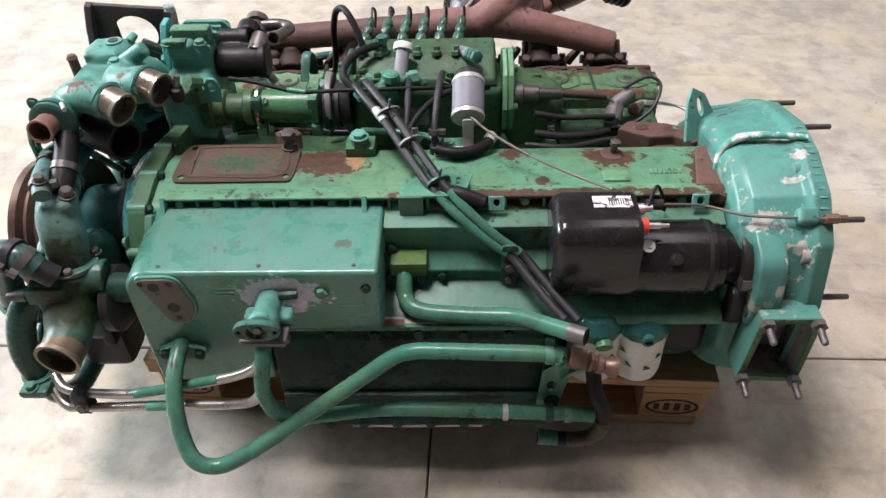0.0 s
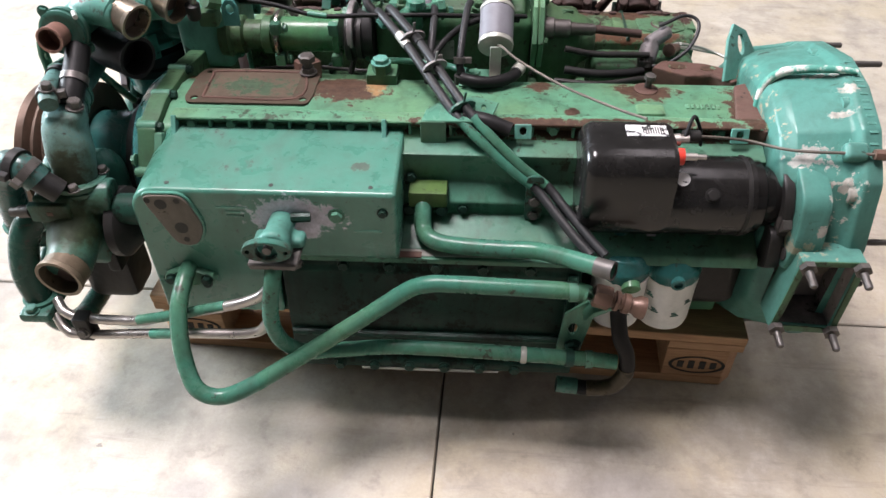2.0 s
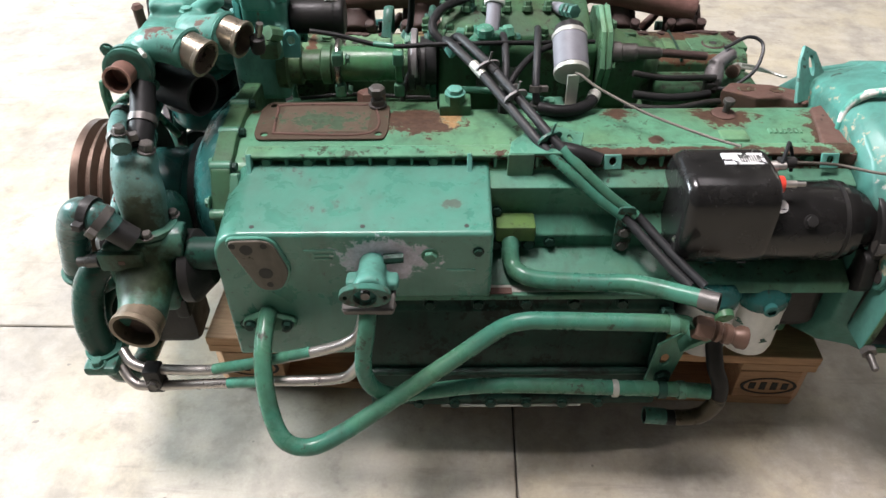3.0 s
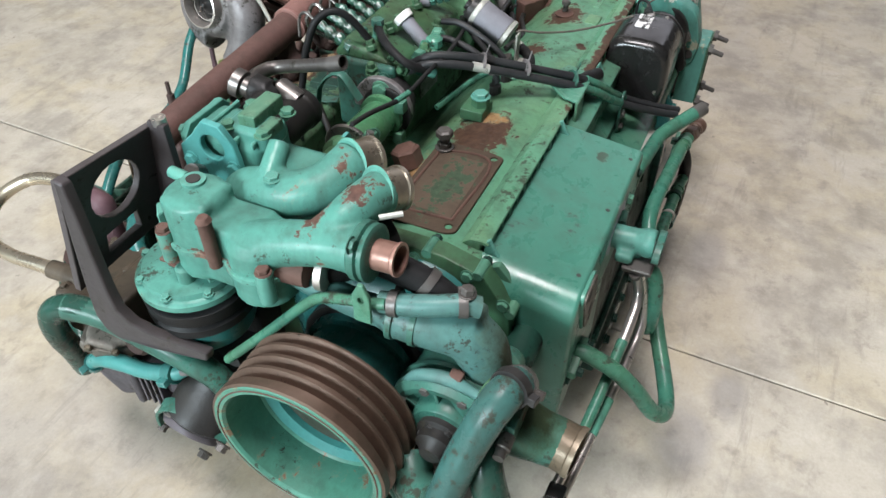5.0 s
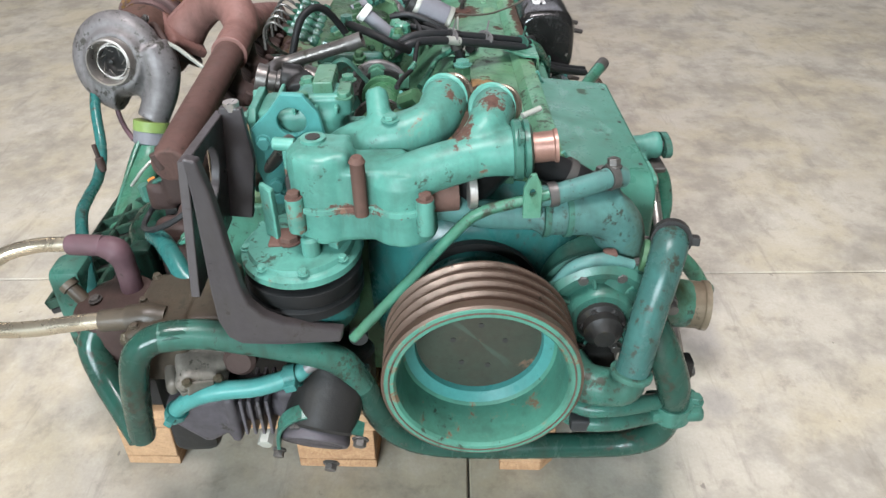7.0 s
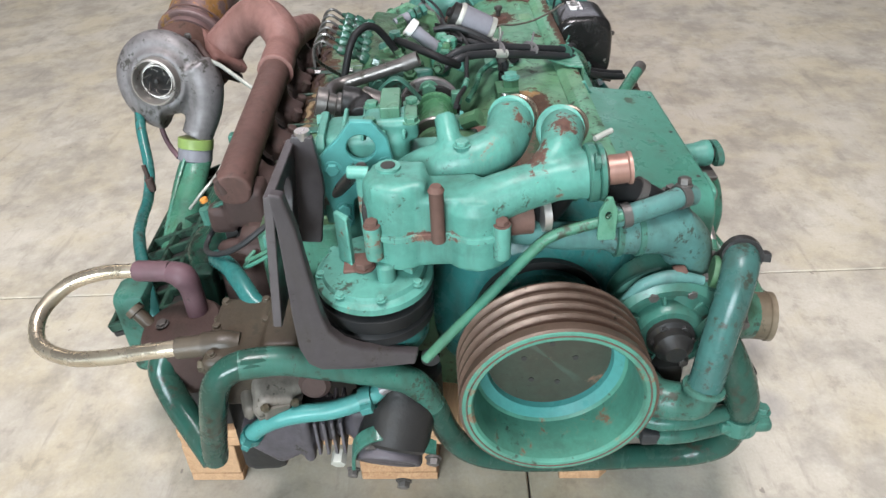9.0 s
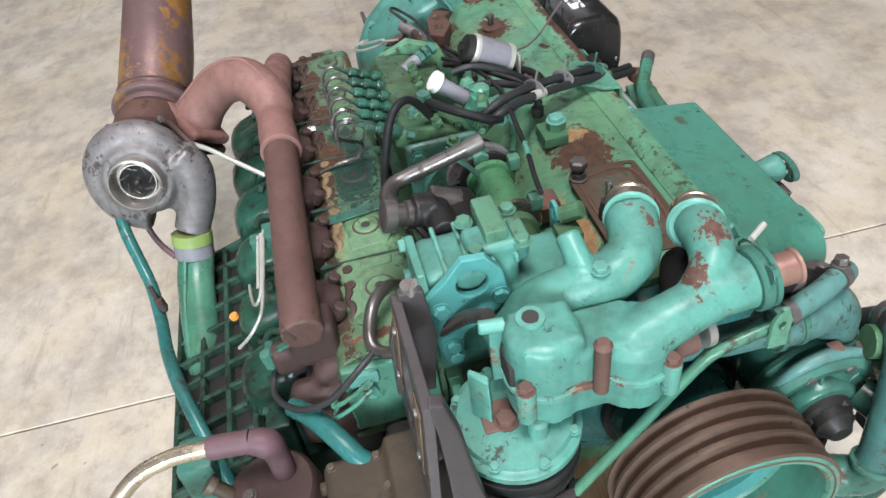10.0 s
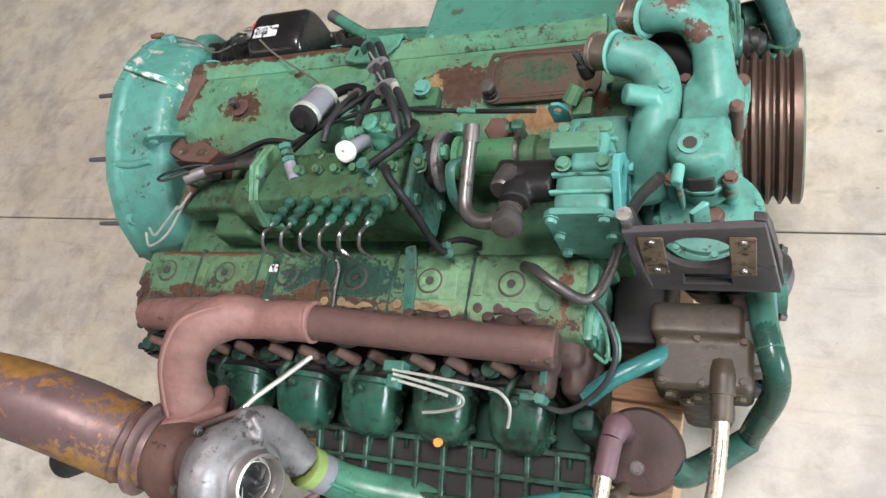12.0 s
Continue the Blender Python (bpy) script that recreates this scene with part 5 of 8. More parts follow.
    walls = loft([[(x, -0.09, z) for x, z in outer], [(x, -0.142, z) for x, z in outer], [(x, -0.142, z) for x, z in inner], [(x, -0.136, z) for x, z in inner]], caps=False)
    lining = loft([[(x, -0.136, z) for x, z in inner], [(x, -0.105, z) for x, z in inner], [(x, 0.0, z) for x, z in inner]], caps=False)
    w = part("window_flange", bevelled(walls, 0.004, 2), "bell", b)
    part("flange_face", loft([[(x, -0.1425, z) for x, z in outer], [(x, -0.1445, z) for x, z in outer], [(x, -0.1445, z) for x, z in inner], [(x, -0.1425, z) for x, z in inner]], caps=False), "olive", w, "worn dirty flange face")
    part("window_lining", lining, "lining", w, "dusty grey bare inner walls")
    part("window_floor", rbox(0.585, 0.667, -0.072, -0.064, 0.31, 0.44, 0.003), "lining", w, "dirty wall inside the window")
    part("inner_lug", lathe([(0.018, 0), (0.018, 0.03), (0.01, 0.032)], (0.635, -0.07, 0.40), (0, -1, 0.2), 16), "grease", w)
    for x, z in ((0.591, 0.444), (0.672, 0.444), (0.581, 0.308), (0.671, 0.304)):
        stud((x, -0.14, z), (0.05, -1, -0.25), 0.042, w, "iron", 0.0065)
        part("nut", lathe([(0.013, 0), (0.013, 0.010)], (x, -0.1445, z), (0, -1, -0.1), 6), "iron", w)
    # lifting plate with a long slot
    eye = [(-0.045, -0.035), (0.035, -0.04), (0.05, 0.0), (0.03, 0.055), (0.0, 0.075), (-0.02, 0.045)]
    e = part("lifting_plate", plate(eye, [(0.012, 0.03, 0.008, 0.022)], "y", -0.004, 0.004, 0.001), "bell", E, "teal lifting plate with a slot")
    e.matrix_basis = Matrix.Translation((0.545, 0.252, 0.582)) @ pose(0, 0, 0, -28, 0, 30) @ Matrix.Scale(0.86, 4)
    bolt((0.56, 0.235, 0.575), (-0.5, -0.8, 0.2), E, "bell", 0.011)


bell_housing()


# ---- front end ----
def crank_pulley():
    y, z = 0.184, 0.394
    rings = []
    for cx, ry, rz, dz, power in ((-0.484, 0.172, 0.178, -0.01, 0.6), (-0.50, 0.168, 0.172, -0.008, 0.65), (-0.53, 0.14, 0.145, 0.0, 0.85), (-0.545, 0.118, 0.118, 0.0, 1.0), (-0.552, 0.108, 0.108, 0.0, 1.0)):
        rings.append([(cx, y + ry * math.copysign(abs(math.cos(a)) ** power, math.cos(a)), z + dz + rz * math.copysign(abs(math.sin(a)) ** power, math.sin(a))) for a in [k * math.tau / 44 for k in range(44)]])
    part("timing_cover", loft(rings), "bluepipe", E, "blue-green domed timing cover behind the crank pulley")
    n = part("crank_hub", lathe([(0.092, 0), (0.092, 0.03), (0.085, 0.034), (0.085, 0.10)], (-0.55, y, z), (-1, 0, 0), 44), "bluepipe", E, "dark blue-green crank hub")
    part("seal_ring", lathe([(0.094, 0), (0.104, 0.002), (0.104, 0.014), (0.094, 0.016)], (-0.551, y, z), (-1, 0, 0), 44), "blackiron", n)
    prof = [(0.09, 0.0), (0.128, 0.0)]
    x = 0.004
    for i in range(4):
        prof += [(0.138, x), (0.138, x + 0.003), (0.124, x + 0.010), (0.124, x + 0.013), (0.138, x + 0.020)]
        x += 0.0215
    prof += [(0.138, x + 0.003), (0.1385, x + 0.012), (0.134, x + 0.014), (0.121, x + 0.014), (0.118, x + 0.010), (0.112, 0.035), (0.10, 0.024), (0.06, 0.022), (0.02, 0.022)]
    h = x + 0.014
    p = part("crank_pulley", lathe(prof[:-6], (-0.757 + h, y, z), (-1, 0, 0), 72, caps=False), "groove", E, "large four-groove belt pulley with rusty grooves", angle=25)
    rim = [(0.1345, h - 0.0002), (0.1335, h + 0.001), (0.1215, h + 0.001), (0.118, h - 0.004)]
    part("rim", lathe(rim, (-0.757 + h, y, z), (-1, 0, 0), 72, caps=False), "dish", p, "green rim with rubbed rust")
    part("rim_line", lathe([(0.129, h + 0.0012), (0.1285, h + 0.0022), (0.127, h + 0.0022), (0.1265, h + 0.0012)], (-0.757 + h, y, z), (-1, 0, 0), 72, caps=False), "rust", p)
    part("dish", lathe([(0.1185, h - 0.003), (0.112, 0.034), (0.108, 0.030)], (-0.757 + h, y, z), (-1, 0, 0), 72, caps=False), "dish", p, "dished green pulley inside with rust blush")
    part("step_ring", lathe([(0.1085, 0.030), (0.094, 0.022), (0.092, 0.012)], (-0.757 + h, y, z), (-1, 0, 0), 72, caps=False), "cyan", p, "bright turquoise ring")
    part("web", lathe([(0.0925, 0.0125), (0.05, 0.0123), (0.001, 0.012)], (-0.757 + h, y, z), (-1, 0, 0), 60, caps=False), "web", p, "brown-stained pulley web")
    # holes in the web are only black discs, dark as if deep
    for a in (20, 95, 165, 250, 310):
        ca, sa = math.cos(radians(a)), math.sin(radians(a))
        part("hole", lathe([(0.0042, 0), (0.0042, 0.001)], (-0.757 + h - 0.0126, y + 0.04 * ca, z + 0.04 * sa - 0.01), (-1, 0, 0), 10), "print", p)
    part("timing_notch", lathe([(0.004, 0), (0.004, 0.001)], (-0.727, y + 0.05, z - 0.108), (-0.2, 0, 1), 8), "print", p)


crank_pulley()


def thermostat_housing():
    A = [(-0.528, 0.395, 0.585), (-0.535, 0.37, 0.635), (-0.546, 0.325, 0.662), (-0.547, 0.278, 0.672), (-0.524, 0.24, 0.682), (-0.474, 0.223, 0.694)]
    B = [(-0.63, 0.30, 0.635), (-0.625, 0.24, 0.66), (-0.617, 0.18, 0.672), (-0.612, 0.132, 0.675)]
    C = [(-0.612, 0.205, 0.668), (-0.595, 0.178, 0.692), (-0.565, 0.165, 0.702), (-0.522, 0.156, 0.697)]
    body = joined(lathe([(0.046, 0), (0.046, 0.108), (0.043, 0.120), (0.034, 0.126)], (-0.612, 0.39, 0.565), (0, 0, 1), 32),
                  lathe([(0.046, 0), (0.046, 0.085), (0.038, 0.1)], (-0.624, 0.285, 0.565), (0, 0, 1), 32),
                  rbox(-0.652, -0.582, 0.28, 0.40, 0.565, 0.670, 0.006), tube(B, [0.036, 0.031, 0.029, 0.033], 20), tube(C, [0.024, 0.026, 0.028, 0.031], 20),
                  rbox(-0.648, -0.578, 0.35, 0.425, 0.655, 0.692, 0.008))
    t = part("thermostat_housing", body, "teal", E, "teal cast thermostat housing with flaked rusty paint", cast=0.0038, smooth=1)
    part("parting_flange", joined(lathe([(0.046, 0), (0.051, 0.001), (0.051, 0.008), (0.046, 0.009)], (-0.612, 0.39, 0.612), (0, 0, 1), 36), lathe([(0.046, 0), (0.051, 0.001), (0.051, 0.008), (0.046, 0.009)], (-0.624, 0.285, 0.612), (0, 0, 1), 36),
                                  rbox(-0.657, -0.578, 0.28, 0.40, 0.612, 0.621, 0.001, 1)), "teal", t, "parting flange with flaked edges")
    for x, y in ((-0.652, 0.425), (-0.665, 0.255), (-0.57, 0.425), (-0.582, 0.245)):
        lg = part("lug", lathe([(0.011, 0), (0.012, 0.002), (0.012, 0.05), (0.010, 0.052)], (x, y, 0.585), (0, 0, 1), 14), "teal", t)
        bolt((x, y, 0.636), (0, 0, 1), lg, "rust", 0.009, 0.009)
    p = part("coolant_elbow", joined(tube(A, [0.038, 0.036, 0.034, 0.033, 0.033, 0.034], 22), lathe([(0.044, 0), (0.044, 0.012), (0.039, 0.014), (0.039, 0.03)], (-0.526, 0.402, 0.568), (0, -0.4, 1), 26),
                                     lathe([(0.017, 0), (0.016, 0.05), (0.012, 0.052)], (-0.548, 0.315, 0.690), (0.9, 0.12, 0.55), 18)), "teal", E, "teal cast coolant elbow", cast=0.004, smooth=1)
    for at, ax, par in (((-0.474, 0.223, 0.694), (0.88, -0.36, -0.22), p), ((-0.52, 0.158, 0.696), (0.85, -0.42, -0.3), t)):
        at = Vector(at) - Vector(ax).normalized() * 0.008
        o = part("steel_mouth", lathe([(0.028, 0), (0.0295, 0.002), (0.0295, 0.032), (0.0315, 0.034), (0.0315, 0.040), (0.0265, 0.040), (0.0265, 0.004)], at, ax, 32), "mouth", par, "worn brassy pipe mouth")
        part("bore", lathe([(0.026, 0.0), (0.026, 0.003)], Vector(at) + Vector(ax).normalized() * 0.014, ax, 24), "darkrust", o, "dark brown bore")
        part("bead", lathe([(0.032, 0), (0.0355, 0.003), (0.032, 0.006)], at - Vector(ax).normalized() * 0.002, ax, 32), "teal", par)
    # flange and copper stub
    part("end_flange", lathe([(0.037, 0), (0.0395, 0.003), (0.0395, 0.012), (0.035, 0.014), (0.038, 0.016), (0.038, 0.022), (0.030, 0.026)], (-0.613, 0.14, 0.677), (0, -1, 0.06), 28), "pump", t, "greasy grey-green pipe flange")
    part("copper_stub", lathe([(0.020, 0), (0.020, 0.03), (0.022, 0.032), (0.022, 0.036), (0.018, 0.036), (0.018, 0.004)], (-0.615, 0.117, 0.68), (-0.02, -1, 0.1), 26), "stub", t, "worn copper hose stub")
    for x, z in ((-0.64, 0.708), (-0.585, 0.647)):
        bolt((x, 0.135, z), (0, -1, 0), t, "pump", 0.009)
    part("vent_pipe", lathe([(0.004, 0), (0.004, 0.03)], (-0.585, 0.125, 0.712), (0.5, -0.8, 0.1), 10), "whitepipe", t)
    r = part("long_bolt", lathe([(0.0095, 0), (0.0095, 0.075), (0.011, 0.078), (0.007, 0.085)], (-0.659, 0.338, 0.612), (-0.02, 0, 1), 14), "rust", t, "rusty long bolt")
    # solid block, its black stands for the shade inside a recess
    part("cavity", rbox(-0.632, -0.592, 0.42, 0.4385, 0.60, 0.655, 0.006), "print", t, "black block put in for the shade of an open recess")
    part("cavity_rim", rbox(-0.586, -0.577, 0.415, 0.447, 0.58, 0.675, 0.003), "teal", t)
    # uncut bolt hole, its inner shade is a black disc
    part("bolt_hole", lathe([(0.010, 0), (0.010, 0.0015)], (-0.60, 0.40, 0.696), (0, 0, 1), 14), "print", t)
    part("lug", lathe([(0.017, 0), (0.017, 0.016)], (-0.60, 0.40, 0.68), (0, 0, 1), 16), "teal", t)
    part("nipple", lathe([(0.009, 0), (0.009, 0.028), (0.007, 0.03)], (-0.585, 0.428, 0.678), (0.1, 1, 0.05), 12), "teal", t)
    bolt((-0.56, 0.30, 0.70), (0, 0, 1), t, "teal", 0.01)
    # open rubber hose and blue-ringed union under the elbows
    k = part("open_hose", tube([(-0.61, 0.215, 0.615), (-0.58, 0.19, 0.617), (-0.545, 0.172, 0.617), (-0.515, 0.155, 0.616)], [0.03, 0.034, 0.036, 0.037], 22, mouth=0.05), "rubber", E, "black rubber coolant hose with an open end")
    part("blue_union", lathe([(0.02, 0), (0.026, 0.002), (0.026, 0.012), (0.018, 0.014)], (-0.62, 0.20, 0.622), (0.1, -1, 0), 22), "steel", k)
    part("rust_sleeve", lathe([(0.024, 0), (0.024, 0.05)], (-0.63, 0.262, 0.622), (0.1, -1, 0), 20), "rust", k)


thermostat_housing()


def belt_drum():
    """The vertical hub with its round lid, rubber band and teal foot."""
    x, y = -0.615, 0.432
    d = part("hub_drum", lathe([(0.066, -0.10), (0.072, -0.09), (0.074, -0.04), (0.07, -0.03)], (x, y, 0.515), (-0.05, 0.0, 1), 40), "bluepipe", E, "vertical teal hub drum")
    part("rubber_band", lathe([(0.074, -0.052), (0.082, -0.05), (0.083, -0.035), (0.078, -0.03), (0.082, -0.025), (0.083, -0.004), (0.074, 0.0)], (x, y, 0.515), (-0.05, 0, 1), 44), "rubber", d, "black rubber band")
    lid = part("lid", lathe([(0.079, 0.0), (0.084, 0.004), (0.084, 0.014), (0.080, 0.018), (0.075, 0.019), (0.072, 0.026), (0.03, 0.029), (0.001, 0.03)], (x, y, 0.522), (-0.05, 0, 1), 44), "teal", d, "round green lid with a rusty square")
    part("rusty_square", rbox(x - 0.022, x + 0.022, y + 0.0, y + 0.042, 0.545, 0.5535, 0.002, 1), "rust", lid)
    part("screw_boss", lathe([(0.013, 0), (0.013, 0.03), (0.009, 0.034)], (x - 0.035, y - 0.02, 0.54), (0, 0, 1), 12), "teal", lid)
    for k in range(8):
        a = radians(k * 45 + 10)
        bolt((x + 0.076 * math.cos(a), y + 0.076 * math.sin(a), 0.542), (-0.05, 0, 1), lid, "teal", 0.006, 0.006)
    part("spoke", prism([(x - 0.01, y + 0.03), (x + 0.0, y + 0.025), (x + 0.02, y + 0.045), (x + 0.012, y + 0.05)], "z", 0.55, 0.63, 0.002, 1), "teal", lid)
    part("lip", prism([(x - 0.03, y - 0.055), (x + 0.03, y - 0.085), (x + 0.045, y - 0.07), (x - 0.02, y - 0.04)], "z", 0.51, 0.565, 0.004), "teal", lid)


belt_drum()


def black_bracket():
    top, low = 0.712, 0.53
    tilt = Matrix.Translation((0, 0.549, low)) @ pose(0, 0, 0, 5) @ Matrix.Translation((0, 0, -low))
    face = [(-0.515, top - 0.012), (-0.70, top + 0.004), (-0.722, low), (-0.53, low)]
    holes = [(-0.614, 0.645, 0.047, 0.042), [(-0.588, 0.584), (-0.588, 0.553), (-0.656, 0.553), (-0.652, 0.584)]]
    b = part("mounting_bracket", moved(plate(face, holes, "y", 0.0, 0.012, 0.0012), tilt), "bracket", E, "heavy black-painted L-shaped steel mounting bracket")
    rim = [(-0.702, 0.539, 0.721), (-0.702, 0.523, 0.716), (-0.708, 0.512, 0.671), (-0.714, 0.505, 0.609), (-0.72, 0.496, 0.543), (-0.722, 0.489, 0.516), (-0.72, 0.474, 0.495), (-0.714, 0.452, 0.477),
           (-0.689, 0.376, 0.439), (-0.689, 0.381, 0.419), (-0.714, 0.457, 0.438), (-0.726, 0.507, 0.452), (-0.728, 0.523, 0.466), (-0.728, 0.532, 0.494), (-0.724, 0.534, 0.538), (-0.716, 0.534, 0.612), (-0.708, 0.535, 0.672)]
    arm = loft([[(x, y, z) for x, y, z in rim], [(x + 0.017, y - 0.002, z) for x, y, z in rim]])
    part("arm", bevelled(arm, 0.0035, 2, 50), "bracket", b, "cranked arm of the bracket")
    part("side_web", strap([(-0.522, 0.522, 0.708), (-0.527, 0.53, 0.63), (-0.535, 0.54, 0.54)], (0, 1, 0), [0.03, 0.06, 0.05], 0.014), "bracket", b)
    for x in (-0.553, -0.672):
        part("wear_strip", moved(rbox(x - 0.017, x + 0.017, 0.012, 0.0145, 0.585, 0.69, 0.001, 1), tilt), "strip", b, "rubbed rusty bare strip")
        for z in (0.60, 0.678):
            part("rivet", moved(lathe([(0.006, 0), (0.005, 0.003), (0.002, 0.004)], (x, 0.0145, z), (0, 1, 0), 12), tilt), "oilsteel", b)
    part("corner", lathe([(0.011, 0), (0.011, 0.012)], (-0.519, 0.522, 0.702), (0, 0, 1), 14), "steel", b)


black_bracket()


def strut_and_hoses():
    s = part("strut_rod", tube([(-0.66, 0.368, 0.40), (-0.652, 0.285, 0.493), (-0.645, 0.208, 0.581), (-0.644, 0.18, 0.602), (-0.644, 0.15, 0.612), (-0.643, 0.115, 0.62), (-0.64, 0.092, 0.624)], 0.0078, 12), "pipe", E, "thin green strut rod")
    part("eye", lathe([(0.014, 0), (0.014, 0.01)], (-0.65, 0.36, 0.40), (-1, 0, 0), 14), "blackiron", s)
    tag = plate([(0.104, 0.60), (0.128, 0.60), (0.128, 0.645), (0.119, 0.665), (0.112, 0.665), (0.104, 0.645)], [(0.116, 0.638, 0.004, 0.006)], "x", -0.66, -0.654, 0.001)
    part("tag_plate", tag, "green", s)

    w = part("coolant_crosspipe", joined(tube([(-0.615, 0.25, 0.60), (-0.618, 0.17, 0.583), (-0.618, 0.11, 0.58), (-0.616, 0.095, 0.579), (-0.61, 0.05, 0.577), (-0.596, 0.004, 0.566), (-0.588, -0.018, 0.538), (-0.586, -0.028, 0.505), (-0.586, -0.03, 0.48)],
                                              [0.020, 0.020, 0.021, 0.029, 0.032, 0.036, 0.038, 0.034, 0.034], 22),
                                         rbox(-0.615, -0.56, -0.02, 0.03, 0.565, 0.602, 0.01)), "haze", E, "grey-green cast coolant pipe", cast=0.004, smooth=1)
    for at, ax, r in (((-0.616, 0.092, 0.579), (0.05, -0.9, -0.03), 0.032), ((-0.612, 0.062, 0.5775), (0.08, -0.9, -0.03), 0.0335)):
        part("collar", lathe([(r - 0.004, -0.005), (r, -0.004), (r, 0.004), (r - 0.004, 0.005)], at, ax, 24), "pump", w)
    fl = part("bolted_flange", lathe([(0.045, 0), (0.048, 0.002), (0.048, 0.008), (0.043, 0.010), (0.048, 0.012), (0.048, 0.02), (0.044, 0.022)], (-0.588, -0.03, 0.475), (0.05, 0.06, 1), 26), "pump", w, "oily bolted pipe flange")
    for a in (20, 110, 200, 290):
        bolt((-0.588 + 0.043 * math.cos(radians(a)), -0.03 + 0.043 * math.sin(radians(a)), 0.496), (0, 0, 1), fl, "iron", 0.008, 0.010)
    h = part("thin_hose", tube([(-0.632, 0.105, 0.616), (-0.626, 0.068, 0.62), (-0.615, 0.03, 0.625), (-0.603, 0.003, 0.627), (-0.594, -0.016, 0.622)], 0.0145, 16), "haze", w, "small grey hose with clamps")
    bh = part("rubber_joint", tube([(-0.585, 0.02, 0.60), (-0.585, 0.055, 0.622), (-0.59, 0.09, 0.638), (-0.596, 0.12, 0.65)], 0.02, 20), "rubber", w, "black rubber pipe joint")
    part("band_clip", lathe([(0.0198, -0.006), (0.0225, -0.006), (0.0225, 0.006), (0.0198, 0.006)], (-0.585, 0.06, 0.625), (0, 0.8, 0.5), 26), "iron", bh)
    clamp_ring((-0.629, 0.086, 0.618), (0.15, -0.95, 0.08), 0.0155, h, "iron", 0.012)
    clamp_ring((-0.603, 0.003, 0.627), (0.4, -0.85, 0.0), 0.0155, h, "iron", 0.012)
    bolt((-0.57, 0.01, 0.602), (0.2, 0, 1), w, "iron", 0.011, 0.016)
    bolt((-0.598, 0.0, 0.641), (0.2, 0, 1), w, "iron", 0.009, 0.012)
    part("pipe_lug", rbox(-0.64, -0.622, -0.012, 0.008, 0.488, 0.525, 0.004), "rust", w)


strut_and_hoses()


def water_pump():
    body = joined(lathe([(0.06, 0), (0.085, 0.008), (0.085, 0.055), (0.07, 0.07)], (-0.555, 0.0, 0.43), (-1, 0, -0.05), 32),
                  tube([(-0.60, -0.03, 0.43), (-0.597, -0.08, 0.412), (-0.591, -0.115, 0.398), (-0.588, -0.145, 0.392)], [0.05, 0.044, 0.039, 0.037], 22),
                  rbox(-0.648, -0.575, -0.085, -0.03, 0.40, 0.487, 0.008), tube([(-0.603, -0.03, 0.50), (-0.605, -0.025, 0.47), (-0.605, -0.01, 0.43)], [0.042, 0.044, 0.05], 20),
                  rbox(-0.62, -0.55, -0.08, -0.02, 0.335, 0.42, 0.015), lathe([(0.03, 0), (0.03, 0.07)], (-0.60, -0.045, 0.47), (0.9, 0.1, -0.1), 18))
    w = part("water_pump", body, "pump", E, "oily green cast water pump", cast=0.004, smooth=1)
    v = part("volute", lathe([(0.075, 0), (0.088, 0.004), (0.090, 0.012), (0.082, 0.016), (0.082, 0.024), (0.089, 0.028), (0.088, 0.040), (0.078, 0.047), (0.068, 0.046), (0.064, 0.036), (0.052, 0.036), (0.049, 0.052), (0.044, 0.057), (0.02, 0.058)],
                             (-0.60, 0.006, 0.425), (-1, 0.02, -0.06), 40), "pump", w, "stepped round pump cover")
    hub = part("shaft_hub", lathe([(0.034, 0.05), (0.035, 0.066), (0.028, 0.070), (0.028, 0.084), (0.022, 0.088), (0.015, 0.098)], (-0.60, 0.006, 0.425), (-1, 0.02, -0.06), 26), "blackiron", v, "greasy black shaft hub")
    for k in range(7):
        a = radians(k * 360 / 7 + 12)
        rib = moved(rbox(-0.0025, 0.0025, 0.050, 0.068, 0.034, 0.047, 0.001, 1), Matrix.Translation((-0.60, 0.006, 0.425)) @ frame_of((-1, 0.02, -0.06)) @ pose(0, 0, 0, 0, 0, math.degrees(a)))
        part("rib", rib, "pump", v)
    for k in range(6):
        a = radians(60 * k)
        bolt((-0.668, 0.006 + 0.027 * math.cos(a), 0.421 + 0.027 * math.sin(a)), (-1, 0.02, -0.06), hub, "blackiron", 0.0055, 0.006)
    part("drip_lip", tube([(-0.633, 0.075, 0.47), (-0.637, 0.05, 0.503), (-0.637, 0.01, 0.515), (-0.637, -0.035, 0.505)], [0.006, 0.009, 0.01, 0.007], 10), "haze", v, "dusty cast ridge on the pump")
    for i in range(8):
        a = radians(45 * i + 20)
        bolt((-0.643, 0.006 + 0.072 * math.cos(a), 0.423 + 0.072 * math.sin(a)), (-1, 0, -0.06), v, "iron", 0.008, 0.01)
    part("mouth_pipe", lathe([(0.034, 0), (0.037, 0.002), (0.037, 0.024), (0.039, 0.026), (0.039, 0.034), (0.033, 0.034), (0.033, 0.006)], (-0.588, -0.138, 0.3925), (-0.12, -0.97, -0.06), 32), "brownrim", w, "bare worn pump outlet mouth")
    part("bore", lathe([(0.0325, 0), (0.0325, 0.002)], (-0.589, -0.146, 0.392), (-0.12, -0.97, -0.06), 24), "darkrust", w)
    pad = part("name_pad", rbox(-0.652, -0.582, -0.094, -0.08, 0.445, 0.48, 0.004), "pump", w, "raised oblong pad")
    part("mark", rbox(-0.62, -0.61, -0.0948, -0.093, 0.46, 0.467, 0.0004, 1), "rust", pad)
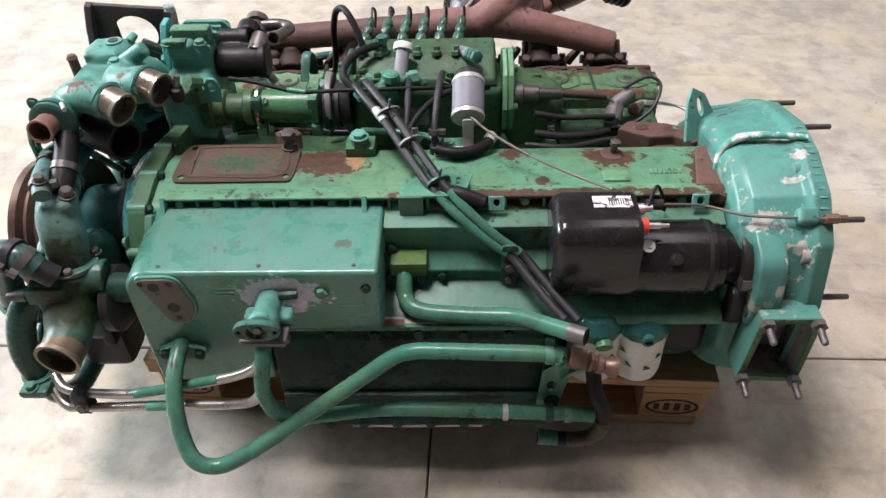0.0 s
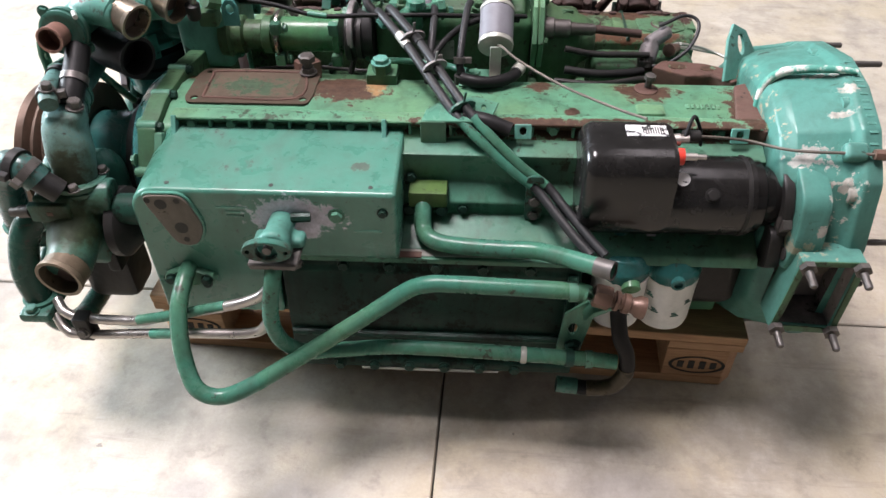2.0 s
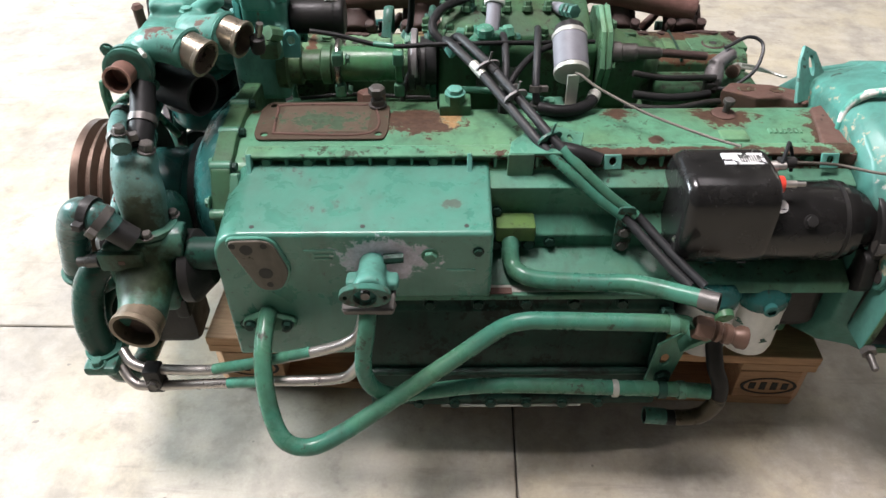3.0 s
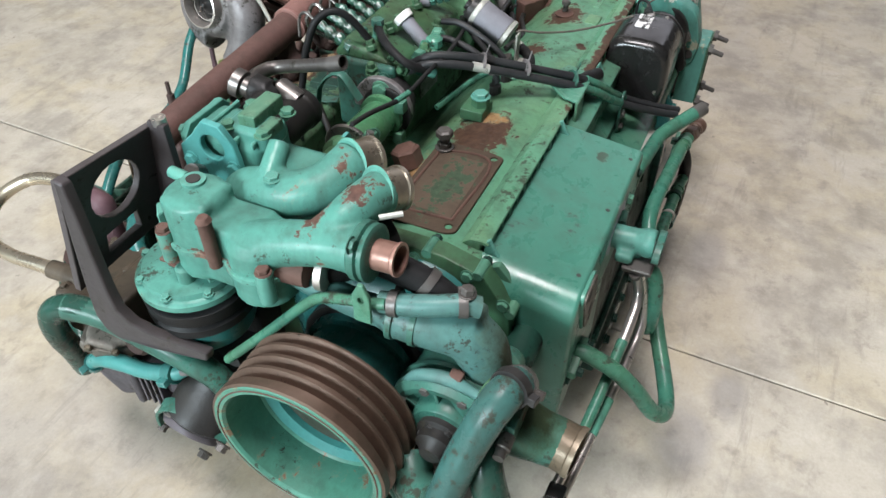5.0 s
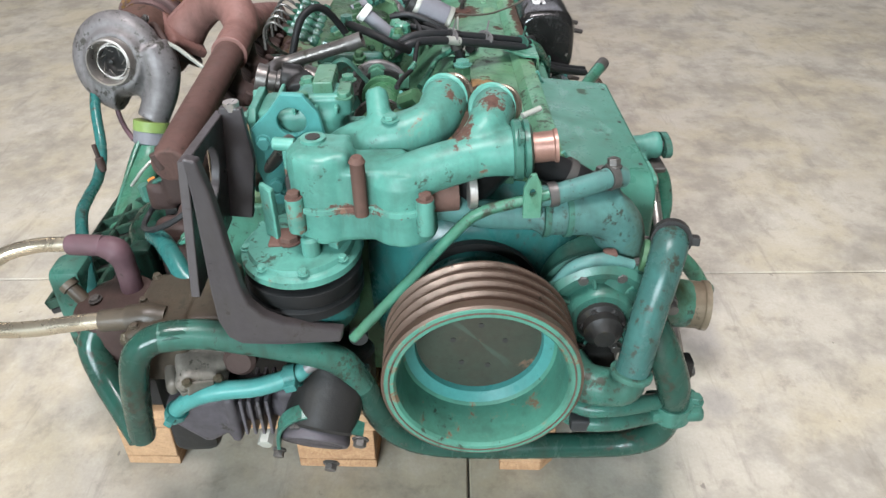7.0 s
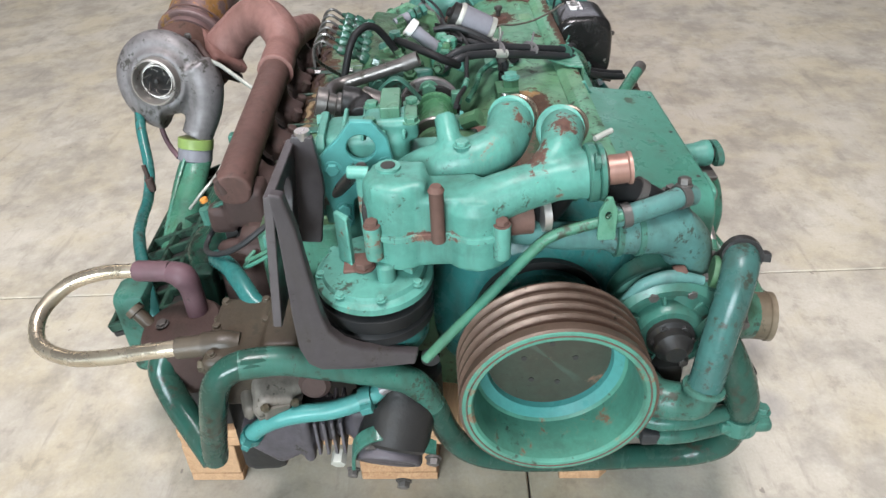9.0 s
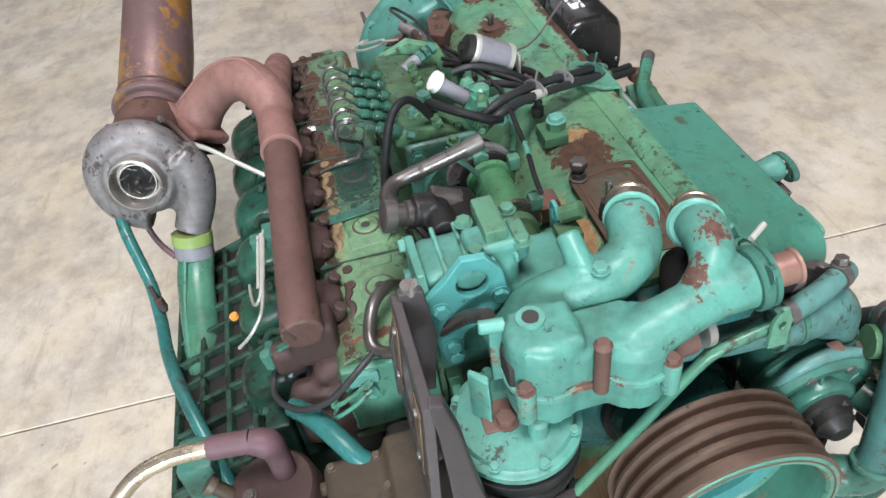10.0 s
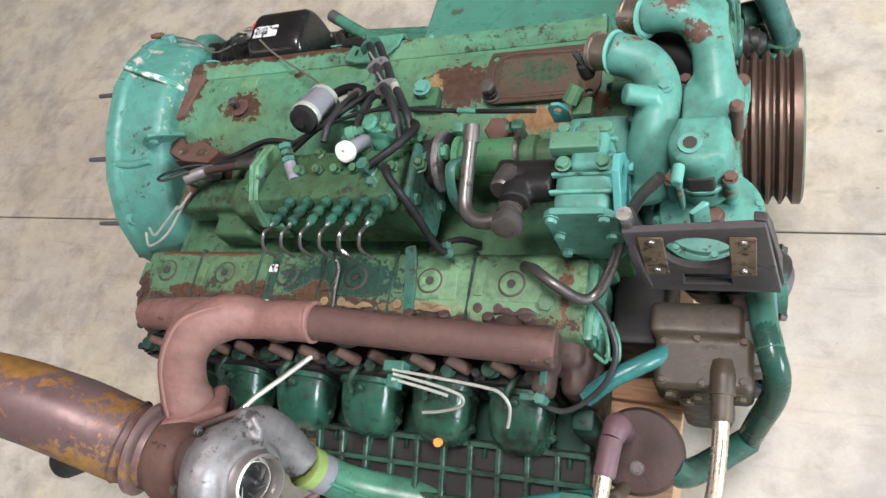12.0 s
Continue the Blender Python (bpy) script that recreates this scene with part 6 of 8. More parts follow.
    part("side_nipple", lathe([(0.011, 0), (0.011, 0.02), (0.008, 0.022), (0.008, 0.035)], (-0.652, -0.085, 0.462), (-1, 0, -0.1), 12), "iron", w)
    part("open_port", lathe([(0.022, 0), (0.023, 0.002), (0.023, 0.03), (0.017, 0.03), (0.017, 0.01)], (-0.635, -0.045, 0.52), (-0.25, -0.9, -0.1), 22), "olive", w)
    part("rear_disc", lathe([(0.05, 0), (0.062, 0.004), (0.062, 0.02), (0.05, 0.03), (0.03, 0.05)], (-0.545, -0.03, 0.40), (1, 0, 0), 30), "blackiron", w, "greasy black rear disc")
    part("rear_fin", rbox(-0.57, -0.545, -0.075, -0.03, 0.315, 0.36, 0.008), "blackiron", w)

    t1 = part("coolant_hose", tube([(-0.615, -0.085, 0.525), (-0.632, -0.083, 0.546), (-0.662, -0.072, 0.545), (-0.688, -0.058, 0.512), (-0.708, -0.043, 0.46), (-0.725, -0.031, 0.405), (-0.73, -0.025, 0.382)],
                                   [0.023, 0.024, 0.025, 0.024, 0.024, 0.024, 0.024], 20), "greypipe", E, "dark shiny coolant hose bend")
    clamp_ring((-0.628, -0.084, 0.541), (-0.5, 0.05, 0.5), 0.0245, t1, "iron", 0.014)
    clamp_ring((-0.642, -0.08, 0.551), (-0.9, 0.2, 0.2), 0.0255, t1, "blackiron", 0.014)
    part("end_lip", lathe([(0.026, 0), (0.030, 0.002), (0.030, 0.008), (0.026, 0.010)], (-0.7285, -0.027, 0.389), (-0.15, 0.15, -0.9), 22), "pump", t1)
    part("neck", lathe([(0.02, 0), (0.02, 0.05)], (-0.592, -0.08, 0.50), (-0.5, -0.1, 0.6), 18), "blackiron", t1)
    part("suction_elbow", tube([(-0.728, -0.027, 0.39), (-0.73, -0.02, 0.362), (-0.718, -0.004, 0.346), (-0.70, 0.03, 0.34), (-0.67, 0.05, 0.345)], [0.024, 0.026, 0.028, 0.03, 0.032], 20), "pump", E, "oily cast suction elbow")
    t2 = part("coolant_hose", tube([(-0.65, -0.05, 0.43), (-0.675, -0.062, 0.424), (-0.695, -0.08, 0.39), (-0.702, -0.10, 0.335), (-0.694, -0.11, 0.285), (-0.688, -0.108, 0.24), (-0.685, -0.095, 0.205), (-0.676, -0.06, 0.178),
                                    (-0.672, 0.0, 0.17), (-0.668, 0.2, 0.17), (-0.664, 0.29, 0.185), (-0.662, 0.335, 0.23), (-0.668, 0.36, 0.31), (-0.678, 0.385, 0.37), (-0.685, 0.43, 0.40),
                                    (-0.69, 0.50, 0.425), (-0.697, 0.57, 0.447), (-0.708, 0.625, 0.452), (-0.717, 0.658, 0.43), (-0.712, 0.678, 0.37), (-0.69, 0.70, 0.29), (-0.674, 0.716, 0.222)], [0.025] * 4 + [0.023] + [0.0205] * 17, 18, 6), "darkpipe", E,
              "long dark green coolant pipe bending round the engine")
    jb = part("joint_block", joined(rbox(-0.715, -0.66, -0.155, -0.075, 0.262, 0.283, 0.007), lathe([(0.030, 0), (0.030, 0.03)], (-0.691, -0.11, 0.258), (0, 0, 1), 22)), "pump", t2, "two-bolt pipe joint")
    for y in (-0.145, -0.082):
        bolt((-0.69, y, 0.283), (0, 0, 1), jb, "pump", 0.010, 0.012)
    part("paint_sleeve", tube([(-0.669, 0.3625, 0.315), (-0.678, 0.385, 0.37), (-0.685, 0.43, 0.40), (-0.69, 0.50, 0.425), (-0.697, 0.57, 0.447), (-0.708, 0.625, 0.452)], 0.0212, 18), "pump", t2, "glossy green-painted pipe length")
    part("limb", tube([(-0.56, 0.795, 0.345), (-0.575, 0.803, 0.32), (-0.60, 0.785, 0.28), (-0.64, 0.748, 0.245), (-0.674, 0.716, 0.218)], 0.0235, 16), "darkpipe", t2)
    for z, r in ((0.302, 0.0135), (0.272, 0.0135)):
        part("small_hose", tube([(-0.68, 0.075, z + 0.002), (-0.712, 0.03, z - 0.002), (-0.717, -0.013, z), (-0.708, -0.05, z - 0.004), (-0.694, -0.085, z - 0.012)], r, 14), "pump", t2)
    part("hose_clip", rbox(-0.728, -0.69, 0.02, 0.05, 0.262, 0.285, 0.006), "greyhose", t2)
    part("pump_foot", rbox(-0.66, -0.56, -0.03, 0.06, 0.20, 0.36, 0.02), "blackiron", w)


water_pump()


def steering_pump():
    """The grey pump low at the front, with its hose, valve block and flange."""
    p = part("hydraulic_pump", joined(prism([(0.655, 0.312), (0.565, 0.32), (0.568, 0.245), (0.603, 0.226), (0.657, 0.278)], "x", -0.70, -0.61, 0.008), rbox(-0.704, -0.60, 0.548, 0.566, 0.232, 0.325, 0.006),
                                      lathe([(0.036, 0), (0.036, 0.04), (0.03, 0.045), (0.03, 0.15)], (-0.655, 0.56, 0.28), (0, -1, 0.05), 26), rbox(-0.69, -0.63, 0.455, 0.49, 0.235, 0.325, 0.01)), "mauve", E, "grey-mauve cast hydraulic pump", cast=0.0045)
    part("motor_barrel", lathe([(0.05, -0.03), (0.056, -0.024), (0.056, 0.075), (0.05, 0.08)], (-0.652, 0.408, 0.318), (-0.68, 0.24, -0.69), 34), "blackiron", p, "greasy black pump barrel")
    d = part("front_disc", lathe([(0.052, -0.012), (0.053, 0.0), (0.05, 0.005), (0.043, 0.006), (0.042, 0.004), (0.04, 0.006), (0.001, 0.008)], (-0.716, 0.434, 0.247), (-0.83, 0.14, -0.54), 34), "mauve", p, "grey round pump cover")
    part("cover_plate", strap([(-0.724, 0.486, 0.25), (-0.725, 0.48, 0.288), (-0.724, 0.46, 0.31), (-0.722, 0.434, 0.314), (-0.718, 0.396, 0.29), (-0.712, 0.36, 0.262)], (1, 0, 0.4), 0.024, 0.006, 0.0015), "pump", p, "green steel strap over the pump cover")
    for y, z, r in ((0.488, 0.238, 0.008), (0.413, 0.204, 0.010), (0.364, 0.256, 0.010), (0.455, 0.298, 0.009)):
        bolt((-0.724, y, z), (-0.9, 0.1, -0.4), d, "iron", r, 0.012)
    for i in range(4):
        part("fin", rbox(-0.70, -0.625, 0.499 + i * 0.013, 0.504 + i * 0.013, 0.245, 0.316, 0.001, 1), "mauve", p)
    part("pale_nut", lathe([(0.012, 0), (0.012, 0.02), (0.008, 0.022)], (-0.69, 0.512, 0.238), (-1, 0.1, -0.3), 6), "whitepipe", p)
    h = part("hydraulic_hose", tube([(-0.685, 0.43, 0.376), (-0.697, 0.449, 0.367), (-0.702, 0.48, 0.357), (-0.705, 0.513, 0.35), (-0.707, 0.555, 0.348), (-0.708, 0.594, 0.339), (-0.706, 0.625, 0.318), (-0.70, 0.647, 0.286)], [0.011, 0.0135, 0.014, 0.014, 0.014, 0.0138, 0.013, 0.012], 16), "cyan", E, "bright turquoise painted hose")
    clamp_ring((-0.698, 0.455, 0.365), (0, 1, -0.3), 0.016, h, "bluepipe", 0.018)
    clamp_ring((-0.7025, 0.636, 0.302), (0.1, 0.4, -0.7), 0.0148, h, "bluepipe", 0.012)
    part("steel_tail", tube([(-0.694, 0.442, 0.37), (-0.69, 0.418, 0.384), (-0.682, 0.398, 0.39)], 0.0095, 12), "alu", h)
    part("belt_guard", lathe([(0.065, 0), (0.07, 0.005), (0.07, 0.07), (0.06, 0.08)], (-0.60, 0.415, 0.33), (-0.3, 0, -1), 30), "blackiron", E, "greasy black round casing")
    turn = Matrix.Translation((-0.68, 0.598, 0.368)) @ pose(0, 0, 0, 12, -14, 18)
    vb = part("valve_block", joined(moved(rbox(-0.02, 0.05, -0.045, 0.03, -0.035, 0.03, 0.008), turn), moved(prism([(-0.03, -0.03), (0.02, -0.034), (0.034, 0.0), (0.02, 0.03), (-0.026, 0.024)], "x", -0.032, -0.012, 0.005), turn)), "pale", E, "pale greasy cast valve block", cast=0.005)
    part("side_plate", moved(rbox(-0.036, -0.03, -0.02, 0.016, -0.018, 0.014, 0.003), turn), "gasket", vb)
    for y, z in ((-0.025, 0.02), (0.018, 0.018), (-0.024, -0.022)):
        part("bolt", moved(lathe([(0.007, 0), (0.007, 0.006), (0.005, 0.008)], (-0.033, y, z), (-1, 0, 0), 6), turn), "khaki", vb)
    part("grease_lump", moved(rbox(-0.028, 0.03, 0.024, 0.044, -0.03, 0.005, 0.009), turn), "gasket", vb, cast=0.006)
    part("red_cap", lathe([(0.024, 0), (0.024, 0.03), (0.018, 0.036)], (-0.655, 0.532, 0.378), (-1, 0, 0.2), 18), "darkrust", E)
    # grease-caked steering box and brown reservoir
    bx = part("gear_housing", joined(rbox(-0.685, -0.535, 0.60, 0.69, 0.345, 0.44, 0.01), rbox(-0.67, -0.525, 0.548, 0.604, 0.36, 0.452, 0.008)), "grease", E, "grease-caked brown gear housing", cast=0.005)
    for x, z in ((-0.56, 0.41), (-0.60, 0.40), (-0.665, 0.415), (-0.63, 0.38), (-0.585, 0.375)):
        bolt((x, 0.69, z), (0, 1, 0), bx, "khaki", 0.010, 0.01)
    for x, y in ((-0.67, 0.61), (-0.60, 0.607), (-0.55, 0.615), (-0.67, 0.675), (-0.61, 0.68), (-0.55, 0.678)):
        bolt((x, y, 0.440), (0, 0, 1), bx, "grease", 0.006, 0.006)
    # added black blocks fill the dark void under and behind the housing
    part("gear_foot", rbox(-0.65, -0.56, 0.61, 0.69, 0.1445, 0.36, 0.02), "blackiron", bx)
    part("front_casing", rbox(-0.54, -0.446, 0.40, 0.60, 0.1445, 0.37, 0.015), "blackiron", E, "added black filler block in the shaded gap behind the gear housing")
    rz = part("reservoir", lathe([(0.05, 0), (0.068, 0.008), (0.072, 0.03), (0.072, 0.095), (0.066, 0.104), (0.02, 0.108)], (-0.505, 0.765, 0.262), (-0.05, 0.16, 1), 40), "darkrust", E, "dark brown round reservoir")
    bolt((-0.51, 0.81, 0.368), (-0.05, 0.16, 1), rz, "iron", 0.009, 0.006)
    part("pallet_foot", rbox(-0.54, -0.47, 0.72, 0.8, 0.1445, 0.27, 0.01), "blackiron", rz)
    part("fitting", tube([(-0.487, 0.755, 0.36), (-0.487, 0.755, 0.42), (-0.487, 0.762, 0.448), (-0.482, 0.785, 0.456)], [0.018, 0.018, 0.022, 0.018], 16), "purple", rz, "mauve hose elbow")
    part("ferrule", lathe([(0.0165, 0), (0.0175, 0.004), (0.0175, 0.055), (0.015, 0.06)], (-0.482, 0.783, 0.456), (0.12, 1, -0.01), 18), "purple", rz)
    part("drain_tap", lathe([(0.012, 0), (0.012, 0.03), (0.016, 0.031), (0.016, 0.042)], (-0.49, 0.84, 0.35), (0.3, 0.6, 0.6), 10), "grease", rz)
    g = part("braided_hose", tube([(-0.475, 0.84, 0.456), (-0.472, 0.90, 0.452), (-0.485, 0.955, 0.44), (-0.525, 0.992, 0.415), (-0.575, 0.98, 0.395), (-0.612, 0.92, 0.395), (-0.63, 0.85, 0.408), (-0.637, 0.784, 0.422), (-0.64, 0.725, 0.43)],
                                  0.0125, 16), "brass", E, "brass-coloured braided metal hose loop")
    part("end_fitting", joined(tube([(-0.6395, 0.735, 0.4285), (-0.64, 0.69, 0.4325)], 0.0165, 16), tube([(-0.64, 0.695, 0.432), (-0.64, 0.665, 0.434), (-0.639, 0.642, 0.43)], [0.02, 0.0205, 0.018], 16)), "grease", g, "oily brown hose fitting")


steering_pump()


# ---- top side ----
def injection_pump():
    body = joined(rbox(-0.125, 0.178, 0.33, 0.455, 0.47, 0.615, 0.012), prism([(0.335, 0.60), (0.42, 0.60), (0.475, 0.635), (0.455, 0.665), (0.40, 0.655), (0.34, 0.63)], "x", -0.115, 0.165, 0.006))
    b = part("injection_pump", body, "olive", E, "oily olive-green six-plunger injection pump", cast=0.0045)
    part("end_face", rbox(-0.14, -0.124, 0.335, 0.46, 0.50, 0.645, 0.008), "pump", b, "oily blue-green drive-end face", cast=0.003)
    for y, z in ((0.355, 0.62), (0.44, 0.62), (0.40, 0.52), (0.35, 0.53)):
        bolt((-0.14, y, z), (-1, 0, 0), b, "pump", 0.011, 0.008)
    for i in range(6):
        x = 0.085 - i * 0.0385
        base = Vector((x, 0.437, 0.648))
        d = Vector((0.16, 0.92, 0.34)).normalized()
        prof = [(0.0125, 0), (0.0125, 0.012), (0.0095, 0.014), (0.0095, 0.022), (0.012, 0.025), (0.012, 0.036), (0.0085, 0.038), (0.0085, 0.046), (0.011, 0.049), (0.011, 0.060), (0.008, 0.062), (0.008, 0.068),
                (0.0095, 0.070), (0.0095, 0.081), (0.006, 0.085), (0.0035, 0.092)]
        part("delivery_valve", lathe(prof, base, d, 8), "oily", b)
        base2 = Vector((x, 0.395, 0.655))
        part("plunger_nut", lathe([(0.010, 0), (0.010, 0.008), (0.008, 0.010), (0.008, 0.018)], base2, (0, 0.3, 1), 6), "olive", b)
        tip = base + d * 0.092
        pts = [tip, tip + Vector((0.0, 0.02, 0.012)), tip + Vector((0.004, 0.038, -0.004)), tip + Vector((0.0, 0.04, -0.04))]
        if i == 4:
            part("injection_line", tube(pts[:4] + [Vector((0.036, 0.52, 0.56)), Vector((0.038, 0.535, 0.532)), Vector((0.041, 0.575, 0.523)), Vector((0.042, 0.61, 0.512))], 0.0038, 8, 6), "chrome", b, "thin bare steel injection line")
        else:
            part("injection_line", tube(pts, 0.003, 8, 6), "oilsteel", b)
    g = part("governor", joined(lathe([(0.07, 0), (0.07, 0.03), (0.06, 0.05), (0.045, 0.10), (0.03, 0.12)], (0.185, 0.395, 0.55), (1, 0, 0), 30), rbox(0.19, 0.275, 0.34, 0.45, 0.47, 0.60, 0.015)), "olive", E, "olive-green pump governor", cast=0.005)
    part("face_flange", joined(lathe([(0.084, 0), (0.086, 0.003), (0.086, 0.008), (0.083, 0.010), (0.086, 0.012), (0.086, 0.02), (0.082, 0.022)], (0.178, 0.387, 0.583), (1, 0, 0), 8)), "block", g, "green governor flange")
    for i in range(6):
        a = radians(60 * i)
        bolt((0.20, 0.387 + 0.074 * math.cos(a), 0.583 + 0.074 * math.sin(a)), (1, 0, 0), g, "olive", 0.008)
    part("rack_cap", lathe([(0.02, 0), (0.02, 0.02), (0.016, 0.022), (0.016, 0.045)], (0.198, 0.335, 0.60), (1, -0.05, 0), 14), "iron", g)
    part("sleeve", lathe([(0.014, 0), (0.017, 0.002), (0.017, 0.012), (0.015, 0.014), (0.017, 0.016), (0.017, 0.026), (0.015, 0.028), (0.017, 0.03), (0.017, 0.036), (0.012, 0.038), (0.011, 0.08), (0.0085, 0.085)], (0.212, 0.335, 0.60), (1, 0.02, -0.04), 18), "oilsteel", g, "ribbed grey control sleeve")
    part("lever", tube([(0.285, 0.338, 0.598), (0.34, 0.34, 0.592), (0.385, 0.342, 0.587)], 0.008, 10), "darkrust", g, "rusty control rod")
    part("lever", tube([(0.24, 0.30, 0.575), (0.30, 0.30, 0.565), (0.40, 0.31, 0.56)], 0.006, 10), "blackiron", g)
    # feed pump with plunger knob and small fuel lines
    f = part("feed_pump", joined(lathe([(0.022, 0), (0.022, 0.035), (0.016, 0.04), (0.016, 0.06)], (-0.05, 0.325, 0.60), (0, -0.3, 1), 16), lathe([(0.016, 0), (0.016, 0.05)], (-0.085, 0.31, 0.635), (1, 0.1, 0), 14),
                                 lathe([(0.014, 0), (0.014, 0.03)], (-0.06, 0.30, 0.635), (0.1, -1, 0.2), 12)), "pipe", E, "green fuel feed pump", cast=0.0035)
    part("knob_stem", lathe([(0.012, 0), (0.0135, 0.002), (0.0135, 0.062)], (-0.024, 0.326, 0.64), (0.1, 0.74, 0.64), 16), "grey", f)
    part("knob", lathe([(0.018, 0), (0.0192, 0.002), (0.0192, 0.012), (0.017, 0.014), (0.005, 0.0142), (0.005, 0.010)], (-0.018, 0.37, 0.678), (0.1, 0.74, 0.64), 26), "white", f, "white primer knob")
    part("sleeve", lathe([(0.0105, 0), (0.0105, 0.012), (0.0115, 0.014), (0.0115, 0.034), (0.009, 0.036)], (0.098, 0.412, 0.655), (0.36, -0.78, 0.22), 14), "grey", f, "grey plastic sleeve")
    for k in range(3):
        part("nut", lathe([(0.009, 0), (0.0125, 0.002), (0.0125, 0.011), (0.009, 0.013)], Vector((0.112, 0.382, 0.664)) + Vector((0.36, -0.78, 0.22)) * 0.016 * k, (0.36, -0.78, 0.22), 6), "pump", f)


injection_pump()


def pump_drive():
    d = part("drive_shaft", lathe([(0.044, 0), (0.045, 0.004), (0.045, 0.018), (0.036, 0.022), (0.036, 0.042), (0.028, 0.046), (0.028, 0.078), (0.036, 0.082), (0.036, 0.098), (0.03, 0.1), (0.03, 0.115)], (-0.42, 0.335, 0.578), (1, 0, 0), 30), "olive", E, "green injection pump drive shaft housing")
    part("clamp_disc", lathe([(0.046, 0), (0.048, 0.002), (0.048, 0.006), (0.046, 0.008)], (-0.312, 0.335, 0.578), (1, 0, 0), 34), "chrome", d, "worn bright-edged coupling disc")
    part("sleeve", lathe([(0.033, 0), (0.033, 0.105), (0.04, 0.107), (0.04, 0.118)], (-0.307, 0.335, 0.58), (1, 0, 0), 30), "shaft", d)
    for z, y in ((0.545, 0.31), (0.61, 0.305)):
        part("clamp_lug", rbox(-0.315, -0.295, y - 0.02, y, z - 0.012, z + 0.012, 0.004), "green", d)
        part("clamp_lug", rbox(-0.205, -0.185, y - 0.02, y, z - 0.012, z + 0.012, 0.004), "green", d)
        bolt((-0.29, y - 0.01, z), (1, 0, 0), d, "green", 0.008)
    part("black_disc", lathe([(0.044, 0), (0.048, 0.002), (0.048, 0.012), (0.04, 0.014), (0.04, 0.022), (0.044, 0.024), (0.044, 0.032)], (-0.178, 0.335, 0.578), (1, 0, 0), 36), "blackiron", d, "black coupling disc")
    half = [(0.058 * math.cos(a), 0.058 * math.sin(a)) for a in [radians(-8 + k * 196 / 18) for k in range(19)]]
    part("half_disc", prism([(0.345 + p, 0.582 + q) for p, q in half], "x", -0.172, -0.160, 0.002, 1), "alu", d, "grey half-moon plate")
    bolt((-0.172, 0.345, 0.618), (-1, 0, 0), d, "green", 0.014, 0.012)
    part("pump_gear", lathe([(0.045, 0), (0.045, 0.03)], (-0.155, 0.345, 0.58), (1, 0, 0), 26), "rubber", d)


pump_drive()


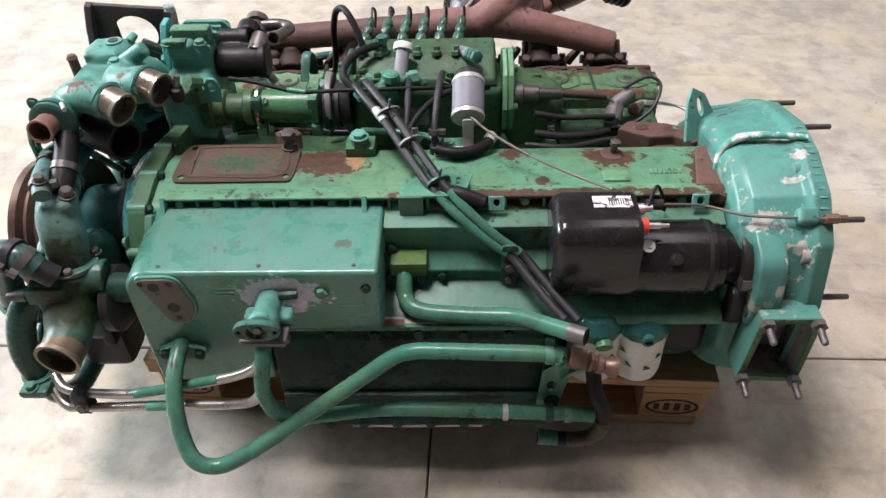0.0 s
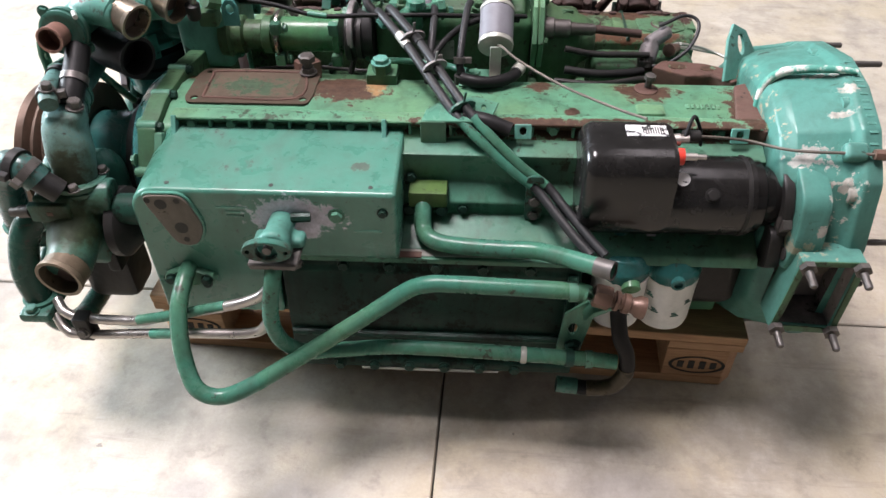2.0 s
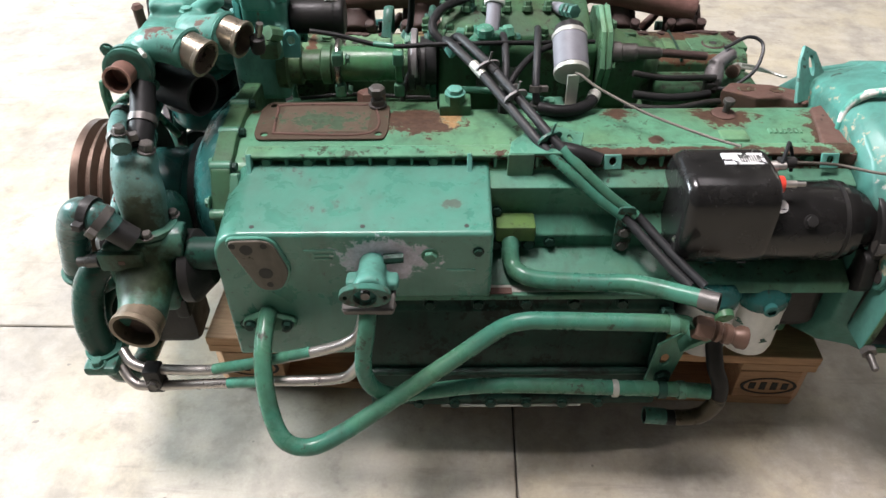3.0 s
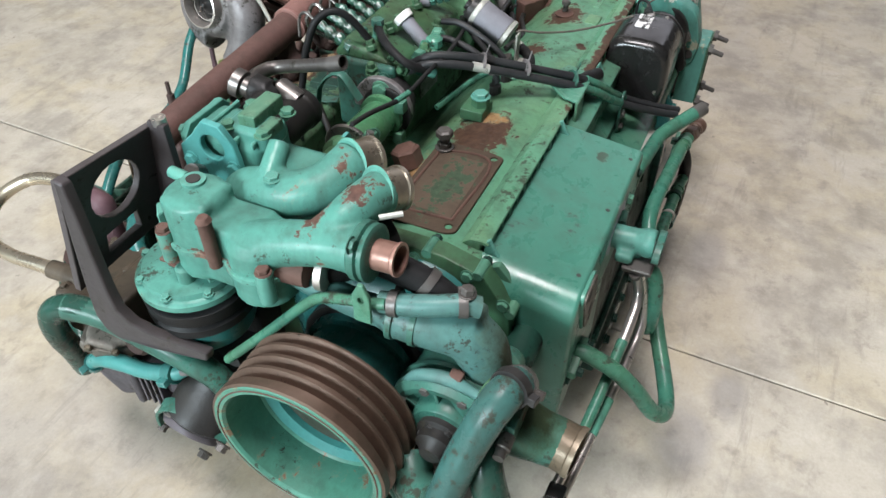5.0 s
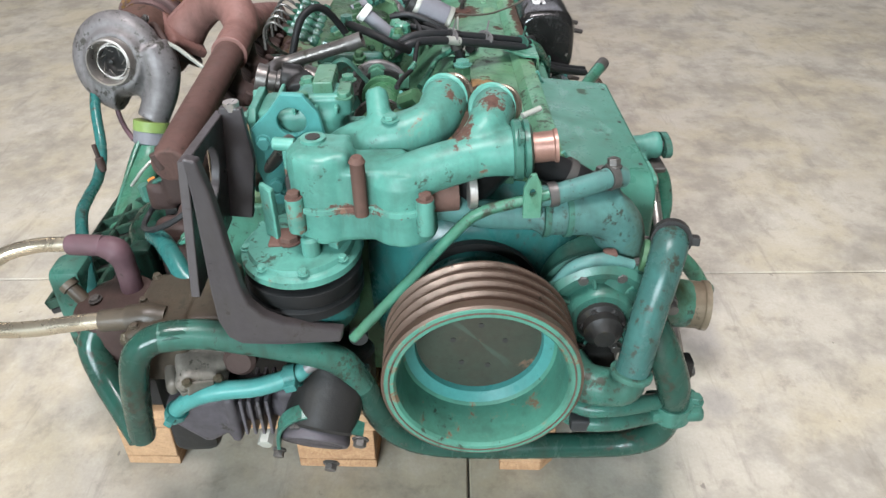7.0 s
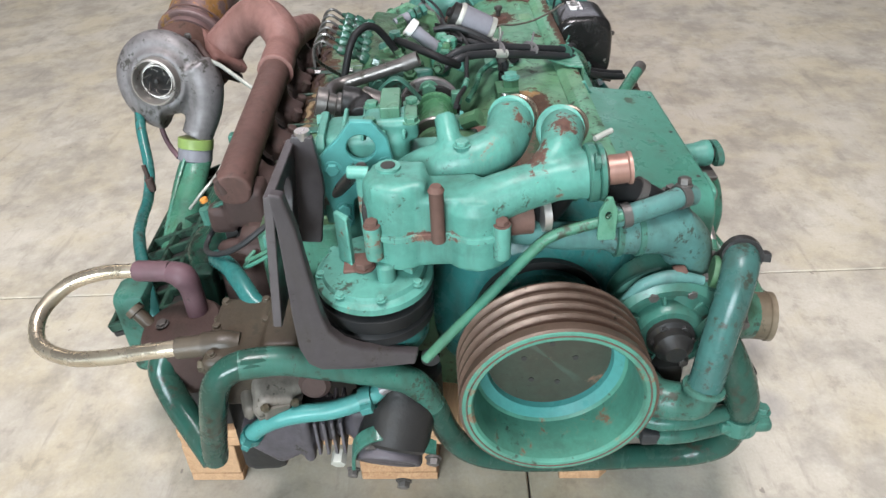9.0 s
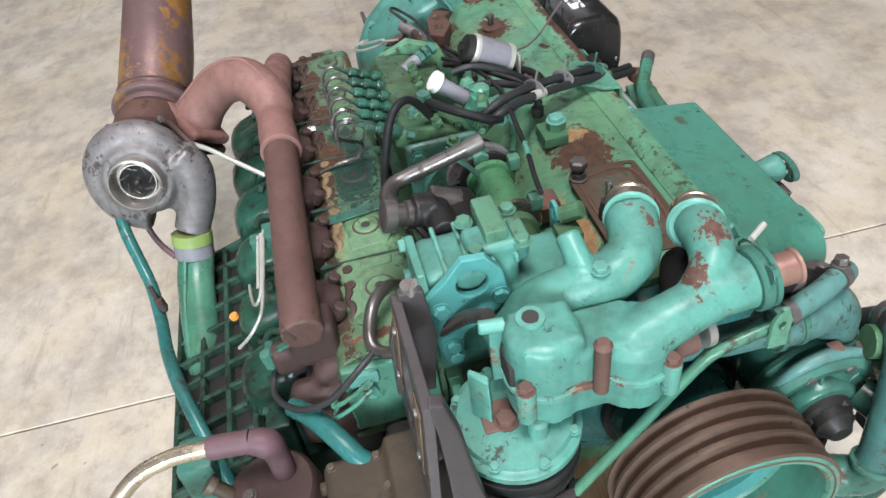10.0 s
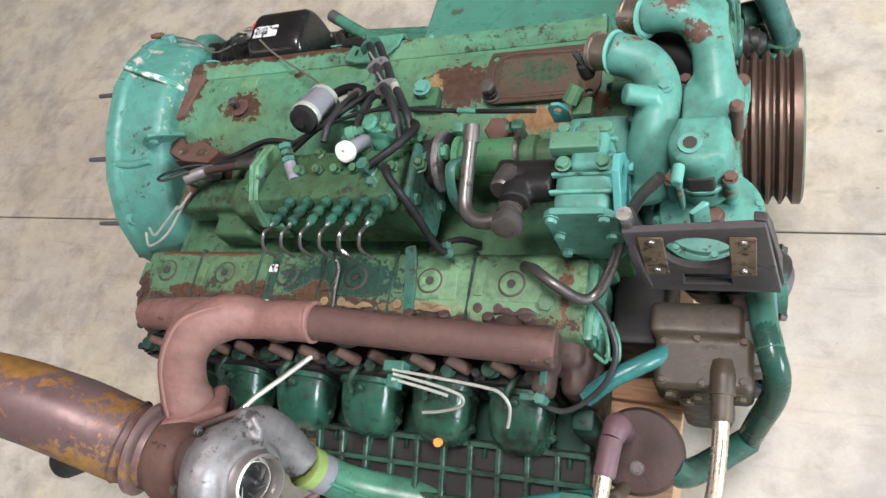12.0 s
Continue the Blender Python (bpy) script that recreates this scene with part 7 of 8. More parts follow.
def compressor():
    c = part("air_compressor", joined(rbox(-0.49, -0.405, 0.375, 0.50, 0.50, 0.685, 0.012), rbox(-0.485, -0.43, 0.36, 0.44, 0.67, 0.705, 0.006), rbox(-0.50, -0.40, 0.30, 0.39, 0.52, 0.64, 0.012)), "teal", E, "green cast air compressor body", cast=0.005)
    part("top_block", rbox(-0.475, -0.40, 0.385, 0.415, 0.695, 0.722, 0.004), "green", c)
    part("top_block", rbox(-0.48, -0.44, 0.36, 0.38, 0.69, 0.71, 0.004), "green", c)
    for x, y in ((-0.48, 0.37), (-0.415, 0.37), (-0.42, 0.43), (-0.48, 0.43)):
        bolt((x, y, 0.70), (0, 0, 1), c, "green", 0.010, 0.009)
    fp = part("side_flange", prism([(-0.50, 0.545), (-0.395, 0.545), (-0.392, 0.56), (-0.392, 0.675), (-0.405, 0.69), (-0.485, 0.69), (-0.50, 0.675)], "y", 0.497, 0.509, 0.003), "teal", c, "bolted cover flange")
    for x, z in ((-0.485, 0.56), (-0.405, 0.56), (-0.405, 0.675), (-0.485, 0.675), (-0.405, 0.62), (-0.487, 0.62)):
        bolt((x, 0.509, z), (0, 1, 0), fp, "teal", 0.009, 0.009)
    for k in range(4):
        part("cooling_rib", rbox(-0.495, -0.40, 0.378 + k * 0.03, 0.384 + k * 0.03, 0.68, 0.692, 0.002, 1), "teal", c)
    eye = [(0.395, 0.625), (0.405, 0.688), (0.425, 0.715), (0.455, 0.718), (0.478, 0.69), (0.505, 0.665), (0.505, 0.60), (0.49, 0.545), (0.468, 0.545), (0.462, 0.59), (0.42, 0.62)]
    e = part("lifting_eye", plate(eye, [(0.444, 0.676, 0.021, 0.021)], "x", -0.508, -0.496, 0.0015), "cyan", c, "turquoise lifting eye plate")
    for y, z in ((0.41, 0.648), (0.488, 0.645), (0.478, 0.575), (0.478, 0.555)):
        bolt((-0.508, y, z), (-1, 0, 0), e, "cyan", 0.010, 0.008)
    h = part("vacuum_pump", joined(lathe([(0.026, 0), (0.033, 0.003), (0.033, 0.085), (0.036, 0.087), (0.036, 0.102), (0.03, 0.105)], (-0.405, 0.42, 0.637), (1, 0, 0), 28), rbox(-0.40, -0.345, 0.415, 0.47, 0.645, 0.672, 0.01),
                                   lathe([(0.02, 0), (0.02, 0.06)], (-0.40, 0.452, 0.672), (1, 0, 0), 20), lathe([(0.024, 0), (0.024, 0.03)], (-0.345, 0.455, 0.675), (0, 1, 0.2), 18)), "blackiron", E,
             "greasy black pump on the compressor", cast=0.003)
    part("cap", lathe([(0.02, 0), (0.0205, 0.002), (0.0205, 0.042), (0.017, 0.046), (0.008, 0.046)], (-0.322, 0.415, 0.655), (0.12, 0.9, 0.35), 22), "oilsteel", h, "oily grey metal cap")
    part("union", lathe([(0.021, 0), (0.021, 0.014), (0.017, 0.016), (0.017, 0.028), (0.024, 0.03), (0.024, 0.046), (0.015, 0.048)], (-0.335, 0.482, 0.665), (-0.05, 0.85, 0.25), 24), "oilsteel", h, "bright steel union nut")
    p = part("suction_pipe", tube([(-0.335, 0.505, 0.672), (-0.30, 0.512, 0.672), (-0.275, 0.505, 0.673), (-0.262, 0.485, 0.676), (-0.262, 0.44, 0.688), (-0.264, 0.40, 0.70), (-0.266, 0.36, 0.713)], [0.013, 0.013, 0.0125, 0.0115, 0.0115, 0.0115, 0.0115], 16, mouth=0.02), "oilsteel", E,
             "oily dark bare steel pipe")
    part("tip", tube([(-0.2652, 0.385, 0.7045), (-0.2663, 0.3585, 0.7137)], 0.0128, 16, mouth=0.02), "iron", p)
    part("clamp_strap", tube([(-0.22, 0.36, 0.62), (-0.215, 0.40, 0.66), (-0.215, 0.44, 0.63), (-0.218, 0.45, 0.59)], 0.009, 8, flat=0.35), "pump", E, "green clamp strap")


compressor()


def cylinder_head():
    top = [(0.488, 0.32), (0.488, 0.498), (0.50, 0.512), (0.60, 0.514), (0.635, 0.502), (0.645, 0.48), (0.645, 0.32)]
    h = part("cylinder_head", prism(top, "x", -0.43, 0.535, 0.005), "head", E, "green cylinder heads with rust-ringed plugs")
    for i in range(6):
        x = -0.302 + i * 0.1545
        y = 0.552 - i * 0.002
        part("plug_ring", lathe([(0.0245, 0), (0.0245, 0.0015), (0.0215, 0.003), (0.0205, 0.002)], (x, y, 0.5145), (0, 0.02, 1), 30), "darkrust", h, "dark rusty ring round a plug")
        d = part("plug_disc", lathe([(0.0212, 0), (0.0212, 0.0035), (0.0195, 0.005), (0.013, 0.005), (0.0115, 0.0042), (0.0085, 0.0042), (0.008, 0.002)], (x, y, 0.5145), (0, 0.02, 1), 26), "head", h)
        part("socket", lathe([(0.0078, 0), (0.0078, 0.0008)], (x, y, 0.5178), (0, 0.02, 1), 6), "print", d)
        part("raised_pad", prism([(x - 0.055, 0.585), (x - 0.05, 0.52), (x - 0.03, 0.508), (x + 0.02, 0.505), (x + 0.045, 0.52), (x + 0.045, 0.585)], "z", 0.505, 0.5155, 0.003), "head", h)
        part("raised_pad", prism([(x + 0.05, 0.575), (x + 0.05, 0.525), (x + 0.07, 0.522), (x + 0.07, 0.575)], "z", 0.505, 0.5165, 0.003), "head", h)
        if i:
            # dark bar in place of an uncut gap between two heads
            part("gap", rbox(x - 0.0815, x - 0.0745, 0.489, 0.64, 0.50, 0.5145, 0.002, 1), "blackgreen", h)
        crust = [(x - 0.05, 0.604, 0.512), (x - 0.03, 0.60, 0.515), (x - 0.012, 0.607, 0.514), (x + 0.005, 0.601, 0.515), (x + 0.03, 0.607, 0.513)]
        part("gasket_lip", tube(crust, [0.005, 0.008, 0.006, 0.008, 0.004], 8, flat=0.6), "tan" if i in (1, 2) else "darkrust", h, "crusted manifold gasket edge", cast=0.004)
        for dx in (0.018, 0.055):
            part("stay_washer", lathe([(0.0085, 0), (0.0085, 0.003), (0.004, 0.0035)], (x + dx, 0.597, 0.5145), (0, 0.1, 1), 14), "tan" if i in (1, 2) else "darkrust", h)
    bolt((-0.366, 0.585, 0.5135), (0, 0.05, 1), h, "head", 0.0145, 0.007)
    part("end_plate", rbox(-0.445, -0.428, 0.50, 0.64, 0.36, 0.50, 0.006), "green", h)
    part("end_fitting", joined(rbox(-0.452, -0.425, 0.585, 0.63, 0.47, 0.495, 0.004), lathe([(0.012, 0), (0.012, 0.04)], (-0.44, 0.60, 0.44), (-0.3, 0.2, 1), 8)), "teal", h)
    for x in (-0.452, -0.47):
        part("loop_wire", tube([(x, 0.60, 0.48), (x - 0.012, 0.63, 0.47), (x - 0.01, 0.66, 0.455), (x + 0.01, 0.65, 0.46)], 0.0035, 8), "pipe", h)
    part("support_strip", rbox(0.186, 0.204, 0.50, 0.62, 0.5145, 0.5185, 0.001, 1), "blackgreen", h)
    part("support_strip", strap([(-0.098, 0.485, 0.523), (-0.104, 0.51, 0.5205), (-0.112, 0.56, 0.5205), (-0.12, 0.622, 0.5205)], (1, 0.1, 0), [0.022, 0.022, 0.022, 0.022], 0.004), "pump", h)
    for y in (0.525, 0.60):
        part("white_tag", rbox(0.186, 0.206, y, y + 0.016, 0.5185, 0.5205, 0.001, 1), "label", h)
    # rocker covers along the far side
    for i in range(6):
        x = -0.31 + i * 0.1495
        rings = []
        for s, off in ((1.08, 0.0), (1.08, 0.010), (1.0, 0.013), (0.99, 0.045), (0.93, 0.07), (0.80, 0.09), (0.58, 0.102), (0.3, 0.107)):
            ring = []
            for k in range(28):
                a = k * math.tau / 28
                c, si = math.cos(a), math.sin(a)
                ring.append((x + 0.056 * s * math.copysign(abs(c) ** 0.6, c), 0.715 + off * 0.9, 0.390 - off * 0.24 + 0.053 * s * math.copysign(abs(si) ** 0.65, si)))
            rings.append(ring)
        rc = part("rocker_cover", loft(rings), "oily", E, "oily dark green domed rocker cover")
        # black base stands for the deep shade between neighbouring covers
        part("base_flange", rbox(x - 0.070, x + 0.070, 0.69, 0.714, 0.325, 0.462, 0.004), "blackiron", rc)
        part("pipe_stub", tube([(x - 0.01, 0.70, 0.468), (x - 0.008, 0.715, 0.484), (x + 0.002, 0.735, 0.482), (x + 0.006, 0.748, 0.462)], 0.006, 10), "blackgreen", rc)
        part("stay_nut", lathe([(0.013, 0), (0.013, 0.010), (0.008, 0.012), (0.008, 0.03)], (x + 0.055, 0.70, 0.468), (0, 0.2, 1), 6), "blackiron", rc)
        for dx, dz in ((-0.05, -0.02), (0.05, -0.02), (0.0, 0.058)):
            bolt((x + dx, 0.775 if dz < 0 else 0.735, 0.385 + dz), (0, 0.9, 0.4), rc, "blackgreen", 0.009, 0.009)
        part("injector_neck", lathe([(0.017, 0), (0.017, 0.018), (0.012, 0.02), (0.012, 0.036)], (x + 0.03, 0.69, 0.475), (0, 0.35, 1), 12), "blackgreen", rc)
        part("nut", lathe([(0.012, 0), (0.012, 0.02)], (x - 0.04, 0.70, 0.475), (0, 0.35, 1), 6), "blackgreen", rc)
    # wall blackened to give the gap behind the covers its shade
    part("head_wall", rbox(-0.42, 0.53, 0.60, 0.695, 0.20, 0.46, 0.01), "blackiron", E, "cylinder block side coloured black for the shaded gap by the covers")
    for pts in ([(-0.12, 0.728, 0.53), (-0.18, 0.735, 0.512), (-0.222, 0.742, 0.496), (-0.236, 0.75, 0.485), (-0.226, 0.76, 0.47), (-0.19, 0.768, 0.456), (-0.15, 0.772, 0.448)],
                [(-0.12, 0.722, 0.535), (-0.22, 0.73, 0.527), (-0.285, 0.736, 0.522), (-0.31, 0.742, 0.52), (-0.325, 0.757, 0.508), (-0.323, 0.773, 0.49), (-0.317, 0.787, 0.474)],
                [(-0.115, 0.735, 0.522), (-0.17, 0.742, 0.505), (-0.21, 0.748, 0.49)]):
        part("leak_off_line", tube(pts, 0.0029, 8), "whitepipe", E, "thin bare bright fuel line")
    cl = part("line_clip", joined(rbox(-0.14, -0.10, 0.705, 0.725, 0.505, 0.537, 0.004), rbox(-0.128, -0.104, 0.725, 0.75, 0.50, 0.522, 0.004)), "pump", E, "green pipe clip")
    part("orange_cap", lathe([(0.008, 0), (0.008, 0.008)], (-0.17, 0.812, 0.40), (0, 0.3, 1), 10), "orange", cl)
    # ribbed side casting under the covers
    bars = [rbox(-0.43, 0.12, 0.0, 0.165, -0.012, 0.0, 0.003, 1)]
    for y in (0.005, 0.055, 0.108, 0.16):
        bars.append(rbox(-0.43, 0.12, y - 0.005, y + 0.005, 0.0, 0.018, 0.002, 1))
    for i in range(11):
        x = -0.425 + i * 0.054
        bars.append(rbox(x - 0.005, x + 0.005, 0.0, 0.165, 0.0, 0.018, 0.002, 1))
    place = Matrix.Translation((0, 0.79, 0.335)) @ pose(0, 0, 0, -18)
    # pocket floor coloured black for the shade between the ribs
    gp = part("ribbed_casting", moved(bars[0], place), "blackiron", E, "green ribbed grid casting")
    for b in bars[1:]:
        part("rib", moved(b, place), "blackgreen", gp)
    part("lower_block", rbox(-0.42, 0.50, 0.45, 0.80, 0.1445, 0.30, 0.015), "dark", E, "dark lower cylinder block")


cylinder_head()


def exhaust_manifold():
    m = part("exhaust_manifold", tube([(-0.404, 0.675, 0.556), (-0.333, 0.6745, 0.5655), (-0.114, 0.6695, 0.5825), (0.044, 0.665, 0.595)], [0.0315, 0.030, 0.030, 0.031], 24), "exhaust", E, "rust-pink cast iron exhaust manifold", cast=0.004)
    bend = [(0.13, 0.662, 0.597), (0.18, 0.675, 0.625), (0.222, 0.711, 0.645), (0.244, 0.757, 0.632), (0.255, 0.80, 0.596), (0.254, 0.832, 0.562)]
    wide = [0.036, 0.042, 0.043, 0.041, 0.042, 0.05]
    el = part("elbow", joined(tube([(0.02, 0.665, 0.594), (0.083, 0.666, 0.5985), (0.112, 0.667, 0.60), (0.218, 0.667, 0.597), (0.35, 0.657, 0.571), (0.45, 0.651, 0.546)], [0.036, 0.036, 0.034, 0.039, 0.033, 0.031], 24),
                              tube(bend, wide, 24)), "elbow", m, "rust-pink cast elbow of the manifold", cast=0.005)
    ridge = []
    for k, (q, r) in enumerate(zip(bend, wide)):
        d = (Vector(bend[min(k + 1, 5)]) - Vector(bend[max(k - 1, 0)])).normalized()
        up = Vector((0.12, 0.0, 1.0))
        ridge.append(Vector(q) + (up - d * up.dot(d)).normalized() * r * 0.96)
    part("casting_ridge", tube(ridge[1:], [0.003, 0.0055, 0.006, 0.0055, 0.004], 10), "elbow", el, cast=0.003)
    part("sleeve_ring", lathe([(0.032, 0), (0.0372, 0.001), (0.0372, 0.006), (0.0355, 0.008)], (0.016, 0.665, 0.5935), (1, 0, 0.07), 30), "elbow", el)
    u = Vector((0.83, 0.45, 0.34)).normalized()
    w = Vector((0.1, -0.6, 0.75)).cross(u).normalized()
    lay = Matrix((u, w, u.cross(w))).transposed().to_4x4()
    part("flange", moved(rbox(-0.066, 0.066, -0.047, 0.047, -0.012, 0.012, 0.009), Matrix.Translation((0.249, 0.834, 0.566)) @ lay), "elbow", m, "rust-pink turbo flange", cast=0.004)
    part("lower_flange", moved(rbox(-0.064, 0.064, -0.045, 0.045, -0.012, 0.010, 0.008), Matrix.Translation((0.2475, 0.8465, 0.543)) @ lay), "darkrust", m, "brown turbine inlet flange")
    for i in range(6):
        x = -0.308 + i * 0.1475
        rise = 0.556 + 0.10 * min(x + 0.404, 0.44) - 0.24 * max(0, x - 0.2)
        part("port_runner", joined(rbox(x - 0.046, x + 0.046, 0.628, 0.652, 0.478, 0.53, 0.01), tube([(x, 0.63, 0.503), (x, 0.652, 0.52), (x, 0.663, 0.54), (x, 0.666, rise - 0.012)], [0.034, 0.032, 0.027, 0.026], 18)), "darkrust", m, cast=0.005)
        for dx in (-0.034, 0.034):
            stud((x + dx, 0.648, 0.515), (0, 0.55, 0.6), 0.042, m, "darkrust", 0.009)
            tip = Vector((x + dx - 0.012, 0.692, 0.522))
            part("lug", lathe([(0.002, 0), (0.007, 0.002), (0.0095, 0.008), (0.010, 0.02), (0.012, 0.05)], tip, (-0.55, 0.1, -0.8), 14), "rust", m, "rounded cast lug")
            stud((x + dx, 0.628, 0.512), (0, -0.4, 0.8), 0.026, m, "darkrust", 0.011)
    part("end_flange", joined(rbox(-0.398, -0.335, 0.63, 0.70, 0.475, 0.55, 0.012), rbox(-0.39, -0.355, 0.685, 0.735, 0.46, 0.515, 0.012), lathe([(0.03, 0), (0.03, 0.05)], (-0.365, 0.65, 0.52), (0, 0.9, -0.2), 18)), "darkrust", m, "brown cast end flange", cast=0.005)
    part("end_box", joined(rbox(-0.44, -0.385, 0.61, 0.725, 0.33, 0.465, 0.025), rbox(-0.43, -0.36, 0.60, 0.68, 0.40, 0.49, 0.02)), "darkrust", m, "dark brown cast end box", cast=0.005)
    part("seat_plate", strap([(-0.382, 0.672, 0.532), (-0.379, 0.70, 0.522), (-0.374, 0.735, 0.505)], (1, 0, 0), [0.012, 0.013, 0.013], 0.006), "pump", m, "green flat bar")
    part("seat_foot", joined(lathe([(0.010, 0), (0.010, 0.03)], (-0.372, 0.738, 0.476), (0, 0.1, 1), 6), rbox(-0.37, -0.335, 0.732, 0.744, 0.484, 0.494, 0.003)), "pump", m)
    for x in (-0.4, -0.375):
        stud((x, 0.69, 0.55), (0, 0.3, 1), 0.03, m, "darkrust", 0.008)


exhaust_manifold()


def turbocharger():
    c = Vector((0.122, 0.932, 0.553))
    ax = Vector((-0.93, 0.12, 0.20)).normalized()
    q = frame_of(ax)
    spiral = []
    radii = []
    for k in range(19):
        a = radians(-70 + k * 18.5)
        rr = 0.066 + 0.010 * k / 18
        spiral.append(Matrix.Translation(c) @ q @ Vector((rr * math.cos(a), rr * math.sin(a), 0.0)))
        radii.append(0.024 + 0.020 * k / 18)
    core = lathe([(0.085, -0.045), (0.088, -0.03), (0.08, 0.015), (0.07, 0.034), (0.062, 0.046), (0.05, 0.046), (0.046, 0.03)], c, ax, 40)
    outl = tube([(0.117, 0.865, 0.58), (0.11, 0.848, 0.54), (0.10, 0.854, 0.49), (0.088, 0.873, 0.445), (0.08, 0.884, 0.425)], [0.042, 0.042, 0.038, 0.035, 0.034], 22)
    t = part("turbocharger", joined(core, tube(spiral, radii, 20, 3), outl), "alu", E, "dirty cast aluminium turbocharger compressor", cast=0.005)
    part("inlet_ring", lathe([(0.056, 0.040), (0.050, 0.05), (0.0495, 0.064), (0.0455, 0.066), (0.042, 0.05), (0.0405, 0.034), (0.036, 0.034), (0.0345, 0.046), (0.0325, 0.046), (0.031, 0.03)], c, ax, 48, caps=False), "steel", t, "worn machined inlet rings")
    part("inlet_bore", lathe([(0.0405, 0.030), (0.0405, 0.0325)], c, ax, 36), "blackiron", t)
    w = part("compressor_wheel", lathe([(0.029, 0.034), (0.011, 0.044), (0.006, 0.054), (0.001, 0.056)], c, ax, 24), "blackiron", t)
    for i in range(7):
        bl = rbox(0.006, 0.028, -0.0009, 0.0009, 0.034, 0.045, 0)
        part("blade", moved(bl, Matrix.Translation(c) @ q @ pose(0, 0, 0, 0, 0, i * 360 / 7) @ pose(0, 0, 0, 25)), "oilsteel", w)
    part("outlet_clamp", lathe([(0.034, -0.012), (0.0395, -0.01), (0.0395, 0.012), (0.034, 0.014)], (0.076, 0.888, 0.412), (-0.32, 0.15, -0.9), 32), "band", t, "lime-green pipe clamp")
    part("sleeve", lathe([(0.036, 0), (0.038, 0.005), (0.038, 0.03), (0.033, 0.034)], (0.073, 0.89, 0.402), (-0.38, 0.15, -0.9), 28), "grey", t)
    for a in (0, 60, 120, 180, 240, 300):
        r = Matrix.Translation(c) @ q @ Vector((0.096 * math.cos(radians(a)), 0.096 * math.sin(radians(a)), -0.035))
        bolt(r, ax, t, "iron", 0.007)
    tb = part("turbine_housing", joined(lathe([(0.066, 0), (0.074, 0.02), (0.072, 0.06), (0.06, 0.08)], (0.205, 0.926, 0.558), (1, -0.05, 0.06), 32), lathe([(0.066, 0), (0.066, 0.04)], (0.26, 0.92, 0.565), (1, -0.1, 0.1), 32),
                                        tube([(0.247, 0.85, 0.535), (0.243, 0.88, 0.51), (0.235, 0.91, 0.52)], [0.044, 0.045, 0.045], 18)), "rust", E, "rusty brown turbine housing", cast=0.005)
    part("centre_housing", lathe([(0.05, 0), (0.05, 0.05)], (0.17, 0.922, 0.57), (1, -0.05, 0.03), 26), "darkrust", tb)
    part("v_band", lathe([(0.075, 0), (0.083, 0.006), (0.083, 0.014), (0.075, 0.02)], (0.295, 0.913, 0.575), (0.9, -0.12, 0.3), 36), "outlet", tb, "brown clamp ring")
    x = part("exhaust_outlet", tube([(0.285, 0.914, 0.575), (0.345, 0.906, 0.598), (0.42, 0.888, 0.645), (0.52, 0.872, 0.70), (0.64, 0.865, 0.735), (0.76, 0.86, 0.745)], [0.066, 0.073, 0.074, 0.071, 0.07, 0.07], 30, mouth=0.1), "outlet", E,
             "heat-tinted mauve and orange exhaust outlet pipe")
    part("weld_seam", lathe([(0.072, 0), (0.0755, 0.002), (0.072, 0.004)], (0.335, 0.907, 0.593), (0.85, -0.15, 0.45), 36), "exhaust", x)
    part("bellows", lathe([(0.03 + 0.004 * (k % 2), 0.008 * k) for k in range(9)], (0.48, 0.94, 0.56), (0.8, 0.2, -0.3), 22), "blackiron", E, "small black ribbed bellows")
    # charge pipe and lines
    d = part("charge_duct", tube([(0.062, 0.892, 0.375), (0.02, 0.902, 0.345), (-0.06, 0.905, 0.31), (-0.16, 0.905, 0.275), (-0.215, 0.905, 0.255)], [0.036, 0.037, 0.036, 0.034, 0.032], 20, flat=0.8), "pipe", E, "tapered green charge air duct")
    part("seam", tube([(0.05, 0.905, 0.402), (-0.06, 0.925, 0.335), (-0.2, 0.925, 0.277)], 0.004, 8), "pipe", d)
    part("oil_drain", tube([(0.135, 1.0, 0.53), (0.12, 1.005, 0.50), (0.06, 0.995, 0.465), (-0.02, 0.97, 0.40), (-0.10, 0.955, 0.375), (-0.2, 0.935, 0.385), (-0.30, 0.905, 0.40), (-0.40, 0.87, 0.36), (-0.45, 0.85, 0.30)], 0.0115, 14), "bluepipe", E, "dark teal oil drain hose")
    part("drain_flange", joined(rbox(0.12, 0.15, 0.985, 1.015, 0.515, 0.545, 0.005), lathe([(0.01, 0), (0.01, 0.03)], (0.14, 1.01, 0.52), (0.3, 0.3, -1), 10)), "blackiron", E)
    part("oil_feed", tube([(0.115, 0.955, 0.49), (0.10, 0.965, 0.45), (0.085, 0.955, 0.41), (0.06, 0.93, 0.385)], 0.006, 10), "purple", E, "small mauve oil line")
    part("signal_line", tube([(0.127, 0.83, 0.586), (0.108, 0.80, 0.577), (0.08, 0.76, 0.558), (0.05, 0.71, 0.531)], 0.0048, 10), "whitepipe", E, "thin bare signal pipe")
    part("sheathed_line", tube([(0.127, 0.83, 0.586), (0.15, 0.848, 0.60), (0.18, 0.865, 0.607), (0.205, 0.885, 0.60), (0.215, 0.90, 0.58)], 0.0065, 10), "darkrust", E, "brown sheathed line over the turbocharger")
    part("side_post", rbox(-0.445, -0.405, 0.73, 0.77, 0.1445, 0.42, 0.01), "dark", E, "green cast corner post")
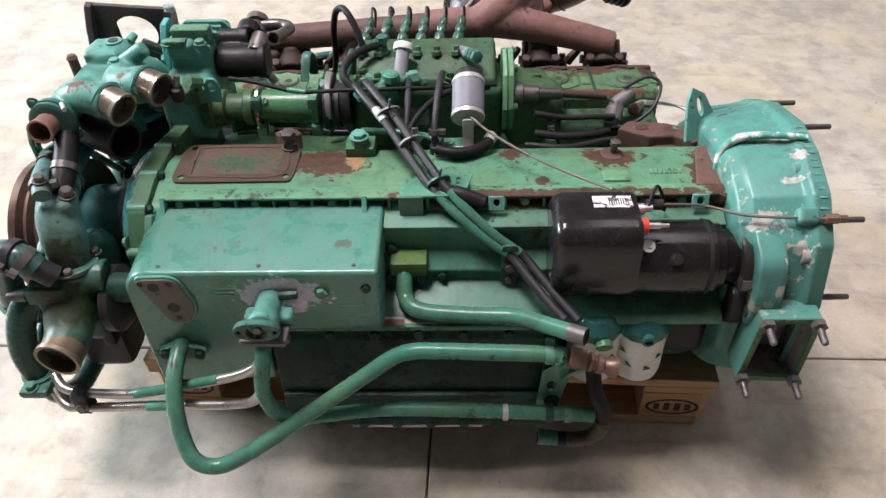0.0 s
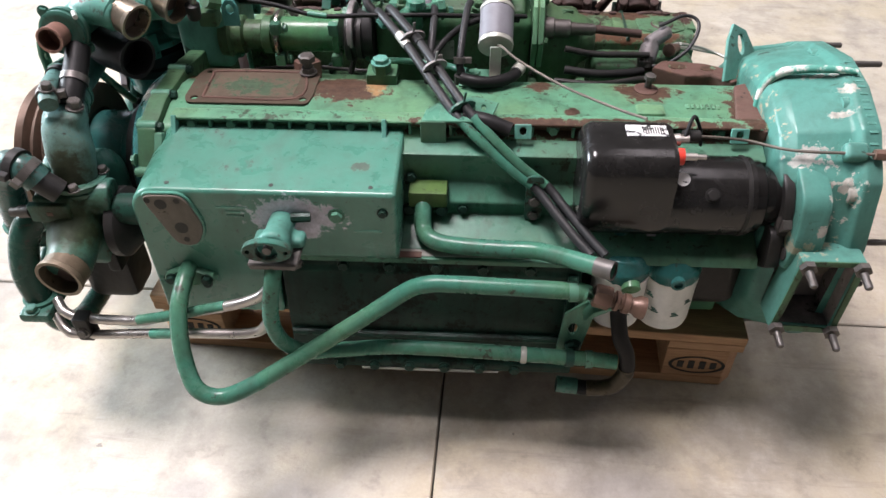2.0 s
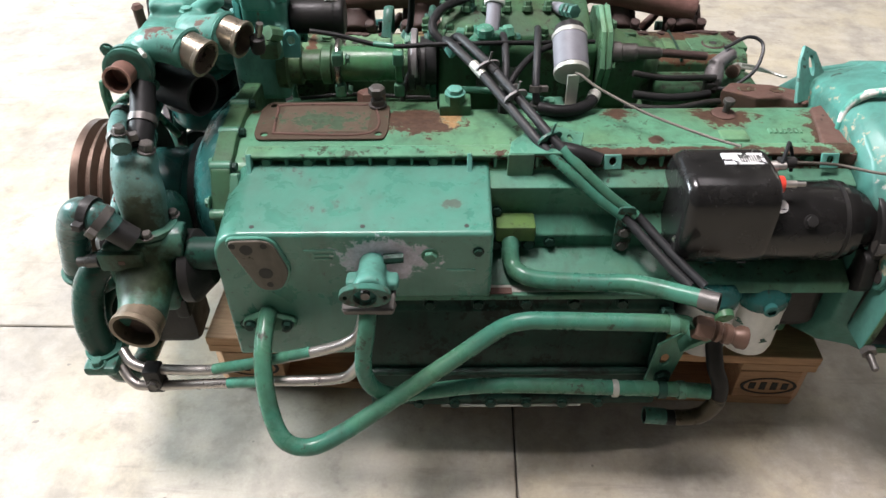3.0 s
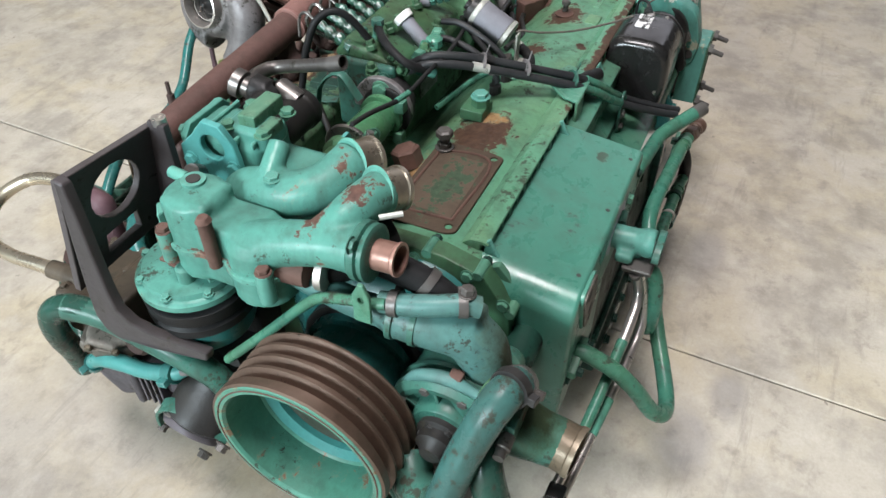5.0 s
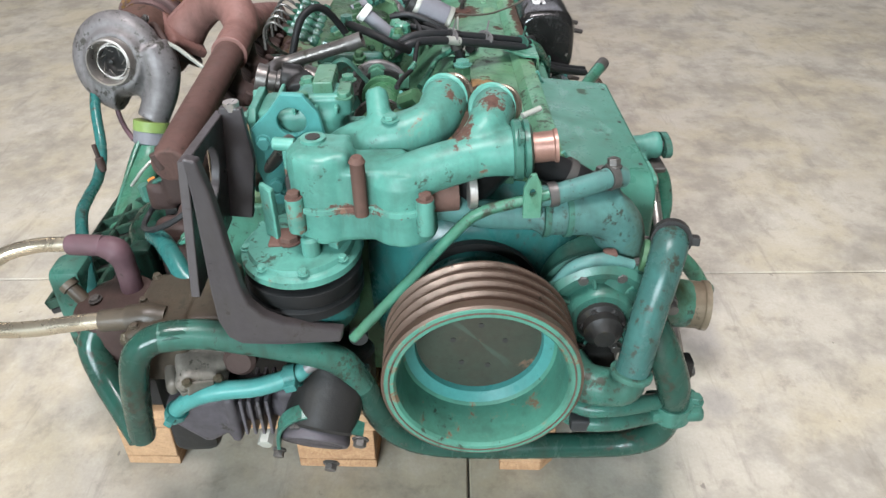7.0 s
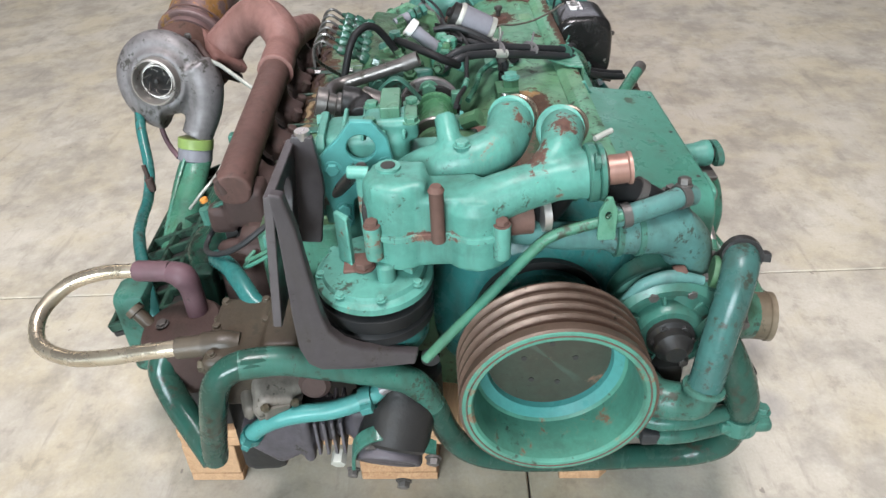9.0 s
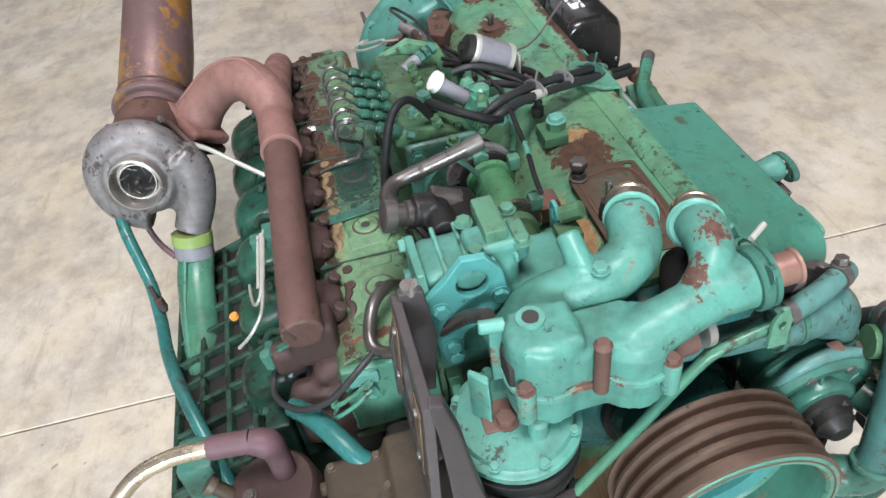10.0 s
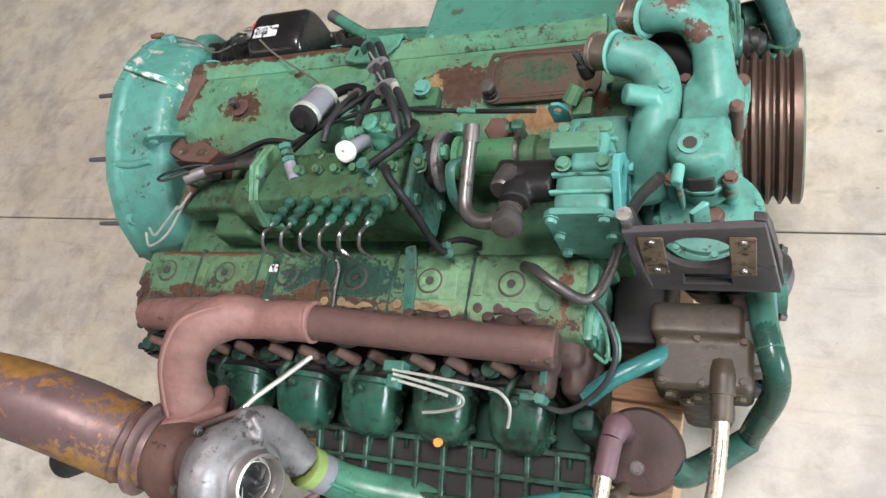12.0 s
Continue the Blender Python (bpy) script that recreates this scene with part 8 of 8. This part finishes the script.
    part("corner_foot", rbox(-0.45, -0.38, 0.86, 0.92, 0.20, 0.38, 0.015), "pump", E, "green cast corner foot")
    part("fuel_pipe", tube([(-0.43, 0.72, 0.44), (-0.47, 0.69, 0.452), (-0.515, 0.66, 0.448), (-0.545, 0.635, 0.43), (-0.56, 0.60, 0.41)], 0.0155, 16), "bluepipe", E, "glossy teal pipe")
    part("thin_cable", tube([(-0.345, 0.735, 0.46), (-0.40, 0.745, 0.445), (-0.46, 0.71, 0.47), (-0.485, 0.66, 0.50), (-0.47, 0.61, 0.53), (-0.44, 0.575, 0.535)], 0.005, 8), "greyhose", E, "thin grey cable")
    part("rod_sensor", lathe([(0.006, 0), (0.009, 0.01), (0.009, 0.03), (0.005, 0.032), (0.005, 0.06)], (-0.09, 0.944, 0.385), (0.1, 0.12, 1), 10), "darkrust", E)


turbocharger()


def hoses_on_top():
    # pair of hoses that runs from the pump over the edge to the starter side
    for k, (dx, dz) in enumerate(((0.0, 0.0), (0.022, 0.006))):
        h = part("fuel_hose", tube([(-0.115 + dx, 0.325, 0.628 + dz), (-0.105 + dx, 0.285, 0.648 + dz), (-0.08 + dx, 0.24, 0.645 + dz), (-0.045 + dx, 0.19, 0.63 + dz), (0.0 + dx, 0.115, 0.607 + dz), (0.045 + dx, 0.045, 0.582 + dz),
                                    (0.085 + dx, 0.012, 0.556 + dz * 0.5), (0.13 + dx, -0.008, 0.522), (0.175 + dx, -0.022, 0.492), (0.205 + dx, -0.055, 0.472), (0.24 + dx, -0.10, 0.452), (0.265 + dx, -0.13, 0.44)], 0.0079, 14), "greyhose", E, "black rubber fuel hose with cable ties")
        part("painted_length", tube([(0.052 + dx, 0.036, 0.578 + dz), (0.085 + dx, 0.0115, 0.5563 + dz * 0.5), (0.13 + dx, -0.0085, 0.5222), (0.172 + dx, -0.022, 0.494)], 0.0086, 14), "pipe", h, "green-painted hose length")
        part("collar", tube([(-0.062 + dx, 0.215, 0.639 + dz), (-0.045 + dx, 0.19, 0.6305 + dz)], 0.0088, 12), "whitepipe" if k == 0 else "rubber", h)
    for p, a in (((-0.048, 0.205, 0.636), (0.4, -0.75, -0.3)), ((-0.005, 0.135, 0.617), (0.5, -0.75, -0.25)), ((0.045, 0.055, 0.588), (0.5, -0.8, -0.3))):
        bm = lathe([(0.0130, -0.002), (0.0142, -0.002), (0.0142, 0.002), (0.0130, 0.002)], (0, 0, 0), (0, 0, 1), 18)
        bm = moved(bm, Matrix.Diagonal((1.65, 1, 1, 1)))
        bm = joined(bm, rbox(-0.002, 0.002, 0.012, 0.034, -0.0007, 0.0007, 0))
        part("cable_tie", moved(bm, Matrix.Translation(Vector(p) + Vector((0.011, 0, 0.003))) @ frame_of(a)), "alu" if p[0] < 0 else "pump", E, "nylon cable tie")
    # bracket that carries them
    bp = [(-0.01, 0.02), (0.10, 0.02), (0.115, 0.075), (0.08, 0.09), (0.03, 0.088), (-0.005, 0.05)]
    b = part("hose_bracket", plate(bp, [(0.07, 0.06, 0.004, 0.009), (0.09, 0.06, 0.004, 0.009), (0.05, 0.065, 0.004, 0.008)], "z", 0.0, 0.005, 0.001), "green", E, "slotted green hose bracket")
    b.matrix_basis = Matrix.Translation((0.0, 0.006, 0.576)) @ pose(0, 0, 0, 4)
    part("bracket_lip", rbox(-0.012, 0.03, 0.024, 0.030, 0.525, 0.581, 0.002), "green", E)
    part("boot", tube([(0.06, 0.05, 0.578), (0.095, 0.035, 0.577), (0.135, 0.025, 0.568)], [0.012, 0.014, 0.012], 14), "rubber", E, "black rubber boot")
    # vertical hoses beside the solenoid
    for pts in ([(-0.01, 0.33, 0.645), (-0.004, 0.29, 0.65), (-0.004, 0.235, 0.635), (-0.006, 0.195, 0.607), (-0.006, 0.185, 0.585)], [(0.06, 0.33, 0.65), (0.056, 0.29, 0.655), (0.05, 0.235, 0.635), (0.046, 0.19, 0.605), (0.048, 0.182, 0.585)]):
        h = part("fuel_hose", tube(pts, 0.0066, 12), "greyhose", E, "grey rubber fuel hose")
        clamp_ring(pts[3], (0, -0.3, -1), 0.009, h, "iron", 0.01)
        part("banjo", lathe([(0.012, 0), (0.012, 0.018), (0.007, 0.02), (0.007, 0.03)], (pts[4][0], pts[4][1] + 0.004, 0.56), (0, 0, 1), 8), "blackiron", h)
    part("short_hose", tube([(0.05, 0.165, 0.583), (0.08, 0.155, 0.582), (0.11, 0.16, 0.58), (0.138, 0.18, 0.58), (0.15, 0.2, 0.583)], 0.0105, 14), "rubber", E, "short black hose with a bare end")
    part("hose_tip", tube([(0.146, 0.192, 0.582), (0.153, 0.207, 0.585)], 0.0115, 14, mouth=0.01), "whitepipe", E)
    nb = part("anchor_block", joined(rbox(-0.12, -0.065, 0.17, 0.215, 0.562, 0.584, 0.004), lathe([(0.017, 0), (0.017, 0.02)], (-0.093, 0.185, 0.58), (0, 0, 1), 6)), "olive", E, "dirty green anchor block")
    bolt((-0.093, 0.185, 0.60), (0, 0, 1), nb, "teal", 0.014, 0.01)
    # shut-off solenoid on its bracket
    ax = Vector((0.02, 0.80, 0.42)).normalized()
    base = Vector((0.108, 0.205, 0.622))
    s = part("shutoff_solenoid", lathe([(0.029, 0), (0.030, 0.002), (0.030, 0.062), (0.028, 0.064)], base + ax * 0.012, ax, 32), "grey", E, "grey cylindrical shut-off solenoid")
    part("collar", lathe([(0.026, 0), (0.031, 0.002), (0.031, 0.010), (0.026, 0.013)], base, ax, 32), "whitepipe", s, "bare metal collar")
    part("top_ring", lathe([(0.031, 0), (0.0315, 0.006), (0.029, 0.01)], base + ax * 0.074, ax, 32), "whitepipe", s)
    part("cap", lathe([(0.028, 0), (0.026, 0.014), (0.010, 0.018), (0.010, 0.024)], base + ax * 0.083, ax, 28), "blackiron", s)
    br = joined(rbox(0.098, 0.118, 0.186, 0.190, 0.573, 0.632, 0.001, 1), rbox(0.072, 0.124, 0.160, 0.190, 0.570, 0.5745, 0.001, 1))
    part("solenoid_bracket", br, "whitepipe", s, "bare steel angle bracket")
    part("base_plate", rbox(0.045, 0.10, 0.165, 0.225, 0.5655, 0.5705, 0.002, 1), "green", s)
    bolt((0.072, 0.195, 0.575), (0, 0, 1), s, "green", 0.011)
    part("cable", tube([(0.112, 0.195, 0.632), (0.12, 0.182, 0.634), (0.15, 0.155, 0.622), (0.22, 0.105, 0.605), (0.30, 0.05, 0.598), (0.345, 0.012, 0.602)], 0.0023, 8), "gasket", s, "thin pale cable")
    # engine speed sensor cluster
    c = part("speed_sensor", joined(lathe([(0.018, 0), (0.018, 0.03)], (0.405, 0.335, 0.565), (-0.2, -0.5, -0.6), 16), lathe([(0.014, 0), (0.014, 0.05)], (0.44, 0.36, 0.585), (-0.6, -0.4, -0.2), 14)), "alu", E, "grey and black sensor with a plug", cast=0.0035)
    part("plug", joined(rbox(0.382, 0.405, 0.30, 0.322, 0.53, 0.552, 0.004), lathe([(0.011, 0), (0.011, 0.02)], (0.40, 0.315, 0.555), (0, -0.4, -1), 12)), "blackiron", c)
    part("wire_loop", tube([(0.40, 0.305, 0.54), (0.43, 0.30, 0.545), (0.475, 0.32, 0.57), (0.495, 0.36, 0.60), (0.47, 0.375, 0.61), (0.42, 0.35, 0.60)], 0.0035, 8), "greyhose", c)
    part("harness", tube([(0.24, 0.275, 0.545), (0.30, 0.27, 0.54), (0.36, 0.285, 0.535), (0.39, 0.30, 0.532)], 0.008, 10), "rubber", c)
    part("harness", tube([(0.22, 0.25, 0.535), (0.30, 0.24, 0.535), (0.38, 0.27, 0.53), (0.42, 0.275, 0.53)], 0.006, 10), "blackiron", c)
    for pts in ([(0.48, 0.40, 0.54), (0.52, 0.43, 0.52), (0.56, 0.45, 0.50), (0.59, 0.43, 0.495)], [(0.47, 0.395, 0.535), (0.52, 0.45, 0.505), (0.58, 0.47, 0.485), (0.60, 0.44, 0.49)], [(0.44, 0.36, 0.55), (0.47, 0.40, 0.54), (0.485, 0.405, 0.538)]):
        part("wire", tube(pts, 0.003, 8), "whitepipe", c, "thin pale wire")
    part("threaded_sensor", lathe([(0.009, 0), (0.009, 0.03), (0.013, 0.032), (0.013, 0.045), (0.008, 0.047)], (0.47, 0.39, 0.535), (-0.35, -0.55, 0.2), 10), "copper", c)
    part("rail_block", joined(rbox(0.30, 0.50, 0.325, 0.40, 0.46, 0.53, 0.01), rbox(0.30, 0.40, 0.36, 0.45, 0.44, 0.50, 0.01)), "olive", E, "rust-stained green rail behind the pump", cast=0.006)
    # long thin black hoses across the top
    lines = ([(-0.104, 0.287, 0.635), (-0.13, 0.31, 0.655), (-0.128, 0.337, 0.668), (-0.107, 0.369, 0.676), (-0.068, 0.402, 0.676), (-0.058, 0.408, 0.668)],
             [(-0.35, 0.301, 0.661), (-0.30, 0.294, 0.656), (-0.216, 0.278, 0.643), (-0.13, 0.272, 0.648), (-0.06, 0.266, 0.652), (0.0, 0.272, 0.65), (0.06, 0.284, 0.644), (0.12, 0.305, 0.636), (0.165, 0.325, 0.626)],
             [(-0.005, 0.185, 0.606), (0.02, 0.22, 0.628), (0.055, 0.262, 0.638), (0.10, 0.295, 0.636), (0.15, 0.325, 0.62)])
    for k, pts in enumerate(lines):
        h = part("fuel_hose", tube(pts, (0.0078, 0.0042, 0.0058)[k], 12), "rubber", E, "thin black fuel hose")
        if k == 1:
            part("painted_length", tube([(-0.20, 0.2757, 0.6436), (-0.236, 0.2815, 0.6455)], 0.0052, 12), "pipe", h)
        if k == 0:
            part("collar", lathe([(0.009, 0), (0.0095, 0.002), (0.0095, 0.016), (0.008, 0.018)], pts[0], (0.6, -0.6, -0.5), 14), "teal", h)
            part("end_union", joined(lathe([(0.0125, 0), (0.0125, 0.012), (0.0095, 0.014), (0.0095, 0.03)], (-0.062, 0.406, 0.648), (0, 0, 1), 6), lathe([(0.012, 0), (0.012, 0.012)], (-0.062, 0.406, 0.68), (0, 0, 1), 6)), "pump", h, "green union under the hose end")
    tee = part("tee_union", joined(lathe([(0.011, 0), (0.011, 0.03), (0.0165, 0.031), (0.0165, 0.044), (0.012, 0.048)], (-0.038, 0.302, 0.62), (0, 0, 1), 8), tube([(0.0, 0.314, 0.648), (-0.038, 0.302, 0.646), (-0.08, 0.311, 0.645)], 0.009, 10)), "pipe", E, "green tee union on the pump")
    for at, ax in (((0.012, 0.317, 0.649), (-1, -0.3, 0)), ((-0.088, 0.313, 0.645), (1, -0.2, 0))):
        part("nut", lathe([(0.014, 0), (0.0145, 0.002), (0.0145, 0.014), (0.012, 0.016), (0.012, 0.022)], at, ax, 6), "green", tee)
    h = part("leak_hose", tube([(-0.097, 0.40, 0.66), (-0.112, 0.42, 0.698), (-0.128, 0.438, 0.724), (-0.143, 0.458, 0.729), (-0.16, 0.478, 0.712), (-0.172, 0.494, 0.665), (-0.176, 0.506, 0.61), (-0.182, 0.513, 0.57), (-0.194, 0.512, 0.548)], 0.0068, 14), "rubber", E, "arched black rubber hose")
    clamp_ring((-0.19, 0.5122, 0.555), (-0.4, -0.1, -0.8), 0.0075, h, "pump", 0.012)
    part("vent_hose", tube([(-0.325, 0.525, 0.53), (-0.355, 0.545, 0.56), (-0.39, 0.57, 0.565), (-0.43, 0.585, 0.54), (-0.455, 0.57, 0.535), (-0.48, 0.53, 0.56), (-0.50, 0.49, 0.60), (-0.525, 0.46, 0.64), (-0.56, 0.44, 0.672)], 0.0095, 14), "oilsteel", E, "grey vent hose with metal ends")
    part("eye_tab", plate([(-0.40, 0.615), (-0.37, 0.615), (-0.368, 0.652), (-0.376, 0.666), (-0.39, 0.666), (-0.40, 0.652)], [(-0.384, 0.648, 0.007, 0.009)], "y", 0.29, 0.296, 0.001), "cyan", E, "small turquoise eye tab")
    part("elbow_union", joined(lathe([(0.013, 0), (0.013, 0.03)], (-0.405, 0.29, 0.66), (-0.3, -0.5, 0.3), 8), rbox(-0.44, -0.405, 0.27, 0.305, 0.62, 0.65, 0.005)), "olive", E)
    part("black_cap", lathe([(0.011, 0), (0.013, 0.006), (0.013, 0.028), (0.009, 0.03)], (-0.43, 0.235, 0.655), (0.1, -0.2, 1), 14), "blackiron", E)
    part("chrome_pin", lathe([(0.006, 0), (0.006, 0.025)], (-0.425, 0.23, 0.685), (0.3, -0.1, 1), 10), "chrome", E)
    # saddle pipe and thin lines in the valley
    part("valley_line", tube([(-0.10, 0.27, 0.56), (-0.05, 0.25, 0.57), (0.02, 0.235, 0.57), (0.06, 0.2, 0.578)], 0.006, 10), "pipe", E, "thin green line")
    part("valley_floor_pipe", tube([(-0.20, 0.44, 0.44), (-0.18, 0.46, 0.50), (-0.15, 0.50, 0.54)], 0.006, 10), "blackiron", E)
    # unions, banjo bolts and plugs on top of the pump
    for k, (x, y, z, ax) in enumerate(((-0.066, 0.308, 0.645, (0, 0, 1)), (0.004, 0.316, 0.64, (1, 0.2, 0.1)), (-0.111, 0.323, 0.64, (-1, 0.2, 0.2)), (-0.074, 0.425, 0.655, (0, 0.3, 1)), (-0.138, 0.379, 0.63, (-0.3, 0, 1)),
                                       (-0.025, 0.345, 0.625, (0.2, -0.4, 1)), (0.07, 0.35, 0.625, (0.2, -0.2, 1)), (0.115, 0.36, 0.615, (0, 0, 1)), (-0.10, 0.36, 0.625, (0, 0, 1)))):
        u = part("union", lathe([(0.015, 0), (0.015, 0.005), (0.0125, 0.006), (0.0125, 0.014), (0.010, 0.016)], (x, y, z - 0.004), ax, 6), "olive", E, "grimy green union nut")
        part("nut", lathe([(0.0085, 0.012), (0.0085, 0.022), (0.006, 0.025)], (x, y, z - 0.004), ax, 6), "pump" if k % 2 else "olive", u)
    for x, y, z in ((0.237, 0.391, 0.600), (0.262, 0.425, 0.585), (0.20, 0.36, 0.605), (0.245, 0.35, 0.60)):
        bolt((x, y, z), (0, 0.1, 1), E, "olive", 0.009, 0.008)
    part("pump_rib", rbox(-0.11, 0.14, 0.352, 0.36, 0.61, 0.625, 0.003), "olive", E)
    part("pump_rib", rbox(0.17, 0.26, 0.392, 0.40, 0.59, 0.61, 0.003), "olive", E)
    part("name_plate", rbox(-0.05, 0.03, 0.3265, 0.3285, 0.535, 0.575, 0.001, 1), "alu", E, "small worn metal name plate")
    bolt((-0.626, 0.445, 0.552), (0, 0, 1), E, "rust", 0.013, 0.010)
    # small clips and wires in the valley
    for x in (-0.25, -0.02, 0.23):
        part("wire_clip", joined(rbox(x - 0.007, x + 0.007, 0.478, 0.50, 0.424, 0.44, 0.003), rbox(x - 0.004, x + 0.004, 0.468, 0.48, 0.422, 0.432, 0.002)), "dark", E)
    part("valley_wire", tube([(-0.42, 0.47, 0.43), (-0.3, 0.476, 0.436), (-0.15, 0.47, 0.43), (0.0, 0.478, 0.436), (0.2, 0.472, 0.43), (0.4, 0.478, 0.436), (0.52, 0.47, 0.44)], 0.0045, 8), "blackiron", E, "black wire along the valley")
    # studs along the lower edge of the rocker covers
    for i in range(12):
        x = -0.39 + i * 0.079
        stud((x, 0.80, 0.33), (0, 0.8, -0.2), 0.02, E, "dark", 0.006)


hoses_on_top()
